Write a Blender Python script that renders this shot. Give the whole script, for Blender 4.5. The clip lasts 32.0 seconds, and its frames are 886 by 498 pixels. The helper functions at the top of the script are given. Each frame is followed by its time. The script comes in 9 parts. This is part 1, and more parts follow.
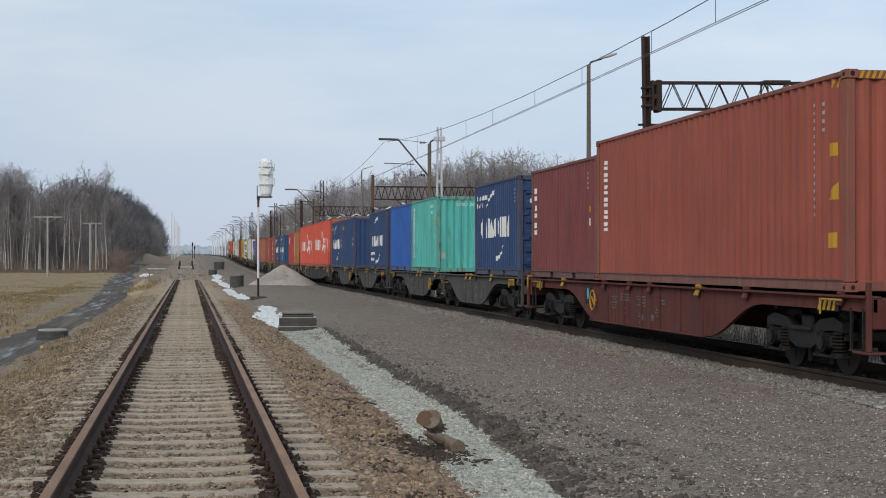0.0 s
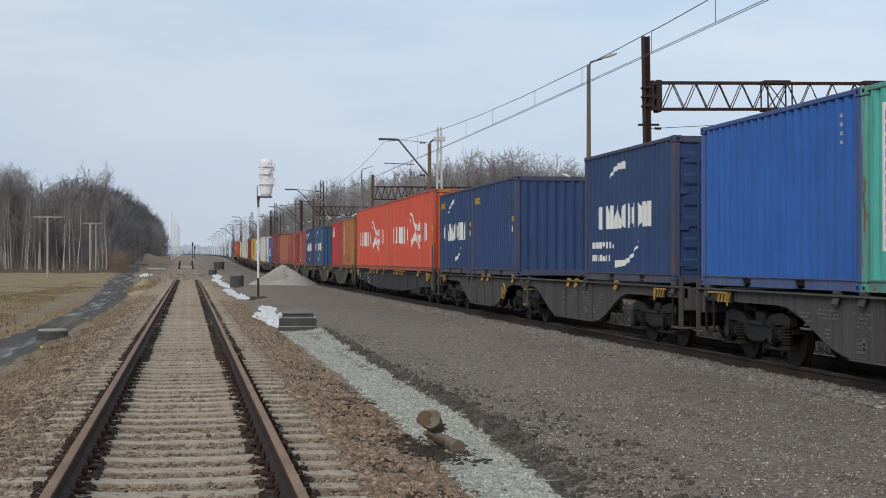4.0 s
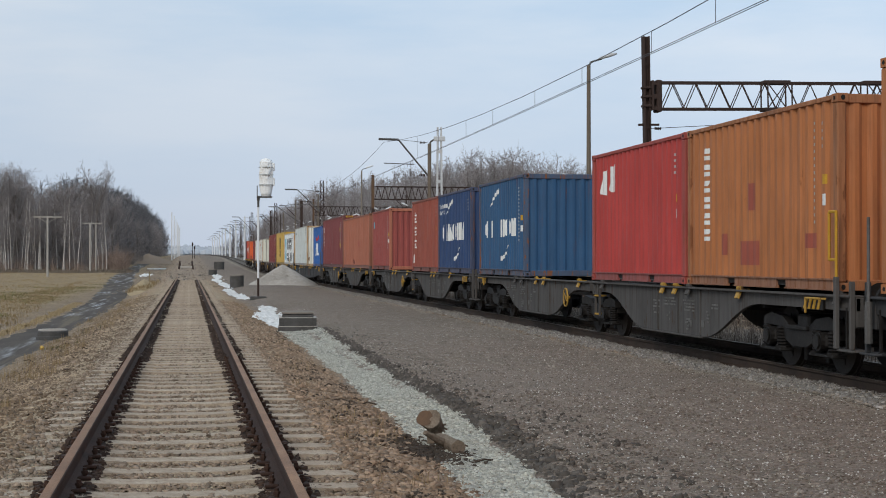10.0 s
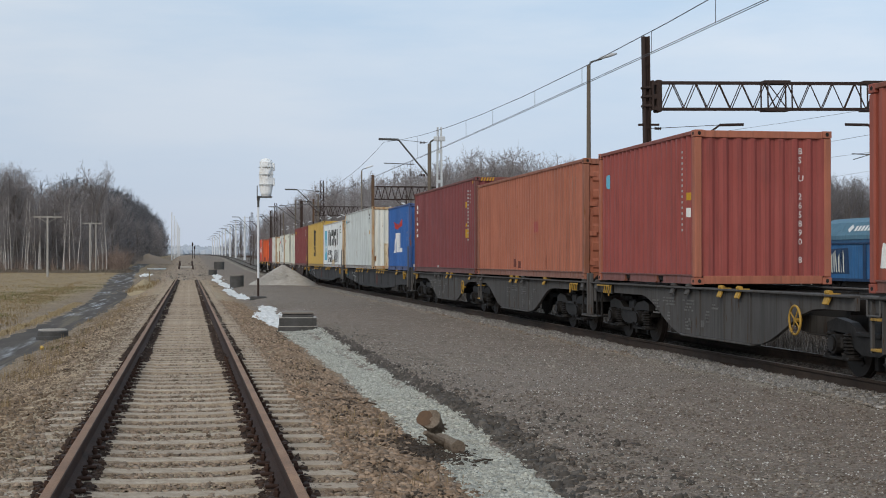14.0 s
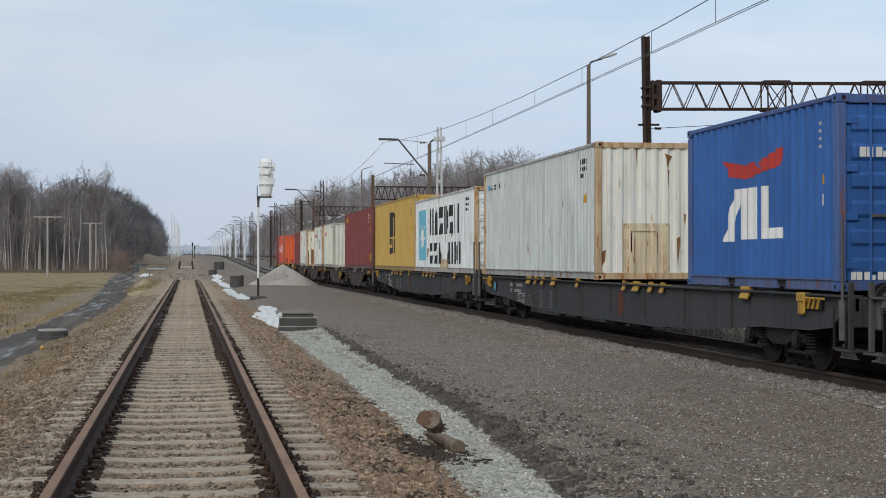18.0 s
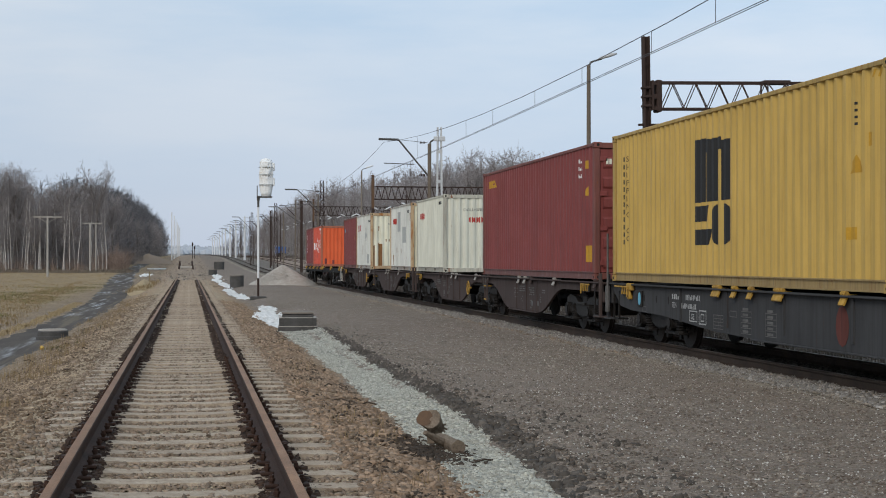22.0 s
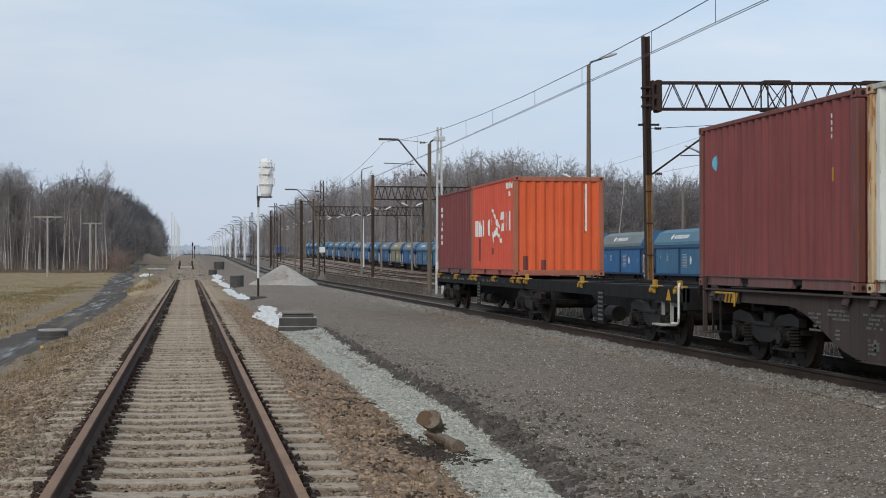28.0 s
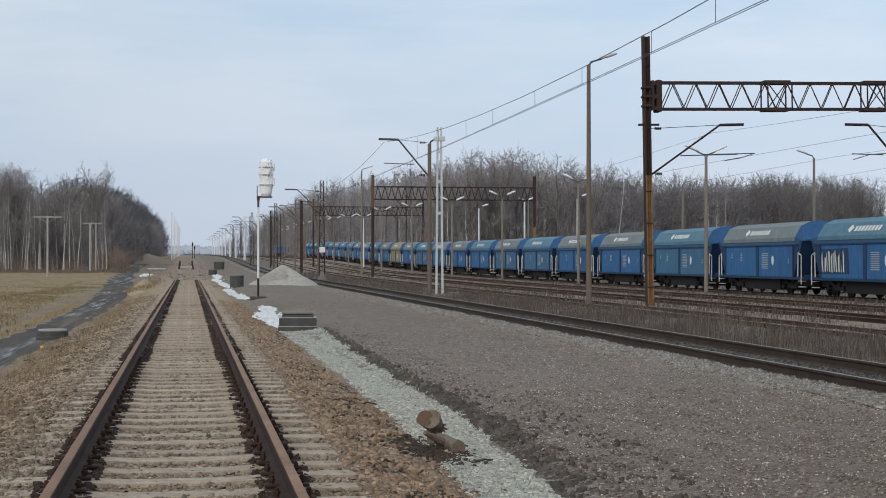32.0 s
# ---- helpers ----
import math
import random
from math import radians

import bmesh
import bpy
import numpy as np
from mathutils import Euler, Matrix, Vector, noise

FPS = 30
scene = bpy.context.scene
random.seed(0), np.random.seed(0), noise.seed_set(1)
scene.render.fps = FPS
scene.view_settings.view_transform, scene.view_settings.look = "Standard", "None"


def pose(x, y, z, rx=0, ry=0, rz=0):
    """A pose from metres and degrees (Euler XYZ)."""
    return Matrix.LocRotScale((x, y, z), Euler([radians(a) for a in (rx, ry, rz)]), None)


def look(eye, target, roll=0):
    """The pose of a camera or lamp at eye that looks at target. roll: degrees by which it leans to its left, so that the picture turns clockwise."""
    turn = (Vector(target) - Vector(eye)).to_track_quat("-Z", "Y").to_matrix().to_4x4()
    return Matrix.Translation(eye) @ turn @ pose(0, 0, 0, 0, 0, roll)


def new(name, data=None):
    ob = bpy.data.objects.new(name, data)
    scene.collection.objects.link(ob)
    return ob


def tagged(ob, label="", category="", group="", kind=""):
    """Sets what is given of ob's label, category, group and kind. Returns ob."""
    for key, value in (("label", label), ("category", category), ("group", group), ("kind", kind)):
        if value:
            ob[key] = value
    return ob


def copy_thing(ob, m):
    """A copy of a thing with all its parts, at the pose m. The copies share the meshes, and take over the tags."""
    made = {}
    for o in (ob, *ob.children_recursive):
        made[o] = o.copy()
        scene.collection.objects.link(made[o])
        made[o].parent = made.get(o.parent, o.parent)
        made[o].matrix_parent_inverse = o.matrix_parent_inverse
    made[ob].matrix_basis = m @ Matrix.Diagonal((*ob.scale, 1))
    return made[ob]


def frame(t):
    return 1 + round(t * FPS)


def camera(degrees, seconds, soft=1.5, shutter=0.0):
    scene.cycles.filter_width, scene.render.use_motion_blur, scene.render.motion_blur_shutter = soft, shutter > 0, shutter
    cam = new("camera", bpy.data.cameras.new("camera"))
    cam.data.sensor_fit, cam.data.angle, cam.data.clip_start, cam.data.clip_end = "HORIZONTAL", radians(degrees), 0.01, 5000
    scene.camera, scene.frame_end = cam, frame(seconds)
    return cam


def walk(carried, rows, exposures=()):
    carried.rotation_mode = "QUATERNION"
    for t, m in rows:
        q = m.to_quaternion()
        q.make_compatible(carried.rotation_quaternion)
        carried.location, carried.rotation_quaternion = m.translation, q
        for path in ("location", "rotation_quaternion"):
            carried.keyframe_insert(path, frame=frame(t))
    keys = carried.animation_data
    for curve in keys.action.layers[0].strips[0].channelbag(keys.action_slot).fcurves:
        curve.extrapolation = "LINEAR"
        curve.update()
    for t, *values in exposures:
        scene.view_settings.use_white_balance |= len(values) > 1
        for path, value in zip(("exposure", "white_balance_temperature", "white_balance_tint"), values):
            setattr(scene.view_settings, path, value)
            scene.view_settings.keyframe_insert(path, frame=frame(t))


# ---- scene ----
cam = camera(32.66, 32.0, soft=1.0)
EYE_Z = 1.57
CAM = pose(0, 0, EYE_Z, 90.4175, 0, -9.562)
walk(cam, [(0.0, CAM), (32.0, CAM)], exposures=[(0.0, 0.0), (32.0, 0.0)])

# ---- light: thin high overcast, a weak wide sun behind the camera's left shoulder ----
SUN_EL, SUN_AZ = 32.0, 215.0
world = bpy.data.worlds.new("sky")
scene.world = world
world.use_nodes = True
wn, wl = world.node_tree.nodes, world.node_tree.links
wn.clear()
w_out = wn.new("ShaderNodeOutputWorld")
w_bg = wn.new("ShaderNodeBackground")
w_sky = wn.new("ShaderNodeTexSky")
w_sky.sky_type, w_sky.sun_disc = "NISHITA", False
w_sky.sun_elevation, w_sky.sun_rotation = radians(SUN_EL), radians(SUN_AZ)
w_sky.air_density, w_sky.dust_density, w_sky.ozone_density = 1.0, 2.0, 1.0
w_co = wn.new("ShaderNodeTexCoord")
w_map = wn.new("ShaderNodeMapping")
w_map.inputs["Scale"].default_value = (1.0, 1.0, 5.0)
w_noise = wn.new("ShaderNodeTexNoise")
w_noise.inputs["Scale"].default_value = 3.2
w_noise.inputs["Detail"].default_value = 7.0
w_noise.inputs["Roughness"].default_value = 0.55
w_ramp = wn.new("ShaderNodeValToRGB")
w_ramp.color_ramp.elements[0].position, w_ramp.color_ramp.elements[0].color = 0.36, (5.0, 6.6, 8.4, 1)
w_ramp.color_ramp.elements[1].position, w_ramp.color_ramp.elements[1].color = 0.66, (7.2, 8.0, 8.9, 1)
w_sep = wn.new("ShaderNodeSeparateXYZ")
w_hor = wn.new("ShaderNodeMapRange")
w_hor.inputs["From Min"].default_value, w_hor.inputs["From Max"].default_value = 0.0, 0.2
w_hmix = wn.new("ShaderNodeMix")
w_hmix.data_type = "RGBA"
w_hmix.inputs["A"].default_value = (5.7, 6.45, 7.75, 1)
w_mix = wn.new("ShaderNodeMix")
w_mix.data_type = "RGBA"
w_mix.inputs["Factor"].default_value = 0.9
wl.new(w_co.outputs["Generated"], w_map.inputs["Vector"])
wl.new(w_map.outputs["Vector"], w_noise.inputs["Vector"])
wl.new(w_noise.outputs["Fac"], w_ramp.inputs["Fac"])
wl.new(w_co.outputs["Generated"], w_sep.inputs["Vector"])
wl.new(w_sep.outputs["Z"], w_hor.inputs["Value"])
wl.new(w_hor.outputs["Result"], w_hmix.inputs["Factor"])
wl.new(w_ramp.outputs["Color"], w_hmix.inputs["B"])
wl.new(w_sky.outputs["Color"], w_mix.inputs["A"])
wl.new(w_hmix.outputs["Result"], w_mix.inputs["B"])
w_side = wn.new("ShaderNodeMapRange")
w_side.inputs["From Min"].default_value, w_side.inputs["From Max"].default_value = -0.1, 0.5
w_side.inputs["To Min"].default_value, w_side.inputs["To Max"].default_value = 0.97, 1.1
wl.new(w_sep.outputs["X"], w_side.inputs["Value"])
w_gain = wn.new("ShaderNodeMix")
w_gain.data_type, w_gain.blend_type = "RGBA", "MULTIPLY"
w_gain.inputs["Factor"].default_value = 1.0
wl.new(w_mix.outputs["Result"], w_gain.inputs["A"])
wl.new(w_side.outputs["Result"], w_gain.inputs["B"])
wl.new(w_gain.outputs["Result"], w_bg.inputs["Color"])
w_bg.inputs["Strength"].default_value = 0.1
wl.new(w_bg.outputs["Background"], w_out.inputs["Surface"])

sun = new("sun", bpy.data.lights.new("sun", "SUN"))
sun.data.energy, sun.data.angle, sun.data.color = 1.5, radians(25), (1.0, 0.92, 0.82)
_az, _el = radians(SUN_AZ), radians(SUN_EL)
_dir = Vector((math.sin(_az) * math.cos(_el), math.cos(_az) * math.cos(_el), math.sin(_el)))
sun.matrix_world = look(_dir * 100, (0, 0, 0))

# ---- materials ----
def _nodes(name):
    m = bpy.data.materials.new(name)
    m.use_nodes = True
    n, l = m.node_tree.nodes, m.node_tree.links
    return m, n, l, n["Principled BSDF"]


def _noise(n, l, co, scale, detail=5.0, stretch=None, rough=0.6):
    t = n.new("ShaderNodeTexNoise")
    t.inputs["Scale"].default_value, t.inputs["Detail"].default_value = scale, detail
    t.inputs["Roughness"].default_value = rough
    if stretch:
        mp = n.new("ShaderNodeMapping")
        mp.inputs["Scale"].default_value = stretch
        l.new(co, mp.inputs["Vector"])
        co = mp.outputs["Vector"]
    l.new(co, t.inputs["Vector"])
    return t.outputs["Fac"]


def _ramp(n, l, fac, stops):
    r = n.new("ShaderNodeValToRGB")
    e = r.color_ramp.elements
    while len(e) < len(stops):
        e.new(0.5)
    for k, (p, c) in zip(e, stops):
        k.position, k.color = p, (c if len(c) == 4 else (*c, 1)) if hasattr(c, "__len__") else (c, c, c, 1)
    l.new(fac, r.inputs["Fac"])
    return r.outputs["Color"]


def _mix(n, l, fac, a, b, mode="MIX"):
    m = n.new("ShaderNodeMix")
    m.data_type, m.blend_type = "RGBA", mode
    for sock, val in (("Factor", fac), ("A", a), ("B", b)):
        if hasattr(val, "is_linked"):
            l.new(val, m.inputs[sock])
        elif sock == "Factor":
            m.inputs[0].default_value = val
        else:
            m.inputs[sock].default_value = (*val, 1) if len(val) == 3 else val
    return m.outputs["Result"]


def _bump(n, l, p, height, strength, dist):
    b = n.new("ShaderNodeBump")
    b.inputs["Strength"].default_value, b.inputs["Distance"].default_value = strength, dist
    l.new(height, b.inputs["Height"])
    l.new(b.outputs["Normal"], p.inputs["Normal"])


def scale_col(c, k):
    return tuple(min(1.0, x * k) for x in c)


def mat(name, col, col2=None, rough=0.8, metal=0.0, big=0.7, fine=25.0, bump=0.3, dist=0.01, island=False, rnd=0.12, spec=0.22):
    """A plain mottled surface: two scales of noise between two colours, fine relief, a shade of its own for each object."""
    m, n, l, p = _nodes(name)
    col2 = col2 or scale_col(col, 0.62)
    co = n.new("ShaderNodeTexCoord").outputs["Object"]
    a = _noise(n, l, co, big, 4.0)
    b = _noise(n, l, co, fine, 6.0)
    c = _mix(n, l, _ramp(n, l, a, ((0.32, 0.0), (0.68, 1.0))), col, col2)
    c = _mix(n, l, _ramp(n, l, b, ((0.3, 0.0), (0.75, 0.75))), c, scale_col(col2, 0.75))
    g = n.new("ShaderNodeNewGeometry").outputs["Random Per Island"] if island else n.new("ShaderNodeObjectInfo").outputs["Random"]
    c = _mix(n, l, _ramp(n, l, g, ((0.0, 0.0), (1.0, rnd * 4 if rnd * 4 < 1 else 1.0))), c, scale_col(col2, 0.8) if not island else scale_col(col2, 0.6))
    l.new(c, p.inputs["Base Color"])
    p.inputs["Roughness"].default_value, p.inputs["Metallic"].default_value = rough, metal
    p.inputs["Specular IOR Level"].default_value = spec
    _bump(n, l, p, b, bump, dist)
    return m


def paint(name, col, rust=0.35, streak=0.4, fade=0.25, rough=0.55, rust_col=(0.2, 0.075, 0.03), spec=0.35):
    """Weathered paint on steel: faded patches, vertical dirt runs, scuffs, rust that breaks through in spots and runs down."""
    m, n, l, p = _nodes(name)
    tc = n.new("ShaderNodeTexCoord").outputs["Object"]
    own = n.new("ShaderNodeObjectInfo").outputs["Random"]
    shift = n.new("ShaderNodeVectorMath")
    shift.operation = "MULTIPLY_ADD"
    l.new(own, shift.inputs[0])
    shift.inputs[1].default_value = (37.0, 53.0, 29.0)
    l.new(tc, shift.inputs[2])
    co = shift.outputs["Vector"]
    patch = _noise(n, l, co, 0.9, 4.0)
    run = _noise(n, l, co, 1.0, 6.0, stretch=(5.0, 5.0, 0.35))
    thin = _noise(n, l, co, 1.0, 5.0, stretch=(17.0, 17.0, 0.55), rough=0.7)
    spot = _noise(n, l, co, 3.5, 9.0, stretch=(2.2, 2.2, 0.42), rough=0.7)
    chips = _noise(n, l, co, 11.0, 8.0, stretch=(1.0, 1.0, 0.6), rough=0.75)
    fine = _noise(n, l, co, 60.0, 4.0)
    pale = tuple(min(0.85, c * 1.3 + 0.012) for c in col)
    c = _mix(n, l, _ramp(n, l, patch, ((0.35, 0.0), (0.7, fade * 2))), col, pale)
    c = _mix(n, l, _ramp(n, l, run, ((0.5, 0.0), (0.78, streak))), c, scale_col(col, 0.45))
    c = _mix(n, l, _ramp(n, l, thin, ((0.5, 0.0), (0.68, streak))), c, tuple(0.35 * k + 0.02 for k in col))
    c = _mix(n, l, _ramp(n, l, thin, ((0.28, 0.28), (0.42, 0.0))), c, pale)
    c = _mix(n, l, _ramp(n, l, fine, ((0.35, 0.0), (0.8, 0.25))), c, scale_col(col, 0.7))
    c = _mix(n, l, _ramp(n, l, own, ((0.0, 0.0), (1.0, 0.22))), c, scale_col(col, 0.7))
    grime = _noise(n, l, co, 0.55, 7.0, stretch=(2.0, 2.0, 0.8), rough=0.72)
    c = _mix(n, l, _ramp(n, l, grime, ((0.5, 0.0), (0.72, streak * 0.8))), c, tuple(0.5 * k + 0.018 for k in col))
    c = _mix(n, l, _ramp(n, l, chips, ((0.68, 0.0), (0.71, 0.5))), c, tuple(0.7 * k + 0.1 for k in col))
    lo = 0.755 - 0.22 * rust
    rusty = _ramp(n, l, spot, ((lo, 0.0), (lo + 0.04, min(1.0, 0.55 + rust * 0.5))))
    c = _mix(n, l, rusty, c, rust_col)
    below = n.new("ShaderNodeMath")
    below.operation = "MULTIPLY"
    l.new(_ramp(n, l, thin, ((0.5, 0.0), (0.62, 1.0))), below.inputs[0])
    l.new(_ramp(n, l, spot, ((lo - 0.14, 0.0), (lo, min(0.85, rust)))), below.inputs[1])
    c = _mix(n, l, below.outputs["Value"], c, tuple(0.5 * (a + b) for a, b in zip(rust_col, col)))
    l.new(c, p.inputs["Base Color"])
    rr = _ramp(n, l, spot, ((0.3, rough - 0.08), (lo + 0.04, min(0.95, rough + 0.3))))
    l.new(rr, p.inputs["Roughness"])
    p.inputs["Specular IOR Level"].default_value = spec
    _bump(n, l, p, spot, 0.15, 0.004)
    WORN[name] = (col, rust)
    return m


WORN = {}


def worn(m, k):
    """The same paint blended with brown-grey dirt and more rust: knocked posts (k 0, also top rails), darker bottom
    rails (k 1).
    """
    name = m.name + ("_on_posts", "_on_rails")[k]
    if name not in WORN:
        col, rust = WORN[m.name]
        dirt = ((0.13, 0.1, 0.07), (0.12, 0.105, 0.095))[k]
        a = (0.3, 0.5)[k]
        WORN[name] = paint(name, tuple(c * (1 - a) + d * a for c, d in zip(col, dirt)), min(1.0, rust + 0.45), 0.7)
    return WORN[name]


M = {}
M["triton"] = paint("brick_red_paint", (0.3, 0.075, 0.048), 0.25)
M["maroon"] = paint("maroon_paint", (0.2, 0.05, 0.049), 0.25, 0.5)
M["navy"] = paint("navy_paint", (0.025, 0.057, 0.148), 0.35, 0.5)
M["blue"] = paint("blue_paint", (0.03, 0.12, 0.37), 0.3, 0.5)
M["cobalt"] = paint("cobalt_paint", (0.026, 0.115, 0.4), 0.3, 0.4)
M["midblue"] = paint("mid_blue_paint", (0.026, 0.087, 0.185), 0.5, 0.5)
M["teal"] = paint("teal_paint", (0.095, 0.46, 0.4), 0.55, 0.55, rust_col=(0.15, 0.1, 0.05))
M["hs_red"] = paint("signal_red_paint", (0.63, 0.097, 0.055), 0.2, 0.35)
# For container ends, more orange than the red of their sides.
M["orange"] = paint("orange_red_paint", (0.72, 0.12, 0.038), 0.35, 0.3)
M["ochre"] = paint("ochre_paint", (0.43, 0.158, 0.055), 0.5, 0.5)
M["cai_red"] = paint("poppy_red_paint", (0.44, 0.052, 0.044), 0.25, 0.4)
M["brown"] = paint("red_brown_paint", (0.38, 0.13, 0.076), 0.4, 0.5)
M["dullred"] = paint("dull_red_paint", (0.3, 0.067, 0.055), 0.35, 0.6)
M["white"] = paint("white_paint", (0.575, 0.615, 0.6), 0.6, 0.6, rust_col=(0.24, 0.12, 0.05))
M["bright_white"] = paint("bluish_white_paint", (0.74, 0.78, 0.775), 0.6, 0.55, rust_col=(0.24, 0.12, 0.05))
M["cream"] = paint("cream_paint", (0.66, 0.655, 0.55), 0.3, 0.35)
# For container ends, a paler and yellower cream than their sides.
M["oldcream"] = paint("yellowish_cream_end_paint", (0.76, 0.73, 0.56), 0.6, 0.55, rust_col=(0.26, 0.13, 0.05))
M["rustcream"] = paint("rusty_cream_paint", (0.66, 0.665, 0.61), 0.55, 0.5, rust_col=(0.26, 0.13, 0.05))
M["rustpost"] = paint("rust_eaten_paint", (0.52, 0.38, 0.23), 0.95, 0.8, rust_col=(0.32, 0.135, 0.042))
M["rustteal"] = paint("rust_streaked_teal_paint", (0.12, 0.36, 0.31), 1.0, 0.7, rust_col=(0.17, 0.09, 0.04))
M["yellow"] = paint("mustard_paint", (0.54, 0.355, 0.09), 0.2, 0.3)
M["touax"] = paint("wine_red_paint", (0.21, 0.048, 0.044), 0.25, 0.4)
M["w_grey"] = paint("wagon_grey_paint", (0.09, 0.085, 0.081), 0.7, 0.8, rough=0.85, rust_col=(0.065, 0.036, 0.022), spec=0.12)
M["w_brown"] = paint("wagon_brown_paint", (0.07, 0.052, 0.048), 0.55, 0.7, rough=0.85, rust_col=(0.07, 0.03, 0.018), spec=0.12)
M["w_red"] = paint("wagon_red_paint", (0.125, 0.043, 0.035), 0.5, 0.7, rough=0.85, rust_col=(0.05, 0.028, 0.02), spec=0.12)
M["w_slate"] = paint("wagon_slate_paint", (0.053, 0.053, 0.0545), 0.3, 0.6, rough=0.85, spec=0.12)
M["w_black"] = paint("wagon_black_paint", (0.012, 0.012, 0.0125), 0.2, 0.4, rough=0.8, spec=0.15)
M["bogie"] = mat("greasy_cast_steel", (0.036, 0.032, 0.029), (0.011, 0.0095, 0.0085), 0.6, 0.1, 6.0, 18.0)
M["wheel"] = mat("wheel_steel", (0.03, 0.024, 0.02), (0.018, 0.014, 0.012), 0.6, 0.3, 2.0, 20.0)
M["white_mark"] = mat("white_lettering", (0.86, 0.86, 0.84), (0.76, 0.76, 0.73), 0.6, 0, 2.0, 30.0, 0.05)
M["black_mark"] = mat("black_lettering", (0.02, 0.02, 0.022), (0.03, 0.03, 0.03), 0.6, 0, 2.0, 30.0, 0.05)
M["red_mark"] = mat("red_lettering", (0.55, 0.05, 0.04), (0.45, 0.05, 0.04), 0.6, 0, 2.0, 30.0, 0.05)
M["yellow_mark"] = mat("yellow_marking", (0.62, 0.36, 0.03), (0.5, 0.27, 0.03), 0.6, 0, 2.0, 30.0, 0.05)
M["sky_mark"] = mat("sky_blue_panel", (0.16, 0.5, 0.66), (0.15, 0.42, 0.56), 0.6, 0, 2.0, 30.0, 0.05)
M["grey_mark"] = mat("grey_patch", (0.47, 0.49, 0.475), (0.4, 0.415, 0.4), 0.6, 0, 2.0, 30.0, 0.05)
M["yellow_steel"] = paint("worn_yellow_steel", (0.45, 0.26, 0.04), 0.8, 0.8, rust_col=(0.09, 0.055, 0.03))
M["underside"] = mat("dark_underframe", (0.03, 0.026, 0.024), (0.02, 0.018, 0.016), 0.85)
M["rail"] = mat("rusty_rail", (0.085, 0.043, 0.028), (0.034, 0.019, 0.014), 0.8, 0.0, 2.0, 40.0)
M["rail_top"] = mat("dull_rail_head", (0.37, 0.215, 0.122), (0.2, 0.108, 0.06), 0.55, 0.0, 1.5, 40.0, spec=0.1)
M["rail_bright"] = mat("worn_bright_rail_head", (0.3, 0.255, 0.215), (0.18, 0.15, 0.125), 0.48, 0.4, 1.0, 30.0, 0.1)
M["concrete"] = mat("weathered_concrete", (0.30, 0.27, 0.235), (0.2, 0.175, 0.15), 0.9, 0, 1.5, 30.0, 0.5)
M["sleeper"] = mat("dusty_concrete_sleeper", (0.64, 0.53, 0.41), (0.33, 0.262, 0.195), 0.92, 0, 7.0, 45.0, 0.9)
M["wood_sleeper"] = mat("tarred_wood_sleeper", (0.10, 0.075, 0.06), (0.06, 0.045, 0.038), 0.9, 0, 3.0, 30.0, 0.6)
M["dark_concrete"] = mat("dark_grey_concrete", (0.125, 0.122, 0.118), (0.07, 0.067, 0.063), 0.8, 0, 3.0, 30.0, 0.5)
M["mast_rust"] = mat("rusty_mast_steel", (0.075, 0.05, 0.042), (0.05, 0.033, 0.028), 0.85, 0.2, 1.5, 25.0)
M["mast_ochre"] = mat("ochre_mast_paint", (0.36, 0.205, 0.075), (0.15, 0.085, 0.05), 0.85, 0, 2.2, 25.0)
M["galv"] = mat("galvanised_steel", (0.7, 0.71, 0.71), (0.54, 0.55, 0.55), 0.55, 0.15, 2.0, 30.0, 0.1)
M["dull_galv"] = mat("dull_grey_steel", (0.17, 0.165, 0.16), (0.11, 0.105, 0.1), 0.7, 0.3, 2.0, 30.0, 0.1)
M["pole_concrete"] = mat("concrete_pole", (0.3, 0.27, 0.23), (0.2, 0.17, 0.14), 0.9, 0, 1.0, 25.0, 0.3)
M["pole_brown"] = mat("brown_weathered_pole", (0.24, 0.2, 0.155), (0.15, 0.122, 0.095), 0.9, 0, 1.0, 25.0, 0.3)
M["wire"] = mat("dark_wire", (0.1, 0.1, 0.11), (0.08, 0.08, 0.09), 0.6, 0.4)
M["wrap"] = mat("white_plastic_wrap", (0.96, 0.96, 0.94), (0.86, 0.86, 0.84), 0.4, 0, 3.0, 14.0, 0.8, 0.03)
M["lamp_white"] = mat("white_lamp_head", (0.86, 0.87, 0.88), (0.74, 0.75, 0.76), 0.4)
M["hop_body"] = paint("hopper_blue_paint", (0.027, 0.137, 0.32), 0.45, 0.8)
M["hop_roof"] = paint("hopper_roof_paint", (0.09, 0.195, 0.265), 0.25, 0.5)
M["hop_grey"] = paint("hopper_greyed_roof_paint", (0.17, 0.2, 0.2), 0.3, 0.5)
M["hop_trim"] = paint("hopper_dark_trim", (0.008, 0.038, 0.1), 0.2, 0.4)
# Twig tone lifted and cooled, some distance haze put into the colour.
M["twig"] = mat("winter_twigs", (0.41, 0.372, 0.362), (0.275, 0.249, 0.242), 0.95, 0, 0.05, 2.0, 0.2, island=True, rnd=0.2)
M["birch"] = mat("birch_bark", (0.86, 0.81, 0.76), (0.5, 0.45, 0.41), 0.9, 0, 1.5, 12.0, 0.4)
M["dry_grass"] = mat("dry_straw_grass", (0.42, 0.31, 0.165), (0.26, 0.185, 0.1), 0.95, 0, 1.5, 20.0, 0.1, island=True, rnd=0.2)
M["weed"] = mat("dead_brown_weeds", (0.2, 0.166, 0.14), (0.115, 0.095, 0.08), 0.95, 0, 1.5, 20.0, 0.1, island=True, rnd=0.2)
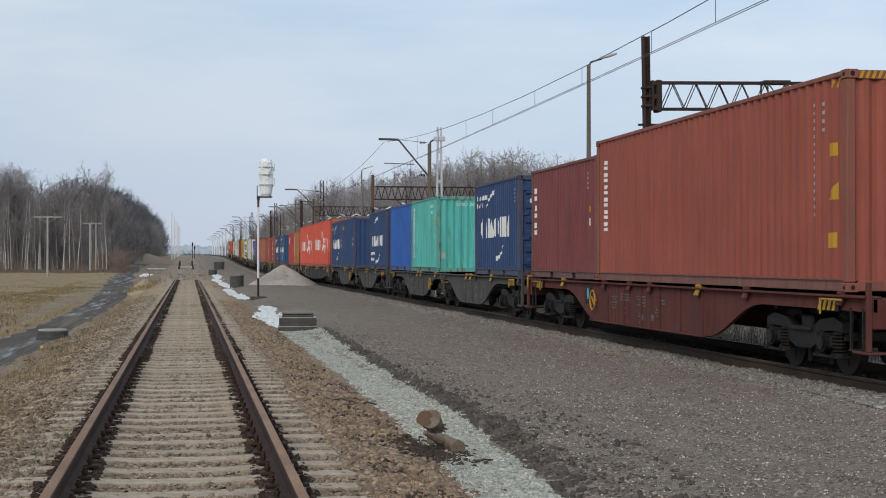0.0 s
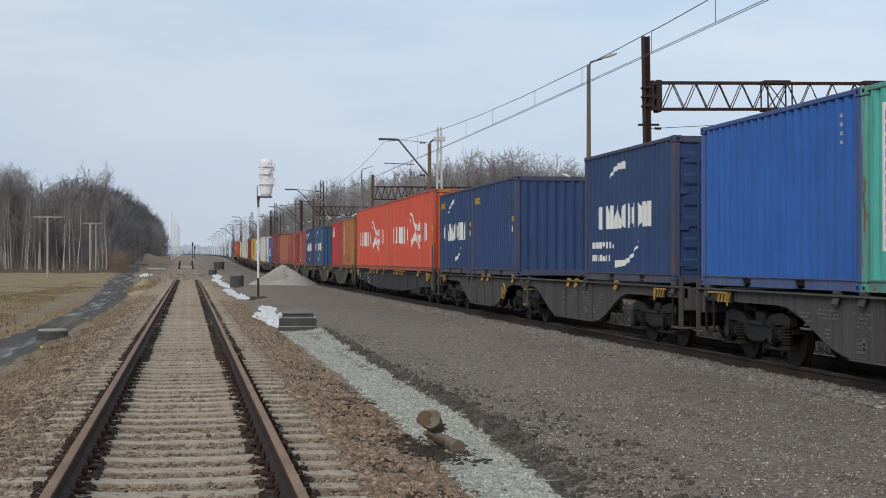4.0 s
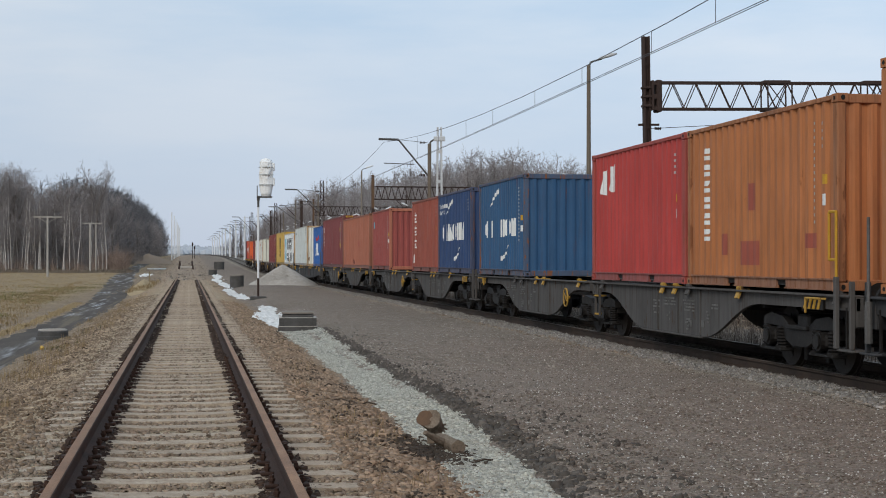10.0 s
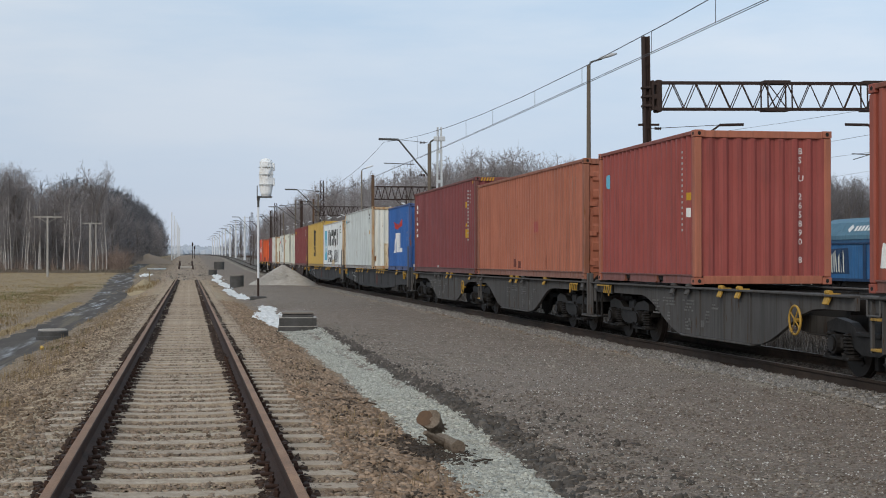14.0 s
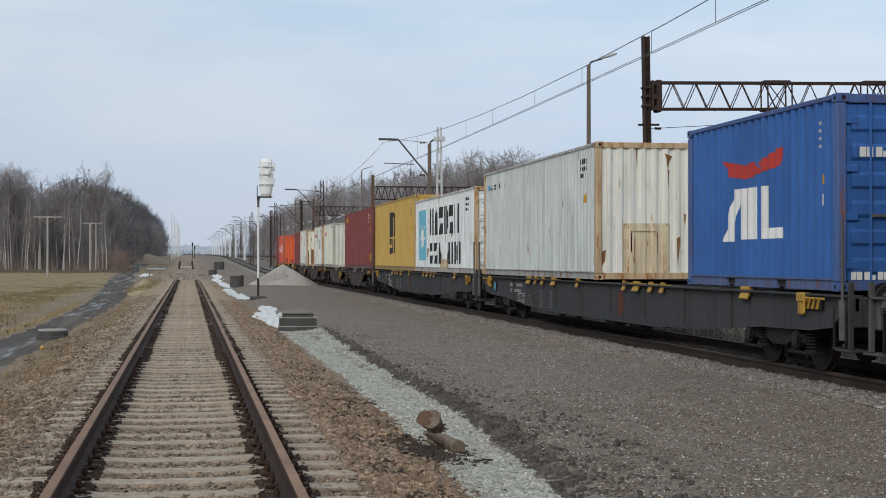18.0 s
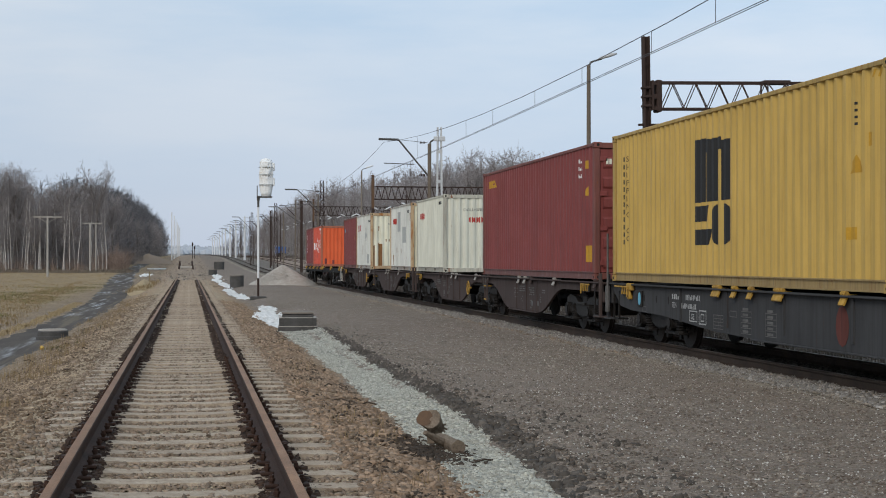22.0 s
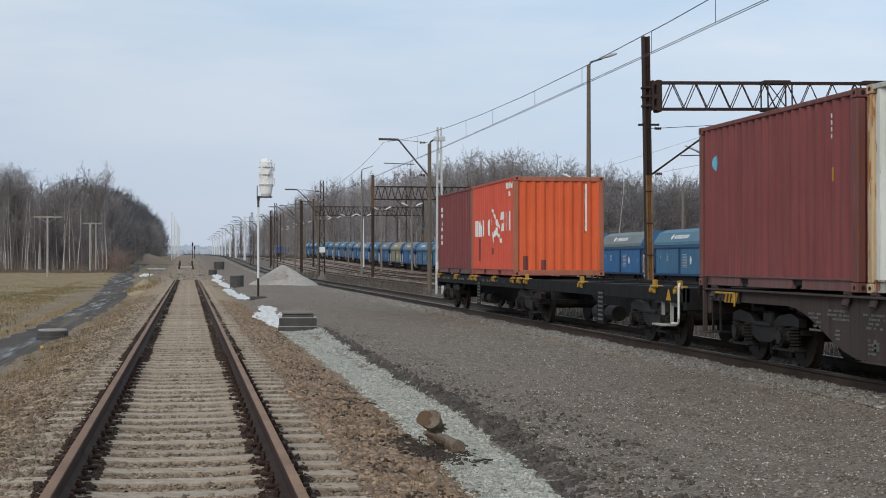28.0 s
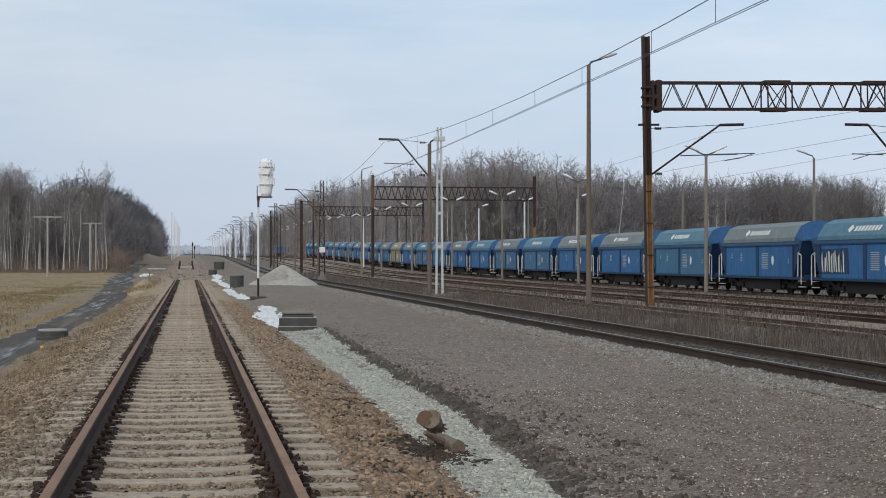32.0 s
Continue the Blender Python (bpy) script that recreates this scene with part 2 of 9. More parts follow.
M["green_grass"] = mat("green_winter_grass", (0.11, 0.12, 0.04), (0.08, 0.075, 0.035), 0.95, 0, 1.5, 20.0, 0.1, island=True, rnd=0.2)
M["stone_dark"] = mat("dark_grey_chippings", (0.29, 0.226, 0.177), (0.155, 0.12, 0.094), 0.9, 0, 3.0, 40.0, 0.4, island=True, rnd=0.24)
M["stone_pale"] = mat("pale_grey_gravel", (0.76, 0.742, 0.635), (0.42, 0.41, 0.35), 0.9, 0, 9.0, 40.0, 0.4, island=True, rnd=0.24)
M["heap_stone"] = mat("warm_grey_gravel", (0.63, 0.58, 0.51), (0.4, 0.365, 0.32), 0.92, 0, 4.0, 40.0, 0.4, island=True, rnd=0.16)
M["flap_grey"] = paint("worn_grey_steel", (0.36, 0.34, 0.31), 0.6, 0.8, rust_col=(0.12, 0.07, 0.04))
M["stone_brown"] = mat("brown_ballast_stones", (0.61, 0.435, 0.3), (0.26, 0.178, 0.118), 0.92, 0, 9.0, 40.0, 0.5, island=True, rnd=0.25)
M["stone_tan"] = mat("dusty_tan_stones", (0.54, 0.412, 0.305), (0.24, 0.178, 0.128), 0.92, 0, 9.0, 40.0, 0.5, island=True, rnd=0.24)
M["rust_stone"] = mat("rust_stained_dark_stones", (0.13, 0.08, 0.055), (0.045, 0.028, 0.02), 0.9, 0, 6.0, 40.0, 0.5, island=True, rnd=0.25)
M["earth_crumb"] = mat("earthy_brown_crumbs", (0.44, 0.315, 0.21), (0.17, 0.12, 0.08), 0.95, 0, 6.0, 40.0, 0.5, island=True, rnd=0.25)
M["stone_mid"] = mat("mid_grey_ballast", (0.50, 0.435, 0.36), (0.24, 0.205, 0.165), 0.92, 0, 3.0, 40.0, 0.5, island=True, rnd=0.24)
M["snow"] = mat("old_dirty_snow", (0.93, 0.93, 0.91), (0.76, 0.76, 0.74), 0.8, 0, 2.5, 18.0, 0.5, 0.03, island=True, rnd=0.1)
M["rotwood"] = mat("rotten_wood", (0.30, 0.24, 0.18), (0.13, 0.095, 0.068), 0.95, 0, 5.0, 40.0, 0.8, 0.02)
M["soil"] = mat("dark_damp_soil", (0.12, 0.088, 0.062), (0.06, 0.045, 0.034), 0.95, 0, 2.0, 20.0, 0.8, 0.03)
# Darker than the loose stones: shade of the gaps put into the bed.
M["gravel_bed"] = mat("gap_shade_gravel_bed", (0.24, 0.235, 0.21), (0.13, 0.126, 0.112), 0.95, 0, 3.0, 60.0, 0.9, 0.02)
M["rail_main"] = mat("dark_oiled_rail", (0.085, 0.056, 0.04), (0.04, 0.028, 0.021), 0.75, 0.1, 2.0, 40.0)
M["oily_stone"] = mat("dark_oily_ballast", (0.10, 0.08, 0.066), (0.05, 0.042, 0.036), 0.85, 0, 3.0, 40.0, 0.5, island=True, rnd=0.22)
M["tan_patch"] = paint("tan_repair_patch", (0.6, 0.5, 0.34), 0.85, 0.6, rust_col=(0.3, 0.15, 0.055))
M["stencil"] = mat("worn_white_stencil", (0.2, 0.195, 0.185), (0.1, 0.096, 0.09), 0.7, 0, 6.0, 60.0, 0.05)
M["clod"] = mat("grey_brown_clods", (0.21, 0.182, 0.155), (0.08, 0.068, 0.057), 0.95, 0, 3.0, 30.0, 0.6, island=True, rnd=0.2)
M["hop_ochre"] = paint("hopper_faded_ochre_paint", (0.3, 0.27, 0.16), 0.5, 0.6)
M["pole_pale"] = mat("pale_concrete_pole", (0.52, 0.49, 0.45), (0.38, 0.35, 0.31), 0.9, 0, 1.0, 25.0, 0.3)
M["straw"] = mat("bleached_straw", (0.5, 0.4, 0.25), (0.36, 0.27, 0.15), 0.95, 0, 1.0, 12.0, 0.6, 0.04)
# Paler, cooler copy of the twigs: distance haze put into their colour.
M["deep_twig"] = mat("pale_hazed_twigs", (0.54, 0.5, 0.496), (0.38, 0.352, 0.35), 0.95, 0, 0.05, 2.0, 0.2, island=True, rnd=0.2)
M["field_green"] = mat("muted_green_field_grass", (0.27, 0.235, 0.1), (0.19, 0.17, 0.075), 0.95, 0, 0.1, 20.0, 0.1, island=True, rnd=0.2)
M["red_twig"] = mat("reddish_brown_twigs", (0.46, 0.34, 0.27), (0.3, 0.22, 0.175), 0.95, 0, 0.05, 2.0, 0.2, island=True, rnd=0.2)
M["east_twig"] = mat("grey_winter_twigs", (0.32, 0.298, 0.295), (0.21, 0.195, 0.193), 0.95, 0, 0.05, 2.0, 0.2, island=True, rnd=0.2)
# Blue-grey of distance haze put into the trees' base colour.
M["haze_wood"] = mat("painted_haze_trees", (0.47, 0.5, 0.54), (0.38, 0.41, 0.45), 0.98, 0, 0.03, 0.5, 0.1)
M["white_chip"] = mat("white_stone_chips", (0.8, 0.77, 0.71), (0.55, 0.52, 0.47), 0.9, 0, 3.0, 40.0, 0.2, island=True, rnd=0.15)
M["hop_hip"] = paint("hopper_hip_blue", (0.014, 0.075, 0.19), 0.3, 0.4)
M["wagon_text"] = mat("white_wagon_lettering", (0.55, 0.55, 0.53), (0.36, 0.36, 0.35), 0.7, 0, 6.0, 60.0, 0.05)

M["edge_stone"] = mat("dark_mixed_ballast", (0.66, 0.61, 0.55), (0.22, 0.198, 0.175), 0.92, 0, 6.0, 40.0, 0.5, island=True, rnd=0.25)
M["stain"] = mat("orange_brown_rust_stain", (0.38, 0.2, 0.085), (0.2, 0.1, 0.042), 0.9, 0, 6.0, 40.0, 0.3)
M["grey_weed"] = mat("bleached_grey_weeds", (0.31, 0.258, 0.203), (0.18, 0.148, 0.115), 0.95, 0, 1.5, 20.0, 0.1, island=True, rnd=0.2)
M["mast_brown"] = mat("faded_brown_mast_paint", (0.2, 0.115, 0.06), (0.12, 0.075, 0.05), 0.85, 0, 1.2, 25.0)
# White for a container end, paler and warmer than its side.
M["rustwhite"] = paint("rust_streaked_white_paint", (0.78, 0.77, 0.67), 0.62, 0.5, rust_col=(0.32, 0.155, 0.055))
# One dark bark tone for the trunks of the woods, birches apart.
M["deep_bark"] = mat("dark_winter_bark", (0.27, 0.235, 0.214), (0.16, 0.138, 0.125), 0.95, 0, 0.6, 8.0, 0.5, island=True, rnd=0.15)
M["field_straw"] = mat("olive_field_grass", (0.46, 0.335, 0.16), (0.34, 0.24, 0.112), 0.95, 0, 0.08, 20.0, 0.1, island=True, rnd=0.2)
M["dark_twig"] = mat("dark_winter_twigs", (0.2, 0.2, 0.212), (0.14, 0.14, 0.15), 0.95, 0, 0.05, 2.0, 0.2, island=True, rnd=0.2)
M["hop_faded"] = paint("hopper_faded_blue_paint", (0.046, 0.15, 0.265), 0.5, 0.7)
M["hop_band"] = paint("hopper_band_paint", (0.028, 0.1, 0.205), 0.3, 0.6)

# ---- mesh tools ----
class Geo:
    def __init__(self):
        self.v, self.f = [], []

    def add(self, verts, faces):
        o = len(self.v)
        self.v += [tuple(p) for p in verts]
        self.f += [tuple(i + o for i in q) for q in faces]
        return self

    def box(self, x0, x1, y0, y1, z0, z1, b=0.0):
        if b <= 0:
            vs = [(x, y, z) for x in (x0, x1) for y in (y0, y1) for z in (z0, z1)]
            return self.add(vs, [(0, 1, 3, 2), (4, 6, 7, 5), (0, 4, 5, 1), (2, 3, 7, 6), (0, 2, 6, 4), (1, 5, 7, 3)])
        b = min(b, (x1 - x0) * 0.45, (y1 - y0) * 0.45, (z1 - z0) * 0.45)
        X, Y, Z, vs, ix = (x0, x1), (y0, y1), (z0, z1), [], {}
        for i in (0, 1):
            for j in (0, 1):
                for k in (0, 1):
                    sx, sy, sz = (1, -1)[i], (1, -1)[j], (1, -1)[k]
                    for a in range(3):
                        p = [X[i] + sx * b, Y[j] + sy * b, Z[k] + sz * b]
                        p[a] = (X[i], Y[j], Z[k])[a]
                        ix[i, j, k, a] = len(vs)
                        vs.append(p)
        fs = []
        for s in (0, 1):
            fs.append([ix[s, j, k, 0] for j, k in ((0, 0), (1, 0), (1, 1), (0, 1))][::(1 if s else -1)])
            fs.append([ix[j, s, k, 1] for j, k in ((0, 0), (1, 0), (1, 1), (0, 1))][::(-1 if s else 1)])
            fs.append([ix[j, k, s, 2] for j, k in ((0, 0), (1, 0), (1, 1), (0, 1))][::(1 if s else -1)])
        for p in (0, 1):
            for q in (0, 1):
                s = 1 if p == q else -1
                fs.append([ix[p, q, 0, 0], ix[p, q, 0, 1], ix[p, q, 1, 1], ix[p, q, 1, 0]][::s])
                fs.append([ix[p, 0, q, 2], ix[p, 0, q, 0], ix[p, 1, q, 0], ix[p, 1, q, 2]][::s])
                fs.append([ix[0, p, q, 1], ix[0, p, q, 2], ix[1, p, q, 2], ix[1, p, q, 1]][::s])
        for i in (0, 1):
            for j in (0, 1):
                for k in (0, 1):
                    fs.append([ix[i, j, k, a] for a in range(3)][::(1 if (i + j + k) % 2 else -1)])
        return self.add(vs, fs)

    def prism(self, pts, axis, a0, a1):
        """A polygon (in the two other axes, in order) drawn out along an axis."""
        n, vs = len(pts), []
        for a in (a0, a1):
            for p, q in pts:
                vs.append({"x": (a, p, q), "y": (p, a, q), "z": (p, q, a)}[axis])
        fs = [tuple(range(n))[::-1], tuple(range(n, 2 * n))] + [(i, (i + 1) % n, n + (i + 1) % n, n + i) for i in range(n)]
        return self.add(vs, fs)

    def tube(self, p0, p1, r0, r1=None, n=8, cap=True):
        r1 = r0 if r1 is None else r1
        p0, p1 = Vector(p0), Vector(p1)
        d = (p1 - p0).normalized()
        u = d.orthogonal().normalized()
        w = d.cross(u)
        vs = []
        for p, r in ((p0, r0), (p1, r1)):
            for i in range(n):
                a = 2 * math.pi * i / n
                vs.append(p + (u * math.cos(a) + w * math.sin(a)) * r)
        fs = [(i, (i + 1) % n, n + (i + 1) % n, n + i) for i in range(n)]
        if cap:
            fs += [tuple(range(n))[::-1], tuple(range(n, 2 * n))]
        return self.add(vs, fs)

    def path(self, pts, r, n=6):
        for a, b in zip(pts, pts[1:]):
            self.tube(a, b, r, r, n)
        return self

    def ring(self, c, axis, R, r, n=20, m=6):
        vs, fs = [], []
        for i in range(n):
            a = 2 * math.pi * i / n
            for j in range(m):
                b = 2 * math.pi * j / m
                q, h = R + r * math.cos(b), r * math.sin(b)
                p = {"x": (h, q * math.cos(a), q * math.sin(a)), "y": (q * math.cos(a), h, q * math.sin(a)), "z": (q * math.cos(a), q * math.sin(a), h)}[axis]
                vs.append(Vector(c) + Vector(p))
                fs.append((i * m + j, ((i + 1) % n) * m + j, ((i + 1) % n) * m + (j + 1) % m, i * m + (j + 1) % m))
        return self.add(vs, fs)

    def mesh(self, name, material, smooth=False):
        me = bpy.data.meshes.new(name)
        me.from_pydata(self.v, [], self.f)
        if material:
            me.materials.append(material)
        if smooth:
            me.polygons.foreach_set("use_smooth", [True] * len(me.polygons))
        me.update()
        return me


def fix(me):
    """Turns all faces outwards."""
    bm = bmesh.new()
    bm.from_mesh(me)
    bmesh.ops.recalc_face_normals(bm, faces=bm.faces)
    bm.to_mesh(me)
    bm.free()
    return me


def part(name, g, material, parent=None, label="", smooth=False, at=None):
    me = g.mesh(name, material, smooth) if isinstance(g, Geo) else g
    ob = new(name, me)
    if parent:
        ob.parent = parent
    if at is not None:
        ob.matrix_basis = at
    if label:
        tagged(ob, label)
    return ob


def thing(name, label, category, group="", at=None, kind=""):
    ob = new(name)
    ob.empty_display_size = 0.3
    tagged(ob, label, category, group, kind)
    if at is not None:
        ob.matrix_basis = at
    return ob


def clip_poly(pts, k, val, keep_less):
    out = []
    for i, p in enumerate(pts):
        q = pts[(i + 1) % len(pts)]
        ip, iq = (p[k] <= val) == keep_less, (q[k] <= val) == keep_less
        if ip:
            out.append(p)
        if ip != iq and abs(q[k] - p[k]) > 1e-9:
            t = (val - p[k]) / (q[k] - p[k])
            out.append((p[0] + (q[0] - p[0]) * t, p[1] + (q[1] - p[1]) * t))
    return out


def bars(r0, r1, z0, z1, n, fill=0.36, slant=0.0):
    """n pairs of plain upright bars of uneven height: a stand-in for a word."""
    w, out, h = (r1 - r0) / n, [], z1 - z0
    box4 = lambda a, b, c, d, s=0.0: [(a, c), (b, c), (b + s, d), (a + s, d)]
    for i in range(n):
        a = r0 + w * (i + 0.06)
        b = a + w * 0.84
        f = w * fill
        cut = (0.0, 0.4, 0.0, 0.25)[i % 4] * h
        out += [box4(a, a + f, z0 + (0.3 * h if i % 4 == 3 else 0), z1), box4(b - f, b, z0, z1 - cut)]
    return out


def blocks(r0, r1, z0, z1, forms, t=0.24, gap=0.14):
    """A name as a row of plain shapes, one for each sign: slotted, notched, wedge-like or stepped blocks."""
    out, w, h = [], (r1 - r0) / len(forms), z1 - z0
    for i, f in enumerate(forms):
        q = lambda *pts, a=r0 + w * i: [(a + x * w * (1 - gap), z0 + y * h) for x, y in pts]
        if f == "o":
            out += [q((0, 0.2), (0.2, 0), (0.38, 0), (0.38, 1), (0.2, 1), (0, 0.8)), q((0.62, 0), (0.8, 0), (1, 0.2), (1, 0.8), (0.8, 1), (0.62, 1))]
        elif f == "c":
            out += [q((0, 0.2), (0.25, 0), (t + 0.2, 0), (t + 0.2, 1), (0.25, 1), (0, 0.8))]
        elif f == "w":
            out += [q((0, 0), (0.42, 0), (0.42, 0.5), (t, 1), (0, 1)), q((0.58, 0), (1, 0), (1, 1), (1 - t, 1), (0.58, 0.5))]
        elif f == "v":
            out += [q((0, 0), (1, 0), (0.62, 1), (0.38, 1))]
        elif f == "u":
            out += [q((0, 0), (t, 0), (t, 1), (0, 1)), q((1 - t, 0), (1, 0), (1, 1), (1 - t, 1))]
        elif f == "i":
            out += [q((0, 0), (t, 0), (t, 1), (0, 1))]
        else:
            out += [q((0, 0.6), (0.85, 0.6), (0.92, 1), (0.08, 1)), q((0.08, 0), (0.92, 0), (1, 0.4), (0.15, 0.4))]
    return out


def column(r0, r1, z0, z1, n, fill=0.62):
    """n bars one above the other: upright small print."""
    h = (z1 - z0) / n
    return [[(r0, z0 + h * i), (r1, z0 + h * i), (r1, z0 + h * (i + fill)), (r0, z0 + h * (i + fill))] for i in range(n)]


def rect(r0, r1, z0, z1):
    return [[(r0, z0), (r1, z0), (r1, z1), (r0, z1)]]


def swoosh(pts, w0, w1):
    """A bent band through the points, from one width to another."""
    out, n = [], len(pts) - 1
    for i in range(n):
        (a, b), (c, d) = pts[i], pts[i + 1]
        wa, wb = w0 + (w1 - w0) * i / n, w0 + (w1 - w0) * (i + 1) / n
        out.append([(a, b - wa), (c, d - wb), (c, d + wb), (a, b + wa)])
    return out


_text_cache = {}


def words(body, size, r, z, upright=False):
    """Triangles of readable writing, its lower left corner at (r, z); upright sets one letter over the next, from the top."""
    out = []
    if upright:
        for i, ch in enumerate(body):
            if ch != " ":
                out += words(ch, size, r, z - i * size * 1.02)
        return out
    if body not in _text_cache:
        cu = bpy.data.curves.new("writing", "FONT")
        cu.body, cu.resolution_u = body, 2
        ob = bpy.data.objects.new("writing", cu)
        scene.collection.objects.link(ob)
        dg = bpy.context.evaluated_depsgraph_get()
        me = ob.evaluated_get(dg).to_mesh()
        me.calc_loop_triangles()
        _text_cache[body] = [[(me.vertices[i].co.x, me.vertices[i].co.y) for i in t.vertices] for t in me.loop_triangles]
        ob.evaluated_get(dg).to_mesh_clear()
        bpy.data.objects.remove(ob)
        bpy.data.curves.remove(cu)
    return [[(r + x * size, z + y * size) for x, y in t] for t in _text_cache[body]]

# ---- ground, tracks ----
PROFILE = ((-400, -0.2), (-60, -0.35), (-12, -0.42), (-7, -0.45), (-5.2, -0.5), (-3.6, -0.5), (-2.9, -0.36), (-2.0, -0.1), (-1.42, 0.0), (-1.05, -0.01), (-0.95, -0.05), (0.8, -0.05), (0.95, -0.02), (1.3, -0.01), (1.8, -0.08), (2.2, -0.19), (2.8, -0.19), (3.12, -0.09), (4, -0.08), (7.2, -0.12), (7.7, -0.13), (8.1, -0.165), (11.0, -0.17), (11.7, -0.42), (15.5, -0.46), (17, -0.44), (34, -0.44), (42, -0.4), (60, -0.2), (200, 1.0), (900, 2.0), (4000, 4.0))


RISE = ((-1e4, 0.0), (115, 0.0), (160, 0.1), (200, 0.32), (250, 0.85), (300, 1.5), (350, 2.1), (400, 2.5), (500, 3.1), (800, 4.2), (1500, 6.3), (4000, 9.0), (1e5, 9.0))


def rise(y):
    """The line climbs gently in the distance."""
    for (a, za), (b, zb) in zip(RISE, RISE[1:]):
        if y <= b:
            return za + (zb - za) * (y - a) / (b - a)
    return RISE[-1][1]


def ground_z(x, y):
    return rise(y) + flat_z(x, y)


def flat_z(x, y):
    for (a, za), (b, zb) in zip(PROFILE, PROFILE[1:]):
        if x <= b:
            k = (x - a) / (b - a)
            z = za + (zb - za) * k
            break
    amp = 0.012 if -1.4 < x < 1.3 or 8 < x < 11.2 else (0.03 if 2.9 < x < 7.5 else (0.02 if -8.5 < x < -3.1 else 0.05))
    z += amp * noise.noise((x * 0.9, y * 0.5, 0.3)) + amp * 0.5 * noise.noise((x * 3.1, y * 2.2, 4.3))
    if x < -9:
        z += 0.12 * noise.noise((x * 0.25, y * 0.12, 7.1)) * min(1.0, (-9 - x) / 2)
    return z


def ground_material():
    m, n, l, p = _nodes("worn_railway_ground")
    geo = n.new("ShaderNodeNewGeometry").outputs["Position"]
    sep = n.new("ShaderNodeSeparateXYZ")
    l.new(geo, sep.inputs["Vector"])
    wob = _noise(n, l, geo, 0.55, 6.0)
    w2 = n.new("ShaderNodeMath")
    w2.operation, w2.inputs[1].default_value, w2.inputs[2].default_value = "MULTIPLY_ADD", 1.5, -0.75
    l.new(wob, w2.inputs[0])
    ax = n.new("ShaderNodeMath")
    ax.operation = "ADD"
    l.new(sep.outputs["X"], ax.inputs[0])
    l.new(w2.outputs["Value"], ax.inputs[1])
    mr = n.new("ShaderNodeMapRange")
    mr.inputs["From Min"].default_value, mr.inputs["From Max"].default_value = -20.0, 44.0
    l.new(ax.outputs["Value"], mr.inputs["Value"])
    X = lambda x: (x + 20) / 64
    field, verge, dirt, tan, dark, grey = (0.37, 0.262, 0.132), (0.3, 0.215, 0.132), (0.47, 0.325, 0.19), (0.49, 0.385, 0.255), (0.262, 0.205, 0.158), (0.42, 0.355, 0.27)
    weedy, sid = (0.19, 0.16, 0.13), (0.36, 0.275, 0.21)
    zones = _ramp(n, l, mr.outputs["Result"], ((X(-7), field), (X(-5.5), verge), (X(-3.2), verge), (X(-2.0), dirt), (X(-1.2), tan), (X(1.1), tan), (X(1.6), dirt), (X(1.9), scale_col(dirt, 0.8)), (X(2.5), dark), (X(7.4), dark), (X(7.9), grey), (X(8.5), scale_col(grey, 0.32)), (X(10.8), scale_col(grey, 0.3)), (X(11.6), weedy), (X(16), weedy), (X(18), sid), (X(34), sid), (X(38), weedy)))
    far = n.new("ShaderNodeMapRange")
    far.inputs["From Min"].default_value, far.inputs["From Max"].default_value = 95.0, 150.0
    l.new(sep.outputs["Y"], far.inputs["Value"])
    near_line = n.new("ShaderNodeMapRange")
    near_line.inputs["From Min"].default_value, near_line.inputs["From Max"].default_value = 3.5, 2.0
    absx = n.new("ShaderNodeMath")
    absx.operation = "ABSOLUTE"
    l.new(sep.outputs["X"], absx.inputs[0])
    l.new(absx.outputs["Value"], near_line.inputs["Value"])
    both = n.new("ShaderNodeMath")
    both.operation = "MULTIPLY"
    l.new(far.outputs["Result"], both.inputs[0])
    l.new(near_line.outputs["Result"], both.inputs[1])
    zones = _mix(n, l, both.outputs["Value"], zones, (0.38, 0.285, 0.2))
    big = _noise(n, l, geo, 0.35, 5.0)
    med = _noise(n, l, geo, 6.0, 6.0, rough=0.7)
    vor = n.new("ShaderNodeTexVoronoi")
    vor.inputs["Scale"].default_value = 34.0
    l.new(geo, vor.inputs["Vector"])
    fine = _noise(n, l, geo, 70.0, 4.0)
    c = _mix(n, l, _ramp(n, l, big, ((0.35, 0.0), (0.7, 0.45))), zones, (0.5, 0.48, 0.44), "MULTIPLY")
    c = _mix(n, l, _ramp(n, l, med, ((0.3, 0.6), (0.62, 0.0))), c, scale_col((1, 1, 1), 0.45), "MULTIPLY")
    c = _mix(n, l, 0.75, c, _ramp(n, l, vor.outputs["Color"], ((0.0, 0.3), (0.5, 0.75), (0.8, 1.0), (0.93, 2.0))), "MULTIPLY")
    c = _mix(n, l, _ramp(n, l, fine, ((0.55, 0.0), (0.75, 0.35))), c, (0.42, 0.38, 0.33))
    l.new(c, p.inputs["Base Color"])
    p.inputs["Roughness"].default_value = 0.95
    hh = _mix(n, l, 0.5, _ramp(n, l, vor.outputs["Distance"], ((0.0, 1.0), (0.6, 0.0))), med)
    _bump(n, l, p, hh, 0.9, 0.03)
    return m


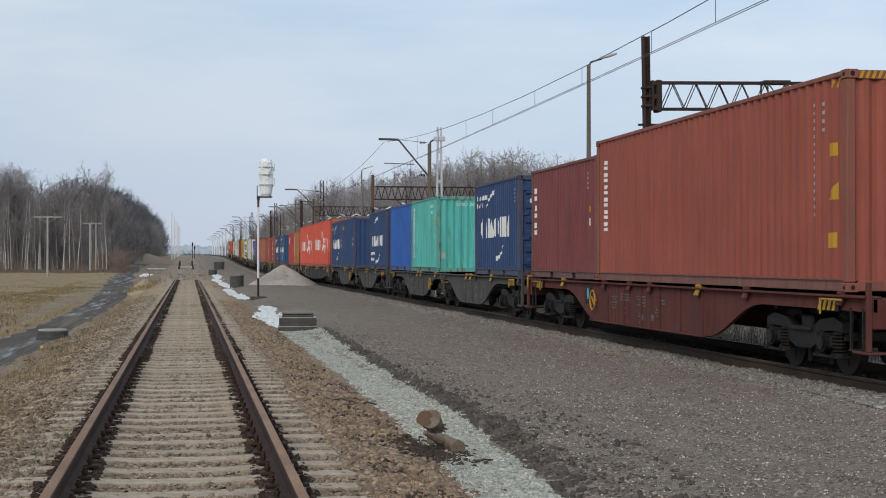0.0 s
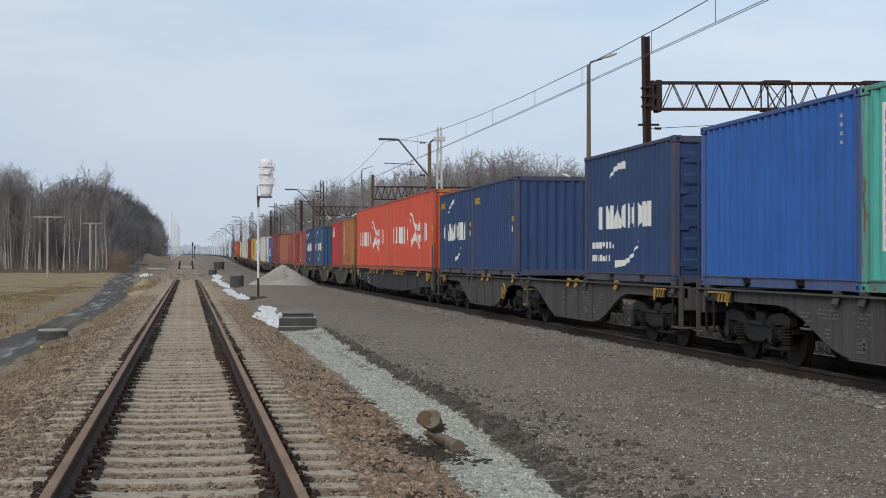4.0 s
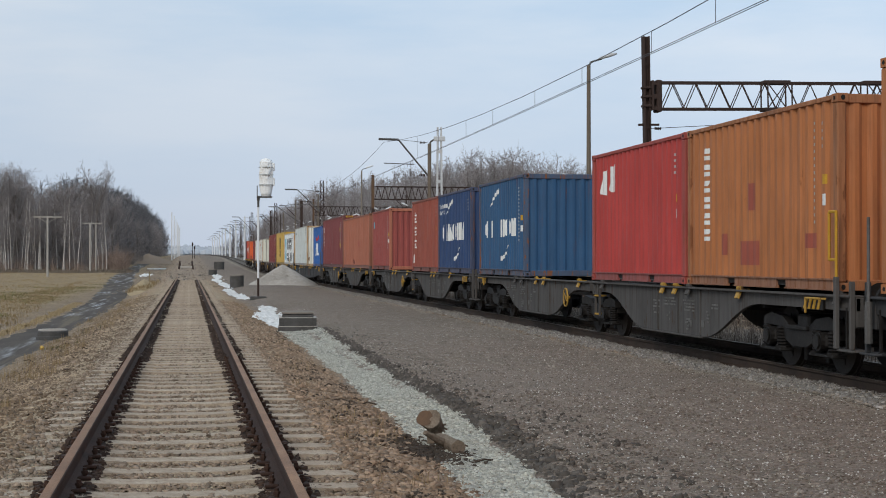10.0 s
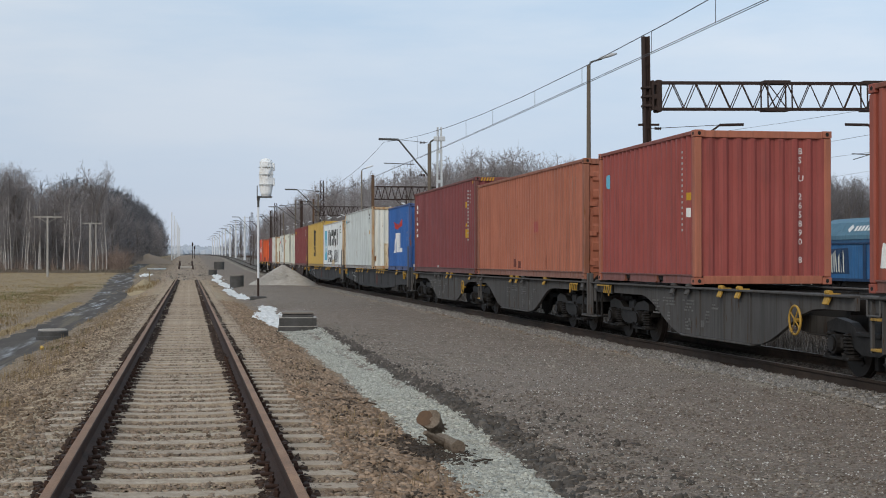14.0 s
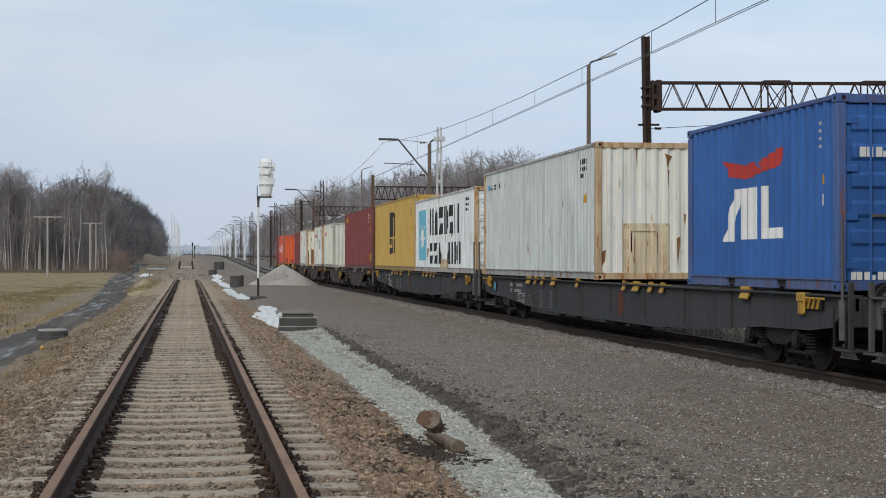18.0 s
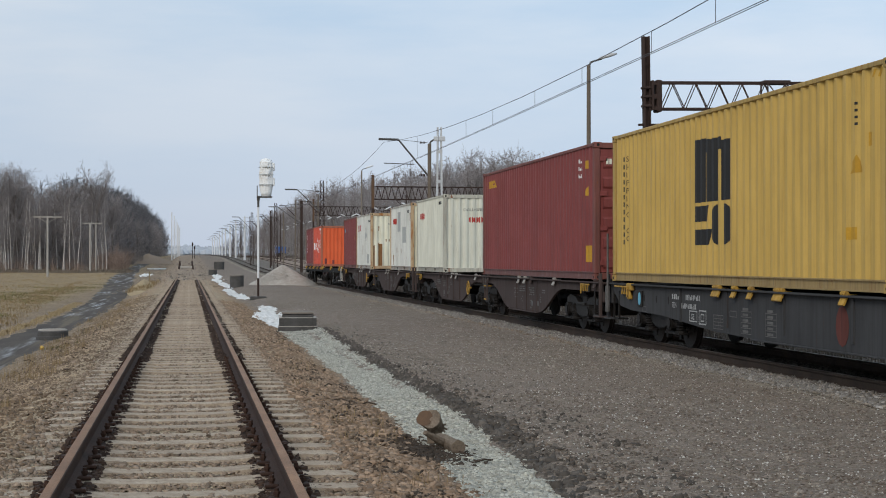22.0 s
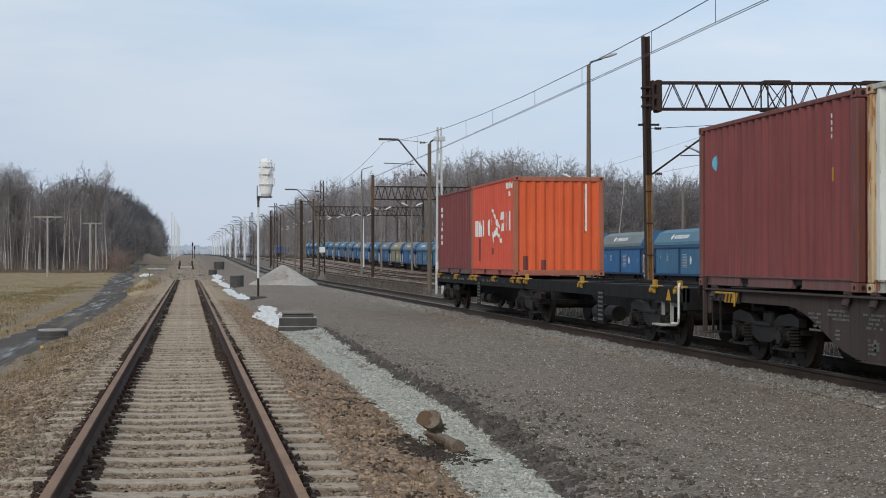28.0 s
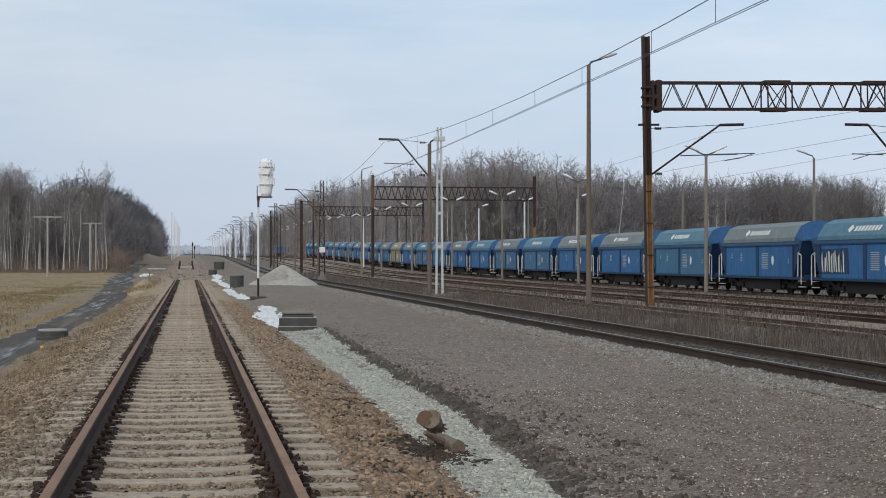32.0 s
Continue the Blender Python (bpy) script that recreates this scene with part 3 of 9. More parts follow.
def build_ground():
    xs = sorted(set([-4000, -1800, -900, -400, -200, -120, -80, -60, -45, -36, -30, -25, -21, -18, -15.5, -13.5, -12, -10.8, -9.8, -9] + [round(-8.4 + 0.3 * i, 2) for i in range(88)] + [18.5, 19.5, 21, 23, 25, 27, 29, 31, 33, 35, 38, 42, 47, 54, 62, 75, 100, 140, 200, 300, 500, 900, 1800, 4000]))
    ys, y = [-4000, -1500, -700, -400, -200, -110, -60, -30, -15, -5, 0, 4], 6.0
    while y < 4000:
        ys.append(y)
        y += max(0.3, y * 0.02)
    vs = [(x, yy, ground_z(x, yy)) for yy in ys for x in xs]
    w = len(xs)
    g = Geo()
    g.v, g.f = vs, [(j * w + i, j * w + i + 1, (j + 1) * w + i + 1, (j + 1) * w + i) for j in range(len(ys) - 1) for i in range(w - 1)]
    ob = part("ground", g, ground_material(), smooth=True)
    tagged(ob, "bare trampled earth, gravel and dry grass beside railway tracks", "ground", kind="structure")


def rail_profile(head_only=False):
    if head_only:
        return [(-0.033, 0.168), (-0.026, 0.1715), (0.026, 0.1715), (0.033, 0.168)]
    return [(-0.075, 0), (0.075, 0), (0.075, 0.012), (0.012, 0.032), (0.01, 0.12), (0.036, 0.134), (0.036, 0.16), (0.026, 0.171), (-0.026, 0.171), (-0.036, 0.16), (-0.036, 0.134), (-0.01, 0.12), (-0.012, 0.032), (-0.075, 0.012)]


def sweep(profile, y0, y1):
    """A profile drawn along the line, over its gentle climb."""
    ys = [y0] + [b for b, _ in RISE if y0 < b < y1] + [y1]
    g, n = Geo(), len(profile)
    for y in ys:
        g.v += [(x, y, z + rise(y)) for x, z in profile]
    g.f = [(k * n + i, k * n + (i + 1) % n, (k + 1) * n + (i + 1) % n, (k + 1) * n + i) for k in range(len(ys) - 1) for i in range(n)]
    g.f += [tuple(range(n))[::-1], tuple(range((len(ys) - 1) * n, len(ys) * n))]
    return g


def track(name, label, x, z, y0, y1, head, sleeper_mat, spacing=0.6, sleepers=(0, 0), sleeper_lift=0.0, half=1.3, detail=(0, 0), rail_mat="rail"):
    """Two rails on sleepers; z is the top of the sleepers. detail: the stretch whose rail fastenings are built."""
    root = thing(name, label, "railway track", kind="structure", at=pose(x, 0, z))
    for s in (-1, 1):
        r = part("rail", fix(sweep(rail_profile(), y0, y1).mesh("rail", M[rail_mat])), None, root, at=pose(s * 0.7535, 0, 0))
        part("rail_head", fix(sweep([(a, b + 0.0025) for a, b in rail_profile(True)], y0, y1).mesh("rail_head", head)), None, r)
    g = Geo()
    g.prism([(-half, -0.18), (half, -0.18), (half, -0.02), (half - 0.06, 0.0), (0.9, 0.005), (0.35, -0.03), (-0.35, -0.03), (-0.9, 0.005), (-half + 0.06, 0.0), (-half, -0.02)], "y", -0.125, 0.125)
    me = fix(g.mesh("sleeper", sleeper_mat))
    rng = random.Random(5)
    y, k = sleepers[0], 0
    while y < sleepers[1]:
        part("sleeper", me, None, root, at=pose(rng.uniform(-0.02, 0.02), y + rng.uniform(-0.025, 0.025), sleeper_lift + rng.uniform(-0.012, 0.006), 0, 0, rng.uniform(-0.5, 0.5)))
        if detail[0] < y < detail[1]:
            for s in (-1, 1):
                for q in (-1, 1):
                    part("rail_clip", CLIP, None, root, at=pose(s * 0.7535 + q * 0.105, y, 0.0, 0, 0, 90 + 90 * q))
        y += spacing
    return root


_cg = Geo().box(-0.05, 0.05, -0.055, 0.055, 0.0, 0.028, 0.008)
_cg.tube((0, 0, 0.02), (0, 0, 0.085), 0.017, n=6)
_cg.tube((0, 0, 0.045), (0, 0, 0.065), 0.026, n=6)
CLIP = _cg.mesh("rail_clip", M["rail"])


def stones(name, label, n, sampler, smin, smax, material, seed, flat=0.7):
    """Loose stones as one mesh: each a dented faceted lump, open below."""
    rng = np.random.default_rng(seed)
    P = sampler(rng, n)
    VV, FF, o = [], [], 0
    near = P[:, 1] < 19.0
    tip = np.array([(1, 0, -0.35), (0, 1, -0.35), (-1, 0, -0.35), (0, -1, -0.35), (0, 0, 0.9)], float)
    lump = np.array([(1, 0.1, -0.35), (0.1, 1, -0.35), (-1, -0.1, -0.35), (-0.1, -1, -0.35), (0.55, 0.5, 0.55), (-0.5, 0.55, 0.62), (-0.55, -0.5, 0.5), (0.5, -0.55, 0.58)], float)
    tip_f = np.array([(0, 1, 4), (1, 2, 4), (2, 3, 4), (3, 0, 4)])
    lump_f = np.array([q for i in range(4) for q in ((i, (i + 1) % 4, 4 + i), (i, 4 + i, 4 + (i + 3) % 4))] + [(4, 5, 6), (4, 6, 7)])
    for Q, base, F, jag in ((P[near], lump, lump_f, 0.27), (P[~near], tip, tip_f, 0.24)):
        k = len(Q)
        if not k:
            continue
        s = (smin + (smax - smin) * rng.uniform(0, 1, (k, 1, 1)) ** 1.4) * rng.uniform(0.65, 1.3, (k, 1, 3))
        V = base[None] * s + rng.normal(0, jag, (k, len(base), 3)) * s
        a = rng.uniform(0, 6.283, k)
        c, d = np.cos(a)[:, None], np.sin(a)[:, None]
        x, y, z = V[..., 0].copy(), V[..., 1].copy(), V[..., 2] * flat
        tilt = rng.uniform(-0.35, 0.35, k)[:, None]
        y, z = y * np.cos(tilt) - z * np.sin(tilt), y * np.sin(tilt) + z * np.cos(tilt)
        V = np.stack([x * c - y * d, x * d + y * c, z], -1) + Q[:, None, :]
        VV.append(V.reshape(-1, 3))
        FF.append((F[None] + len(base) * np.arange(k)[:, None, None]).reshape(-1, 3) + o)
        o += k * len(base)
    V, faces = np.concatenate(VV), np.concatenate(FF)
    me = bpy.data.meshes.new(name)
    me.vertices.add(len(V))
    me.vertices.foreach_set("co", V.reshape(-1))
    me.loops.add(len(faces) * 3)
    me.loops.foreach_set("vertex_index", faces.reshape(-1).astype(np.int32))
    me.polygons.add(len(faces))
    me.polygons.foreach_set("loop_start", np.arange(0, len(faces) * 3, 3, dtype=np.int32))
    me.update(calc_edges=True)
    me.validate()
    me.materials.append(material)
    ob = new(name, me)
    tagged(ob, label, "stones", kind="stuff")
    return ob


def strip(x0, x1, y0, y1, power=1.0, wob=0.0, lift=0.0, keep=None):
    """Random places on a strip of ground, thinning out with distance."""
    def f(rng, n):
        u = rng.uniform(0, 1, n)
        if power == 1.0:
            y = y0 * (y1 / y0) ** u
        else:
            y = (y0 ** -power + u * (y1 ** -power - y0 ** -power)) ** (-1 / power)
        x = rng.uniform(x0, x1, n)
        pts = []
        for a, b in zip(x, y):
            if wob:
                a += wob * noise.noise((a * 0.2, b * 0.55, 9.0)) + wob * 0.5 * noise.noise((a, b * 2.1, 3.0))
            if keep is None or keep(a, b):
                pts.append((a, b, ground_z(a, b) + lift))
        return np.array(pts)
    return f


def build_tracks():
    track("track_near", "rusty single track on half-buried concrete sleepers", NEAR_X, 0.0, -160, 120.5, M["rail_top"], M["sleeper"], 0.6, (-23.7, 120), 0.004, detail=(8, 24))
    track("track_main", "main line track with worn bright rails", TRAIN_X, RAIL_Z - 0.171, -440, 900, M["rail_bright"], M["wood_sleeper"], 0.6, (-16, 90), -0.015, rail_mat="rail_main")
    for x in (17.6, 22.4, 27.0, 32.6):
        track("track_siding", "rusty siding track in weeds", x, -0.47, -80, 700, M["rail_top"], M["wood_sleeper"], 0.65, (44, 75), -0.01)


NEAR_X = -0.08
TRAIN_X, RAIL_Z, SPEED, LAG = 9.62, 0.0, 9.787, 1.415


def travel(t):
    """Metres the train has gone: it slows a little near the end."""
    return SPEED * t - 0.14 * min(max(t - 26.0, 0.0), 2.0) ** 2 * 0.55 - 0.308 * max(t - 28.0, 0.0)



build_ground()
build_tracks()

# ---- the container train ----
DECK = 1.153
# containers and wagons of the moving train
MOVERS, WHEELS = [], []
PITCH, DEEP = 0.2780, 0.042


def depth_at(u, pitch=PITCH):
    k = (u % pitch) / pitch
    if k < 0.26:
        return 0.0
    if k < 0.5:
        return DEEP * (k - 0.26) / 0.24
    if k < 0.76:
        return DEEP
    return DEEP * (1 - k) / 0.24


def breaks(u0, u1, pitch=PITCH):
    us = [u0]
    for i in range(int(u0 / pitch) - 1, int(u1 / pitch) + 2):
        for k in (0.0, 0.26, 0.5, 0.76):
            u = (i + k) * pitch
            if u0 + 1e-4 < u < u1 - 1e-4:
                us.append(u)
    return us + [u1]


def sheet(u0, u1, z0, z1, place, pitch=PITCH):
    """A corrugated steel sheet with its fold lines upright; place(u, z, depth) gives the point."""
    g, us = Geo(), breaks(u0, u1, pitch)
    vs = []
    for u in us:
        d = depth_at(u, pitch)
        vs += [place(u, z0, d), place(u, z1, d)]
    return g.add(vs, [(2 * i, 2 * i + 2, 2 * i + 3, 2 * i + 1) for i in range(len(us) - 1)])


def on_sheet(polys, place, pitch=PITCH, lift=0.004, flat=False):
    """Painted shapes that follow the folds of a corrugated sheet."""
    g = Geo()
    for poly in polys:
        if flat:
            g.add([place(u, z, -lift) for u, z in poly], [tuple(range(len(poly)))])
            continue
        us = [p[0] for p in poly]
        bs = breaks(min(us), max(us), pitch)
        for a, b in zip(bs, bs[1:]):
            q = clip_poly(clip_poly(poly, 0, b, True), 0, a, False)
            if len(q) > 2:
                g.add([place(min(max(u, a), b), z, depth_at(min(max(u, a + 1e-6), b - 1e-6), pitch) - lift) for u, z in q], [tuple(range(len(q)))])
    return g


SINGLE = {"name_blocks": "name_block", "bird_emblem": "emblem_piece", "name_bars": "name_bar", "red_name": "red_name_block", "yellow_name": "yellow_name_block", "paint_patch": "paint_patch", "grey_patch": "grey_patch"}


def container(label, feet, high, near, paint_mat, end="sheet", marks=(), end_marks=(), post_mat=None, stripes=False, group="shipping containers on the train", end_mat=None):
    """near: metres along the train of its leading end. The side that is seen lies at local x = -1.219, the leading end at y = 0."""
    L, H, W = (12.192 if feet == 40 else 6.058), (2.896 if high else 2.615), 1.219
    root = thing("shipping_container", label, "container", group)
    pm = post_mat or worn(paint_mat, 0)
    side = lambda u, z, d: (-W + 0.012 + d, L - u, z)
    far_side = lambda u, z, d: (W - 0.012 - d, u, z)
    front = lambda u, z, d: (-W + u, 0.02 + d, z)
    back = lambda u, z, d: (W - u, L - 0.02 - d, z)
    part("side_panel", sheet(0.13, L - 0.13, 0.15, H - 0.06, side), paint_mat, root)
    part("side_panel", sheet(0.13, L - 0.13, 0.15, H - 0.06, far_side), paint_mat, root)
    part("end_panel", sheet(0.12, 2 * W - 0.12, 0.15, H - 0.1, back, 0.25), paint_mat, root)
    part("roof", Geo().box(-W + 0.05, W - 0.05, 0.05, L - 0.05, H - 0.05, H - 0.012), paint_mat, root)
    part("floor", Geo().box(-W + 0.06, W - 0.06, 0.05, L - 0.05, 0.06, 0.15), M["underside"], root)
    for s in (-1, 1):
        x0, x1 = sorted((s * W, s * (W - 0.07)))
        # Top rails take the post tone as a dark line along the roof edge.
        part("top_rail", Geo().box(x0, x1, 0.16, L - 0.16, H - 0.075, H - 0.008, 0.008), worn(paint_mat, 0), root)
        rail = [(s * (W - a), z) for a, z in ((0.006, 0.172), (0.08, 0.172), (0.08, 0.012), (0.008, 0.012), (0.008, 0.03), (0.03, 0.03), (0.03, 0.15), (0.006, 0.15))]
        lintel = [(s * (W - a), z) for a, z in ((0.006, 0.172), (0.08, 0.172), (0.08, 0.135), (0.03, 0.135), (0.03, 0.15), (0.006, 0.15))]
        slots = [(L / 2 - 1.2, L / 2 - 0.85), (L / 2 + 0.85, L / 2 + 1.2)] if feet == 20 else []
        y = 0.17
        for a, b in slots + [(L - 0.17, L - 0.17)]:
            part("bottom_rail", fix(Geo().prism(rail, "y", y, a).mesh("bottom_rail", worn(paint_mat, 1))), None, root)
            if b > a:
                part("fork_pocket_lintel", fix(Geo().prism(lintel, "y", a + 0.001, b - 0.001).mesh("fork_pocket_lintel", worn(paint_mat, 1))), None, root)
            y = b
        for y0, y1 in ((0.0, 0.16), (L - 0.16, L)):
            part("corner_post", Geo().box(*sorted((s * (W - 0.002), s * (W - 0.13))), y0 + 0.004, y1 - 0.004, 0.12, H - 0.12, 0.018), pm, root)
            for z0 in (0.0, H - 0.118):
                cx0, cx1 = sorted((s * (W + 0.003), s * (W - 0.16)))
                g = Geo().box(cx0, cx1, y0 - 0.002, y0 + 0.178 if y0 == 0 else y1 + 0.002, z0, z0 + 0.118, 0.006) if y0 == 0 else Geo().box(cx0, cx1, y1 - 0.178, y1 + 0.002, z0, z0 + 0.118, 0.006)
                c = part("corner_casting", g, pm, root)
                # Raised dark ovals stand in for the shaded holes of the casting.
                if s < 0:
                    yc = 0.088 if y0 == 0 else L - 0.088
                    part("casting_hole", Geo().prism([(yc + 0.035 * math.cos(a), z0 + 0.06 + 0.028 * math.sin(a)) for a in [k * math.pi / 5 for k in range(10)]], "x", -W - 0.006, -W + 0.002), M["underside"], c)
                if y0 == 0:
                    part("casting_hole", Geo().prism([(s * (W - 0.08) + 0.03 * math.cos(a), z0 + 0.06 + 0.035 * math.sin(a)) for a in [k * math.pi / 5 for k in range(10)]], "y", -0.006, 0.001), M["underside"], c)
    em = end_mat or paint_mat
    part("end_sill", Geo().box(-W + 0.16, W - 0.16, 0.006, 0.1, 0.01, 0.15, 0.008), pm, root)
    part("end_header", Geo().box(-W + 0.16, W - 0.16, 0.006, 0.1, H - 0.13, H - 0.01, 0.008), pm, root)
    if end == "sheet":
        part("end_panel", sheet(0.125, 2 * W - 0.125, 0.14, H - 0.12, front, 0.25), em, root)
    else:
        for s in (-1, 1):
            a, b = sorted((s * 0.012, s * (W - 0.14)))
            g = Geo().box(a, b, 0.045, 0.08, 0.16, H - 0.14)
            n = 6
            hh = (H - 0.36) / n
            for i in range(n):
                z = 0.22 + hh * i
                g.prism([(0.046, z), (0.046, z + hh * 0.62), (0.014, z + hh * 0.5), (0.014, z + hh * 0.12)], "x", a + 0.06, b - 0.06)
            leaf = part("door_leaf", g, em, root)
            for k in (0.3, 0.75):
                xr = a + (b - a) * k
                rod = part("lock_rod", Geo().tube((xr, 0.0, 0.14), (xr, 0.0, H - 0.13), 0.018, n=8), em, leaf)
            part("lock_handle", Geo().box(a + (b - a) * 0.3, a + (b - a) * 0.72, -0.02, 0.0, 0.98, 1.02, 0.006), M["dull_galv"], leaf)
            for i in range(4):
                xe = s * (W - 0.125)
                part("hinge", Geo().box(*sorted((xe, xe - s * 0.16)), 0.004, 0.03, 0.3 + i * (H - 0.7) / 3, 0.4 + i * (H - 0.7) / 3, 0.006), em, leaf)
        part("data_plate", Geo().box(0.45, 0.75, 0.006, 0.012, 1.05, 1.42), M["grey_mark"], root)
    if stripes:
        for s in (0, 1):
            polys = []
            for i in range(5):
                a = 0.17 + i * 0.085 + s * 1.68
                polys.append([(a, H - 0.12), (a + 0.045, H - 0.12), (a + 0.085, H - 0.02), (a + 0.04, H - 0.02)])
            part("hazard_stripes", on_sheet(polys, lambda u, z, d: (-W + u, 0.002 + d, z), flat=True, lift=0.0), M["yellow_mark"], root)
        polys = []
        for i in range(3):
            a = L - 0.5 + i * 0.1
            polys.append([(a, H - 0.2), (a + 0.05, H - 0.2), (a + 0.09, H - 0.1), (a + 0.04, H - 0.1)])
        part("hazard_stripes", on_sheet(polys, side), M["yellow_mark"], root)
    def put(name, polys, m, place, pitch, flat):
        single = name in SINGLE
        for group_ in ([[q] for q in polys] if single else [polys]):
            ob = part(SINGLE[name] if single else name, on_sheet(group_, place, pitch, 0.009 if name == "panel_bars" else 0.004, flat), M[m], root)
            if not single and len(group_) > 1:
                tagged(ob, kind="stuff")
    for name, polys, m in marks:
        put(name, [[(p * L, q * H) for p, q in poly] for poly in polys], m, side, PITCH, False)
    for name, polys, m in end_marks:
        ep = [[(p * 2 * W, q * H) for p, q in poly] for poly in polys]
        if end == "sheet":
            put(name, ep, m, front, 0.25, False)
        else:
            put(name, ep, m, lambda u, z, d: (-W + u, 0.008 + d, z), 0.25, True)
    MOVERS.append((root, near * 0.9816 - LAG, DECK))
    return root


def txt(body, size, r, z, L, H, upright=False):
    return [[(x / L, y / H) for x, y in t] for t in words(body, size, r * L, z * H, upright)]


# shapes of the liveries, in shares of the side's length and height (from its trailing end)
def livery_blocks(small=True):
    out = [("name_blocks", blocks(0.15, 0.46, 0.40, 0.61, "cwv", 0.28) + blocks(0.46, 0.8, 0.40, 0.61, "oow", 0.36, 0.06), "white_mark"),
           ("swoosh", swoosh([(0.27, 0.73), (0.31, 0.79), (0.36, 0.84), (0.42, 0.875), (0.47, 0.885)], 0.008, 0.028), "white_mark"),
           ("swoosh", swoosh([(0.48, 0.17), (0.54, 0.18), (0.59, 0.205), (0.63, 0.25), (0.66, 0.31)], 0.028, 0.006), "white_mark")]
    if small:
        out.append(("small_print", bars(0.05, 0.31, 0.82, 0.87, 9, 0.3) + bars(0.05, 0.2, 0.74, 0.79, 5, 0.3), "white_mark"))
    return out


def codes(r=0.87, yellow=True, z0=0.35, z1=0.9, m="wagon_text", w=0.007):
    out = [("code_column", column(r, r + w, z0, z1, 15, 0.42), m), ("code_column", column(r + 4.2 * w, r + 5.2 * w, 0.74, z1, 4, 0.42), m)]
    if yellow:
        out.append(("warning_label", rect(r + 0.04, r + 0.066, 0.55, 0.60), "yellow_mark"))
        out.append(("data_label", rect(r + 0.04, r + 0.062, 0.44, 0.50), "white_mark"))
    return out


def upright_name(r0, r1, z0, z1, n, m="white_mark"):
    """A name written downwards, as plain broken bars."""
    out, h = [], (z1 - z0) / n
    for i in range(n):
        z = z0 + h * i
        out.append([(r0, z + 0.1 * h), (r1, z + 0.1 * h), (r1, z + 0.36 * h), (r0, z + 0.36 * h)])
        out.append([(r0 + (r1 - r0) * 0.15 * (i % 2), z + 0.5 * h), (r0 + (r1 - r0) * (0.5 + 0.2 * (i % 3)), z + 0.5 * h), (r1 - (r1 - r0) * 0.3 * (i % 2), z + 0.82 * h), (r0 + (r1 - r0) * 0.2 * (i % 2), z + 0.82 * h)])
    return [("name_bars", out, m)]


def band(rows):
    """Quads between an upper and a lower edge: rows of (r, top, bottom)."""
    return [[(a, b0), (c, b1), (c, t1), (a, t0)] for (a, t0, b0), (c, t1, b1) in zip(rows, rows[1:])]


def star_shapes():
    wing = [(0.526, 0.755, 0.745), (0.543, 0.774, 0.738), (0.564, 0.765, 0.722), (0.583, 0.725, 0.67), (0.598, 0.69, 0.625), (0.618, 0.638, 0.571), (0.64, 0.613, 0.512), (0.653, 0.613, 0.515), (0.664, 0.615, 0.541)]
    tail = [(0.666, 0.622, 0.556), (0.672, 0.586, 0.525), (0.685, 0.5, 0.452), (0.69, 0.462, 0.425), (0.705, 0.395, 0.36), (0.709, 0.378, 0.37)]
    edge = [(0.526, 0.7, 0.69), (0.536, 0.665, 0.61), (0.547, 0.6, 0.55), (0.55, 0.56, 0.545)]
    foot = [(0.549, 0.465, 0.45), (0.554, 0.42, 0.33), (0.561, 0.405, 0.242), (0.572, 0.42, 0.34), (0.588, 0.455, 0.372), (0.609, 0.493, 0.39), (0.628, 0.506, 0.395), (0.646, 0.502, 0.395), (0.661, 0.445, 0.38), (0.678, 0.41, 0.36), (0.69, 0.371, 0.338), (0.713, 0.34, 0.288), (0.723, 0.356, 0.288), (0.732, 0.355, 0.29)]
    return [band(wing), band(tail), band(edge), band(foot)]


def star_livery(k=1.0, dz=0.0):
    q = lambda pts: [(0.5 + (x - 0.5) * k, z + dz) for x, z in pts]
    return [("name_blocks", blocks(0.135, 0.29, 0.38, 0.61, "uvw", 0.22) + blocks(0.29, 0.52, 0.37, 0.6, "ouuc", 0.22) + blocks(0.69, 0.865, 0.37, 0.62, "suo", 0.2), "white_mark")] + [("star_emblem", [q(p) for p in s], "white_mark") for s in star_shapes()] + codes(0.9, False, 0.3, 0.9, w=0.006)


def warn_triangle(r, z):
    return [("warning_triangle", [[(r, z), (r + 0.026, z), (r + 0.026, z + 0.085)]], "yellow_mark"), ("warning_label", rect(r + 0.002, r + 0.024, z + 0.2, z + 0.26), "yellow_mark")]


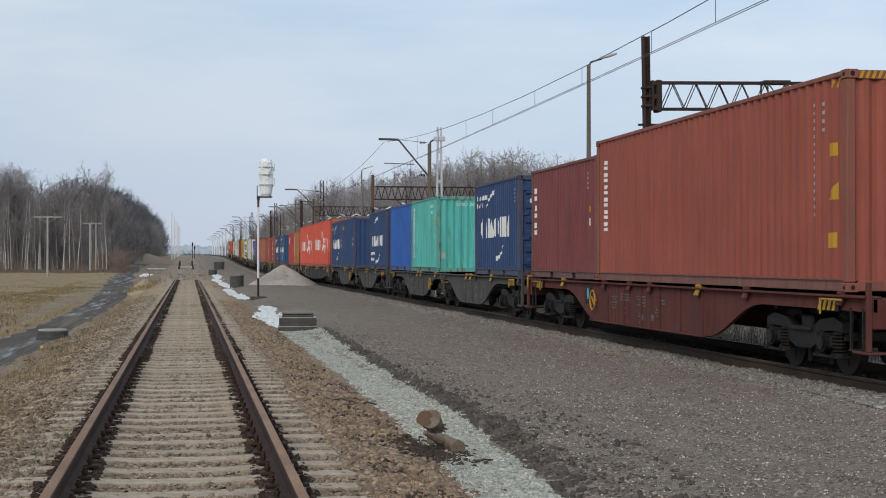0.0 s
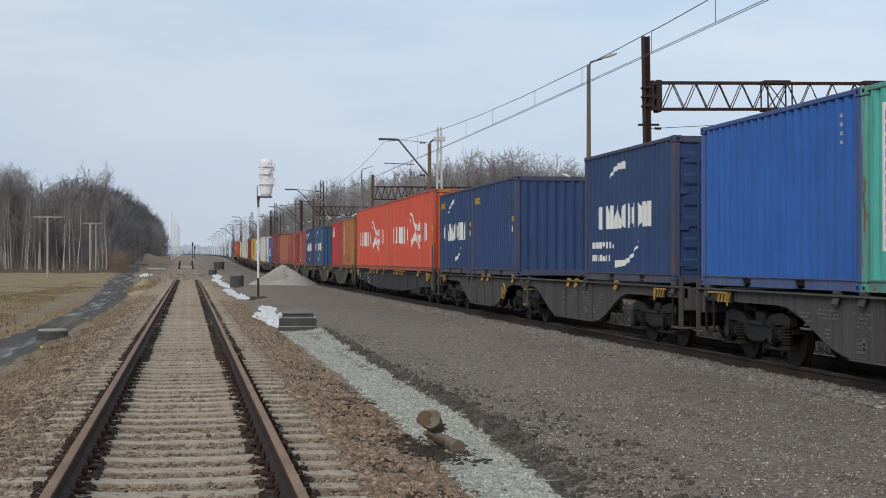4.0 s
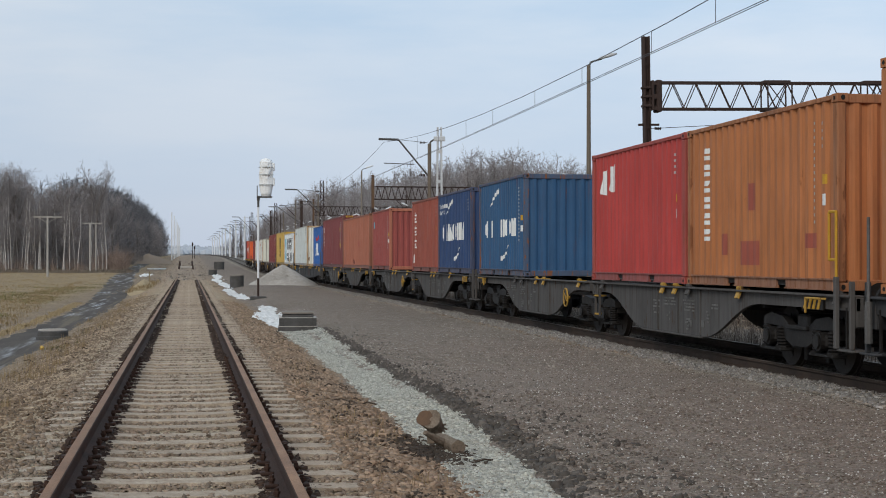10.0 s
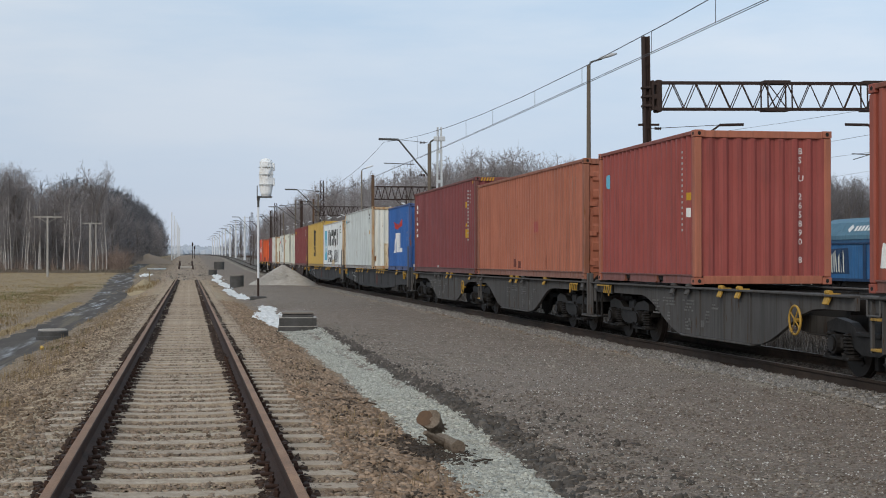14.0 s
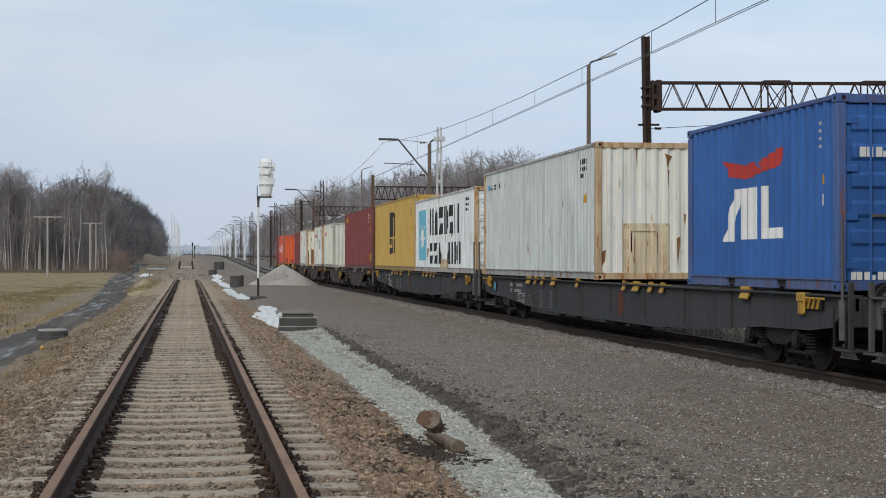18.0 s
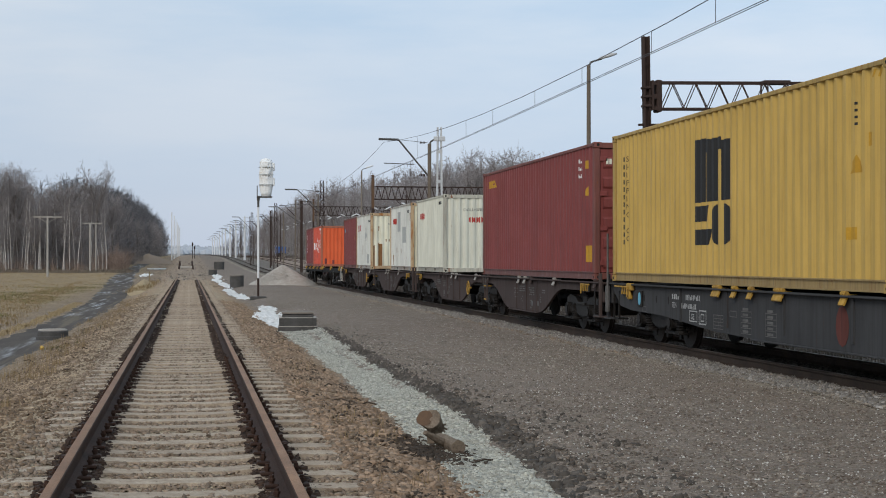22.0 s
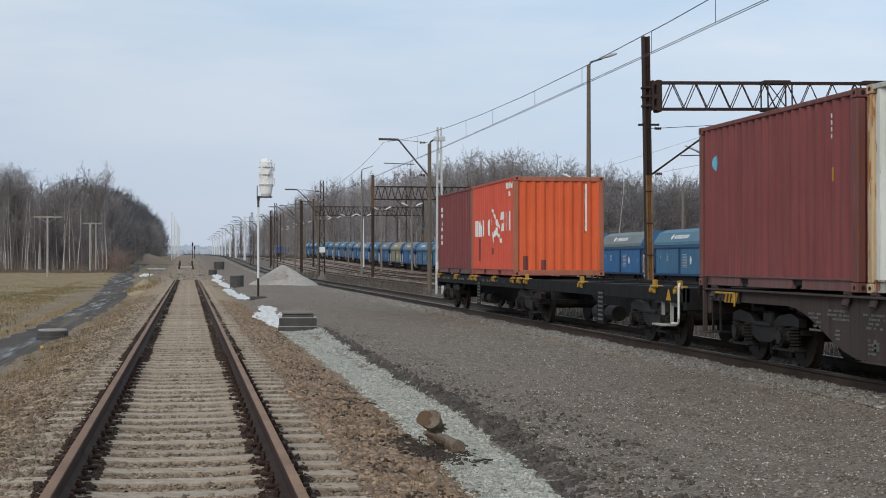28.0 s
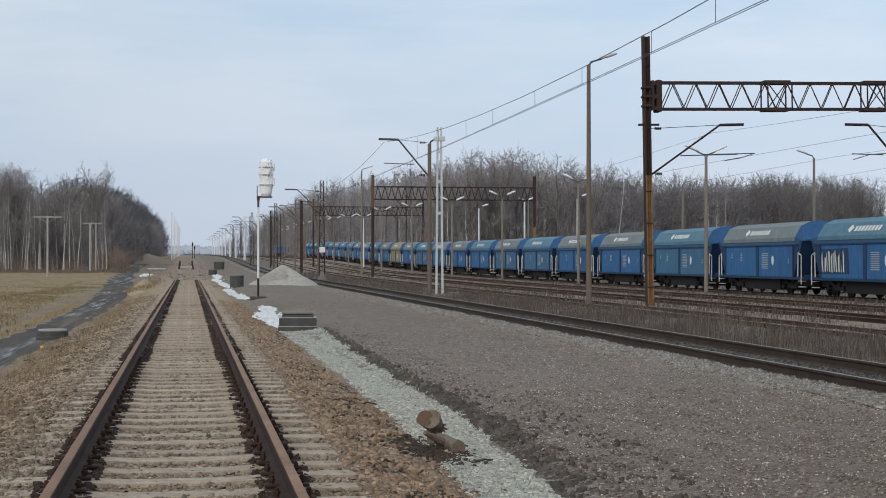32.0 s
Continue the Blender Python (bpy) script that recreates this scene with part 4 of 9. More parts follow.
def build_containers():
    L2, L4, HS, HC = 6.058, 12.192, 2.591, 2.896
    red = codes(0.865, True, 0.3, 0.82)
    container("brick-red high-cube shipping container on a maroon flat wagon", 40, True, 20.2, M["triton"], marks=upright_name(0.045, 0.065, 0.34, 0.86, 6) + codes(0.91, False, 0.35, 0.9, w=0.006) + warn_triangle(0.945, 0.42) + [("yellow_label", rect(0.945, 0.968, 0.2, 0.27), "yellow_mark")], stripes=True)
    container("maroon shipping container with scraped paint", 20, False, 32.62, M["maroon"], marks=upright_name(0.05, 0.1, 0.38, 0.86, 3) + codes(0.85), end="sheet")
    container("navy shipping container with white livery and doors facing the front", 20, False, 40.26, M["navy"], "door", livery_blocks() + codes(0.86, False), [("door_name", blocks(0.12, 0.45, 0.72, 0.77, "cwvoow", 0.28), "white_mark")])
    container("weathered teal shipping container with rusty corner posts", 20, False, 53.5, M["teal"], marks=[("name_panel", rect(0.098, 0.142, 0.2, 0.9), "white_mark"), ("panel_bars", column(0.108, 0.132, 0.22, 0.88, 11, 0.7), "cobalt"), ("small_label", rect(0.9, 0.925, 0.42, 0.5), "white_mark"), ("code", txt("DFS 20984", 0.17, 0.73, 0.86, L2, HS), "white_mark"), ("small_code", bars(0.78, 0.83, 0.78, 0.82, 2), "white_mark"), ("warning_label", rect(0.93, 0.955, 0.62, 0.7), "yellow_mark")],
              end_marks=[("code", txt("DFSU  208984  0", 0.16, 0.28, 0.87, 2.438, HS), "white_mark"), ("rust_patch", rect(0.06, 0.12, 0.18, 0.26), "grey_mark")], post_mat=M["rustteal"])
    container("plain bright blue shipping container", 20, False, 59.68, M["cobalt"], marks=codes(0.86, False, 0.6, 0.92))
    container("navy shipping container with white livery and doors facing the front", 20, False, 67.3, M["navy"], "door", [("name_blocks", blocks(0.17, 0.46, 0.40, 0.58, "cwv", 0.28) + blocks(0.46, 0.78, 0.40, 0.58, "oow", 0.36, 0.06), "white_mark"), ("swoosh", swoosh([(0.3, 0.77), (0.35, 0.84), (0.41, 0.87), (0.5, 0.875)], 0.008, 0.03), "white_mark"), ("swoosh", swoosh([(0.38, 0.13), (0.5, 0.14), (0.58, 0.2), (0.65, 0.3)], 0.028, 0.006), "white_mark"), ("small_print", bars(0.1, 0.36, 0.25, 0.3, 6) + bars(0.1, 0.33, 0.15, 0.2, 6), "white_mark")],
              [("door_name", blocks(0.3, 0.6, 0.74, 0.79, "cwvoow", 0.28), "white_mark")])
    container("navy shipping container with a yellow mark", 20, False, 80.55, M["navy"], marks=[("yellow_name", blocks(0.06, 0.2, 0.79, 0.86, "iousv", 0.36, 0.08), "yellow_mark")] + codes(0.87), end_marks=[("code", txt("SEGU 198549 3", 0.155, 0.86, 0.83, 2.438, HS, True), "white_mark")])
    container("navy shipping container with white livery and a yellow mark", 20, False, 86.72, M["navy"], marks=[q for q in livery_blocks(False)] + [("yellow_name", blocks(0.06, 0.19, 0.81, 0.88, "iousv", 0.36, 0.08), "yellow_mark")] + codes(0.87))
    container("red high-cube container with a white star emblem", 40, True, 94.1, M["hs_red"], marks=star_livery() + warn_triangle(0.945, 0.3), stripes=True, end_mat=M["orange"])
    container("red high-cube container with a white star emblem", 40, True, 106.5, M["hs_red"], marks=star_livery() + warn_triangle(0.945, 0.3), post_mat=M["ochre"])
    container("ochre shipping container with rust stains", 20, False, 120.2, M["ochre"], marks=upright_name(0.132, 0.181, 0.27, 0.88, 6) + codes(0.87) + [("paint_patch", rect(0.269, 0.3, 0.19, 0.32) + rect(0.466, 0.512, 0.448, 0.605) + rect(0.41, 0.526, 0.13, 0.27) + rect(0.806, 0.885, 0.222, 0.3), "triton")])
    container("poppy-red shipping container with a white mark", 20, False, 126.5, M["cai_red"], marks=[("name_blocks", [[(0.1, 0.68), (0.19, 0.66), (0.19, 0.86), (0.12, 0.85)], [(0.2, 0.7), (0.25, 0.68), (0.25, 0.88), (0.22, 0.88)], [(0.26, 0.68), (0.285, 0.68), (0.285, 0.89), (0.26, 0.89)]], "white_mark")] + codes(0.86, True, 0.4, 0.9))
    container("faded blue shipping container with half-painted-over livery", 20, False, 139.3, M["midblue"], marks=[("name_blocks", blocks(0.15, 0.27, 0.40, 0.58, "c", 0.28) + rect(0.29, 0.32, 0.40, 0.58) + blocks(0.48, 0.83, 0.40, 0.58, "oow", 0.36, 0.06), "white_mark")] + livery_blocks(False)[1:] + codes(0.88),
              end_marks=[("code", txt("CMAU 192949 5", 0.15, 0.8, 0.82, 2.438, HS, True), "white_mark")])
    container("navy shipping container with white livery", 20, False, 146.8, M["navy"], marks=livery_blocks() + codes(0.86, False))
    container("brick-red shipping container with an upright white name", 20, False, 152.97, M["triton"], marks=upright_name(0.1, 0.155, 0.32, 0.87, 6) + codes(0.86) + [("smear", [[(0.05, 0.12), (0.08, 0.12), (0.09, 0.22), (0.06, 0.24)]], "white_mark")], post_mat=M["triton"])
    container("dull red shipping container with a small blue badge", 20, False, 165.85, M["dullred"], marks=[("blue_badge", [[(0.11 + 0.022 * math.cos(k * math.pi / 6), 0.765 + 0.055 * math.sin(k * math.pi / 6)) for k in range(12)]], "sky_mark")] + codes(0.88),
              end_marks=[("code", txt("BSIU 265890 8", 0.15, 0.76, 0.85, 2.438, HS, True), "white_mark")], post_mat=M["brown"])
    container("faded red-brown high-cube container with rust stains", 40, False, 173.2, M["brown"], "door", codes(0.9, False, 0.62, 0.88) + [("paint_patch", rect(0.6, 0.64, 0.42, 0.52), "dullred"), ("scuffs", rect(0.41, 0.43, 0.09, 0.17) + rect(0.45, 0.47, 0.08, 0.15) + rect(0.7, 0.71, 0.08, 0.2), "w_red")])
    container("maroon high-cube container with scratched sides", 40, True, 186.0, M["maroon"], marks=upright_name(0.035, 0.06, 0.42, 0.87, 3) + codes(0.895, False, w=0.006) + warn_triangle(0.865, 0.5) + [("yellow_label", rect(0.865, 0.9, 0.38, 0.47), "yellow_mark"), ("small_label", rect(0.43, 0.45, 0.05, 0.08), "grey_mark")], stripes=True)
    container("bright blue shipping container with a red bird emblem", 20, False, 199.95, M["blue"], "door", [("bird_emblem", [[(0.28, 0.76), (0.45, 0.71), (0.45, 0.63), (0.32, 0.66)], [(0.45, 0.71), (0.5, 0.74), (0.54, 0.66), (0.45, 0.63)], [(0.52, 0.72), (0.68, 0.79), (0.66, 0.68), (0.54, 0.66)]], "red_mark"),
              ("name_blocks", [[(0.28, 0.27), (0.35, 0.27), (0.41, 0.58), (0.36, 0.58)], [(0.4, 0.28), (0.44, 0.28), (0.44, 0.58), (0.4, 0.58)], [(0.46, 0.28), (0.52, 0.28), (0.52, 0.58), (0.46, 0.58)], [(0.54, 0.28), (0.68, 0.28), (0.68, 0.34), (0.54, 0.34)], [(0.55, 0.34), (0.6, 0.34), (0.6, 0.58), (0.55, 0.58)]], "white_mark")] + codes(0.86, True),
              [("door_name", bars(0.12, 0.4, 0.68, 0.73, 3, 0.4), "white_mark"), ("door_name", bars(0.07, 0.3, 0.06, 0.1, 3, 0.4), "white_mark")])
    container("white shipping container with heavy rust on its end", 40, True, 212.1, M["white"], marks=[("dark_name", blocks(0.07, 0.2, 0.82, 0.87, "wvisciui", 0.26), "black_mark"), ("pale_badge", rect(0.045, 0.062, 0.82, 0.875), "sky_mark"), ("code_mark", bars(0.88, 0.93, 0.86, 0.9, 3) + bars(0.88, 0.93, 0.81, 0.84, 3) + bars(0.88, 0.91, 0.76, 0.79, 2), "black_mark"), ("yellow_label", rect(0.925, 0.935, 0.33, 0.42), "yellow_mark"), ("warning_triangle", [[(0.905, 0.57), (0.935, 0.57), (0.927, 0.66)]], "yellow_mark")],
              end_marks=[("code", txt("MSKU 108143 0", 0.14, 0.9, 0.86, 2.438, HS, True), "black_mark"), ("repair_patch", rect(0.235, 0.665, 0.05, 0.41), "tan_patch"), ("rust_stain", rect(0.31, 0.55, 0.345, 0.352) + rect(0.31, 0.322, 0.2, 0.34) + rect(0.545, 0.555, 0.18, 0.34) + [[(0.615, 0.92), (0.69, 0.9), (0.66, 0.86), (0.64, 0.8), (0.63, 0.88)], [(0.64, 0.8), (0.66, 0.8), (0.65, 0.66)], [(0.36, 0.96), (0.375, 0.96), (0.37, 0.8)], [(0.72, 0.3), (0.76, 0.32), (0.75, 0.24), (0.73, 0.1)], [(0.05, 0.2), (0.09, 0.22), (0.085, 0.14), (0.06, 0.1)], [(0.79, 0.48), (0.81, 0.48), (0.8, 0.38)]], "stain")], post_mat=M["rustpost"], end_mat=M["rustwhite"])
    container("white shipping container with a blue star panel and black blocks", 40, False, 225.9, M["bright_white"], "door", [("blue_panel", rect(0.09, 0.222, 0.155, 0.85), "sky_mark"), ("panel_border", rect(0.085, 0.09, 0.145, 0.86) + rect(0.222, 0.227, 0.145, 0.86) + rect(0.09, 0.222, 0.145, 0.155) + rect(0.09, 0.222, 0.85, 0.86), "white_mark"), ("name_blocks", blocks(0.293, 0.78, 0.49, 0.845, "wvsosu", 0.22, 0.2), "black_mark"), ("name_blocks", blocks(0.293, 0.81, 0.11, 0.385, "ssvivwo", 0.22, 0.22), "black_mark"), ("code_mark", bars(0.87, 0.92, 0.86, 0.9, 3) + bars(0.87, 0.92, 0.8, 0.83, 3) + bars(0.87, 0.9, 0.74, 0.77, 2), "black_mark"), ("rust_patch", rect(0.48, 0.61, 0.03, 0.17), "tan_patch"), ("rust_runs", [[(a, z), (a + 0.012, z), (a + 0.008, z - h), (a + 0.003, z - h)] for a, z, h in ((0.08, 0.8, 0.1), (0.25, 0.32, 0.12), (0.27, 0.7, 0.05), (0.51, 0.47, 0.16), (0.47, 0.3, 0.13), (0.66, 0.5, 0.06), (0.7, 0.3, 0.05))], "stain")], post_mat=M["rustpost"])
    star = [(0.157 + 0.058 * (0.93 if i % 2 == 0 else 0.3) * math.cos(math.pi / 2 + i * math.pi / 7), 0.5 + 0.29 * (0.86 if i % 2 == 0 else 0.28) * math.sin(math.pi / 2 + i * math.pi / 7)) for i in range(14)]
    part("star", on_sheet([[((p * 1.0) * 12.192, q * 2.591) for p, q in ((0.157, 0.5), star[i], star[(i + 1) % 14])] for i in range(14)], lambda u, z, d: (-1.207 + d, 12.192 - u, z), lift=0.007), M["white_mark"], MOVERS[-1][0])
    container("mustard-yellow high-cube container with black blocks", 40, True, 238.3, M["yellow"], marks=[("name_blocks", rect(0.4, 0.445, 0.475, 0.84) + rect(0.457, 0.497, 0.475, 0.83) + rect(0.51, 0.547, 0.475, 0.81) + rect(0.445, 0.457, 0.76, 0.84) + rect(0.497, 0.51, 0.76, 0.83), "black_mark"), ("name_blocks", blocks(0.4, 0.55, 0.23, 0.455, "so", 0.3, 0.08), "black_mark"), ("writing", txt("SHIPPING CO", 0.152, 0.075, 0.805, L4, HC, True), "black_mark"), ("code_column", column(0.055, 0.06, 0.25, 0.86, 12), "black_mark"), ("code_column", column(0.917, 0.921, 0.74, 0.86, 4, 0.4), "black_mark"), ("warning_triangle", [[(0.9, 0.53), (0.93, 0.53), (0.92, 0.61)]], "yellow_mark"), ("yellow_label", rect(0.895, 0.92, 0.235, 0.29), "yellow_mark"), ("yellow_label", rect(0.945, 0.957, 0.64, 0.7), "yellow_mark")], stripes=True)
    container("wine-red shipping container with yellow marks", 40, True, 252.1, M["touax"], "door", [("yellow_name", blocks(0.04, 0.15, 0.84, 0.91, "iousv", 0.36, 0.08), "yellow_mark"), ("code_mark", bars(0.885, 0.91, 0.87, 0.9, 3) + bars(0.885, 0.915, 0.815, 0.845, 4) + bars(0.885, 0.905, 0.76, 0.79, 3), "white_mark"), ("yellow_label", rect(0.94, 0.975, 0.13, 0.25), "yellow_mark")] + warn_triangle(0.925, 0.62),
              [("door_name", bars(0.1, 0.4, 0.84, 0.88, 5, 0.36), "cream")])
    container("cream shipping container with red marks", 20, False, 271.5, M["cream"], marks=[("red_name", blocks(0.15, 0.34, 0.71, 0.82, "oooc", 0.36, 0.04), "red_mark"), ("code_mark", bars(0.8, 0.9, 0.88, 0.92, 3), "black_mark")], end_marks=[("code", txt("OOLU 0787845", 0.135, 0.28, 0.785, 2.438, HS), "black_mark"), ("code", txt("22G1", 0.135, 0.55, 0.73, 2.438, HS), "black_mark"), ("red_name", blocks(0.36, 0.62, 0.64, 0.71, "oooc", 0.36, 0.04), "red_mark")])
    container("dirty cream container with rust and grey patches", 20, False, 279.1, M["rustcream"], marks=[("red_name", blocks(0.15, 0.33, 0.71, 0.82, "oooc", 0.36, 0.04), "red_mark"), ("code_mark", bars(0.8, 0.92, 0.86, 0.9, 4), "black_mark"), ("grey_patch", rect(0.36, 0.5, 0.6, 0.9) + rect(0.6, 0.75, 0.42, 0.66), "grey_mark"), ("rust_runs", [[(a, z), (a + 0.007, z), (a + 0.005, z - h), (a + 0.002, z - h)] for a, z, h in ((0.02, 0.3, 0.2), (0.09, 0.34, 0.12), (0.15, 0.24, 0.16), (0.22, 0.4, 0.15), (0.3, 0.28, 0.14), (0.33, 0.36, 0.1), (0.44, 0.3, 0.17), (0.52, 0.33, 0.1), (0.58, 0.22, 0.12), (0.66, 0.28, 0.15), (0.78, 0.2, 0.12), (0.93, 0.86, 0.12))], "stain")], end_marks=[("rust_runs", [[(a, z), (a + 0.03, z + 0.01), (a + 0.025, z - h), (a + 0.008, z - h)] for a, z, h in ((0.13, 0.72, 0.02), (0.15, 0.55, 0.06), (0.12, 0.45, 0.03), (0.13, 0.25, 0.14), (0.4, 0.2, 0.1), (0.7, 0.5, 0.2))], "stain")], post_mat=M["rustpost"], end_mat=M["oldcream"])
    container("dirty cream container with rust stains", 20, False, 292.3, M["rustcream"], marks=[("red_name", blocks(0.12, 0.32, 0.7, 0.82, "oooc", 0.36, 0.04), "red_mark"), ("code_mark", bars(0.83, 0.94, 0.84, 0.89, 4), "black_mark"), ("grey_patch", [[(0.58, 0.6), (0.65, 0.5), (0.72, 0.6), (0.66, 0.76)]] + rect(0.72, 0.85, 0.1, 0.27), "grey_mark")],
              end_marks=[("code", txt("OOLU 13724", 0.135, 0.34, 0.79, 2.438, HS), "black_mark"), ("code", txt("22G", 0.135, 0.6, 0.74, 2.438, HS), "black_mark"), ("red_name", blocks(0.4, 0.72, 0.65, 0.72, "oooc", 0.36, 0.04), "red_mark"), ("grey_patch", rect(0.66, 0.98, 0.38, 0.6), "grey_mark"), ("rust_stain", rect(0.15, 0.165, 0.03, 0.47) + rect(0.165, 0.225, 0.02, 0.45) + rect(0.05, 0.08, 0.03, 0.42), "stain"), ("rust_runs", [[(a, z), (a + 0.02, z), (a + 0.014, z - h), (a + 0.004, z - h)] for a, z, h in ((0.15, 0.76, 0.08), (0.29, 0.53, 0.05), (0.35, 0.53, 0.05), (0.44, 0.28, 0.13), (0.52, 0.2, 0.1), (0.7, 0.3, 0.18), (0.84, 0.4, 0.12))], "stain")], post_mat=M["rustpost"], end_mat=M["oldcream"])
    container("maroon shipping container with a small blue badge", 20, False, 298.75, M["maroon"], marks=[("blue_badge", [[(0.125 + 0.022 * math.cos(k * math.pi / 6), 0.76 + 0.055 * math.sin(k * math.pi / 6)) for k in range(12)]], "sky_mark"), ("code_column", column(0.85, 0.862, 0.78, 0.92, 4), "white_mark"), ("yellow_label", rect(0.855, 0.88, 0.56, 0.63), "yellow_mark")])
    container("orange-red container with a white star emblem", 20, False, 319.72, M["hs_red"], marks=[("name_blocks", blocks(0.1, 0.48, 0.42, 0.6, "uvwiuc", 0.22) + blocks(0.7, 0.92, 0.46, 0.66, "suo", 0.22), "white_mark"), *[("star_emblem", [[((x - 0.526) * 1.12 + 0.49, (z - 0.5) * 0.75 + 0.5) for x, z in p] for p in s], "white_mark") for s in star_shapes()], ("code_mark", bars(0.82, 0.97, 0.89, 0.95, 5) + bars(0.88, 0.93, 0.81, 0.86, 2), "white_mark"), ("paint_patch", rect(0.19, 0.24, 0.15, 0.4) + rect(0.51, 0.55, 0.22, 0.29), "maroon")],
              end_marks=[("code_panel", rect(0.79, 0.81, 0.45, 0.93), "white_mark"), ("code", txt("SUDU 198318 3", 0.1, 0.778, 0.905, 2.438, HS, True), "black_mark"), ("paint_patch", rect(0.3, 0.36, 0.06, 0.16) + rect(0.1, 0.16, 0.05, 0.2), "maroon")], post_mat=M["brown"], end_mat=M["orange"])
    container("maroon shipping container with an upright white name", 20, False, 325.95, M["maroon"], marks=upright_name(0.1, 0.15, 0.34, 0.86, 3) + codes(0.87, False, 0.5, 0.9))

# ---- wagons ----
def bogie_mesh():
    fr = Geo()
    fr.prism([(-1.32, 0.6), (-1.32, 0.73), (-1.02, 0.8), (-0.58, 0.75), (-0.32, 0.62), (0.32, 0.62), (0.58, 0.75), (1.02, 0.8), (1.32, 0.73), (1.32, 0.6), (1.15, 0.62), (0.66, 0.6), (0.48, 0.42), (0.25, 0.34), (-0.25, 0.34), (-0.48, 0.42), (-0.66, 0.6), (-1.15, 0.62)], "x", -0.06, 0.06)
    for k in (-0.62, 0.62):
        fr.prism([(k - 0.05, 0.3), (k + 0.05, 0.3), (k + 0.07, 0.62), (k - 0.07, 0.62)], "x", -0.05, 0.07)
    fr.box(-0.1, 0.1, -0.35, 0.35, 0.58, 0.64, 0.01)
    ab = Geo()
    ab.tube((-0.15, 0, 0.46), (0.1, 0, 0.46), 0.13, n=14)
    ab.box(-0.1, 0.1, -0.15, 0.15, 0.38, 0.55, 0.03).box(-0.11, 0.1, -0.4, 0.4, 0.25, 0.29, 0.01)
    ab.tube((-0.18, 0, 0.46), (-0.16, 0, 0.46), 0.1, n=12)
    sp, n, prof = Geo(), 8, [(0.115, 0.27), (0.115, 0.32)]
    for i in range(6):
        prof += [(0.065, 0.33 + i * 0.046), (0.095, 0.345 + i * 0.046), (0.095, 0.36 + i * 0.046)]
    prof += [(0.06, 0.61), (0.0, 0.61)]
    for r, z in [(0.0, 0.27)] + prof:
        sp.v += [(r * math.cos(2 * math.pi * k / n), r * math.sin(2 * math.pi * k / n), z) for k in range(n)]
    sp.f = [(r * n + k, r * n + (k + 1) % n, (r + 1) * n + (k + 1) % n, (r + 1) * n + k) for r in range(len(prof)) for k in range(n)]
    wh = Geo()
    for s in (-1, 1):
        x = s * 0.75
        o = s * 0.05
        for a, b, r0, r1 in ((x - o * 0.4, x + o, 0.455, 0.448), (x - o, x - o * 0.4, 0.485, 0.48)):
            wh.tube((a, 0, 0), (b, 0, 0), r0, r1, 24)
        wh.tube((x + o, 0, 0), (x + o * 1.5, 0, 0), 0.14, 0.12, 14)
        for k in range(4):
            a = k * math.pi / 2
            wh.box(min(x + o, x + o * 1.2), max(x + o, x + o * 1.2), 0.27 * math.cos(a) - 0.05, 0.27 * math.cos(a) + 0.05, 0.27 * math.sin(a) - 0.05, 0.27 * math.sin(a) + 0.05)
    wh.tube((-0.98, 0, 0), (0.98, 0, 0), 0.085, n=10)
    bo = Geo().box(-1.0, 1.0, -0.2, 0.2, 0.5, 0.8, 0.03)
    for y in (-1.22, 1.22):
        bo.box(-1.0, 1.0, y - 0.04, y + 0.04, 0.48, 0.6, 0.01)
    br = Geo().box(-0.05, 0.05, -0.06, 0.06, 0.12, 0.5, 0.015)
    return {k: fix(g.mesh(k, M["wheel"] if k == "wheelset" else M["bogie"])) for k, g in (("side_frame", fr), ("axle_box", ab), ("spring", sp), ("wheelset", wh), ("bolster", bo), ("brake_hanger", br))}


BOGIE = bogie_mesh()


def bogie(parent, y):
    b = part("bogie", BOGIE["bolster"], None, parent, "dark greasy cast steel bogie", at=pose(0, y, -DECK + RAIL_Z))
    for s in (-1, 1):
        part("side_frame", BOGIE["side_frame"], None, b, at=pose(s * 1.0, 0, 0))
        for a in (-0.9, 0.9):
            part("axle_box", BOGIE["axle_box"], None, b, at=pose(s * 1.02, a, 0) if s < 0 else pose(s * 1.02, a, 0, 0, 0, 180))
            for q in (-0.27, 0.27):
                part("spring", BOGIE["spring"], None, b, at=pose(s * 1.04, a + q, 0))
            part("brake_hanger", BOGIE["brake_hanger"], None, b, at=pose(s * 0.75, a * 0.42, 0))
    for a in (-0.9, 0.9):
        WHEELS.append((part("wheelset", BOGIE["wheelset"], None, b, at=pose(0, a, 0.46)), a))
    return b


def flap(parent, y, yellow=True, wide=0.17):
    """A folding container spigot hung over the edge of the deck: a slanting plate with knuckles on its pin."""
    g, w = Geo(), wide / 2
    g.prism([(-1.2, -0.045), (-1.225, -0.03), (-1.285, -0.165), (-1.265, -0.18)], "y", y - w, y + w)
    n = 4 if wide > 0.25 else 3
    for k in range(n):
        c = y - w + wide * (k + 0.5) / n
        g.tube((-1.225, c - wide * 0.32 / n, -0.018), (-1.225, c + wide * 0.32 / n, -0.018), 0.034, n=8)
    g.box(-1.2, -1.08, y - w * 0.8, y + w * 0.8, -0.05, -0.025)
    part("spigot_bracket", g, (M["flap_grey"] if parent["_mat"] == "w_brown" else M["yellow_steel"]) if yellow else M[parent["_mat"]], parent)


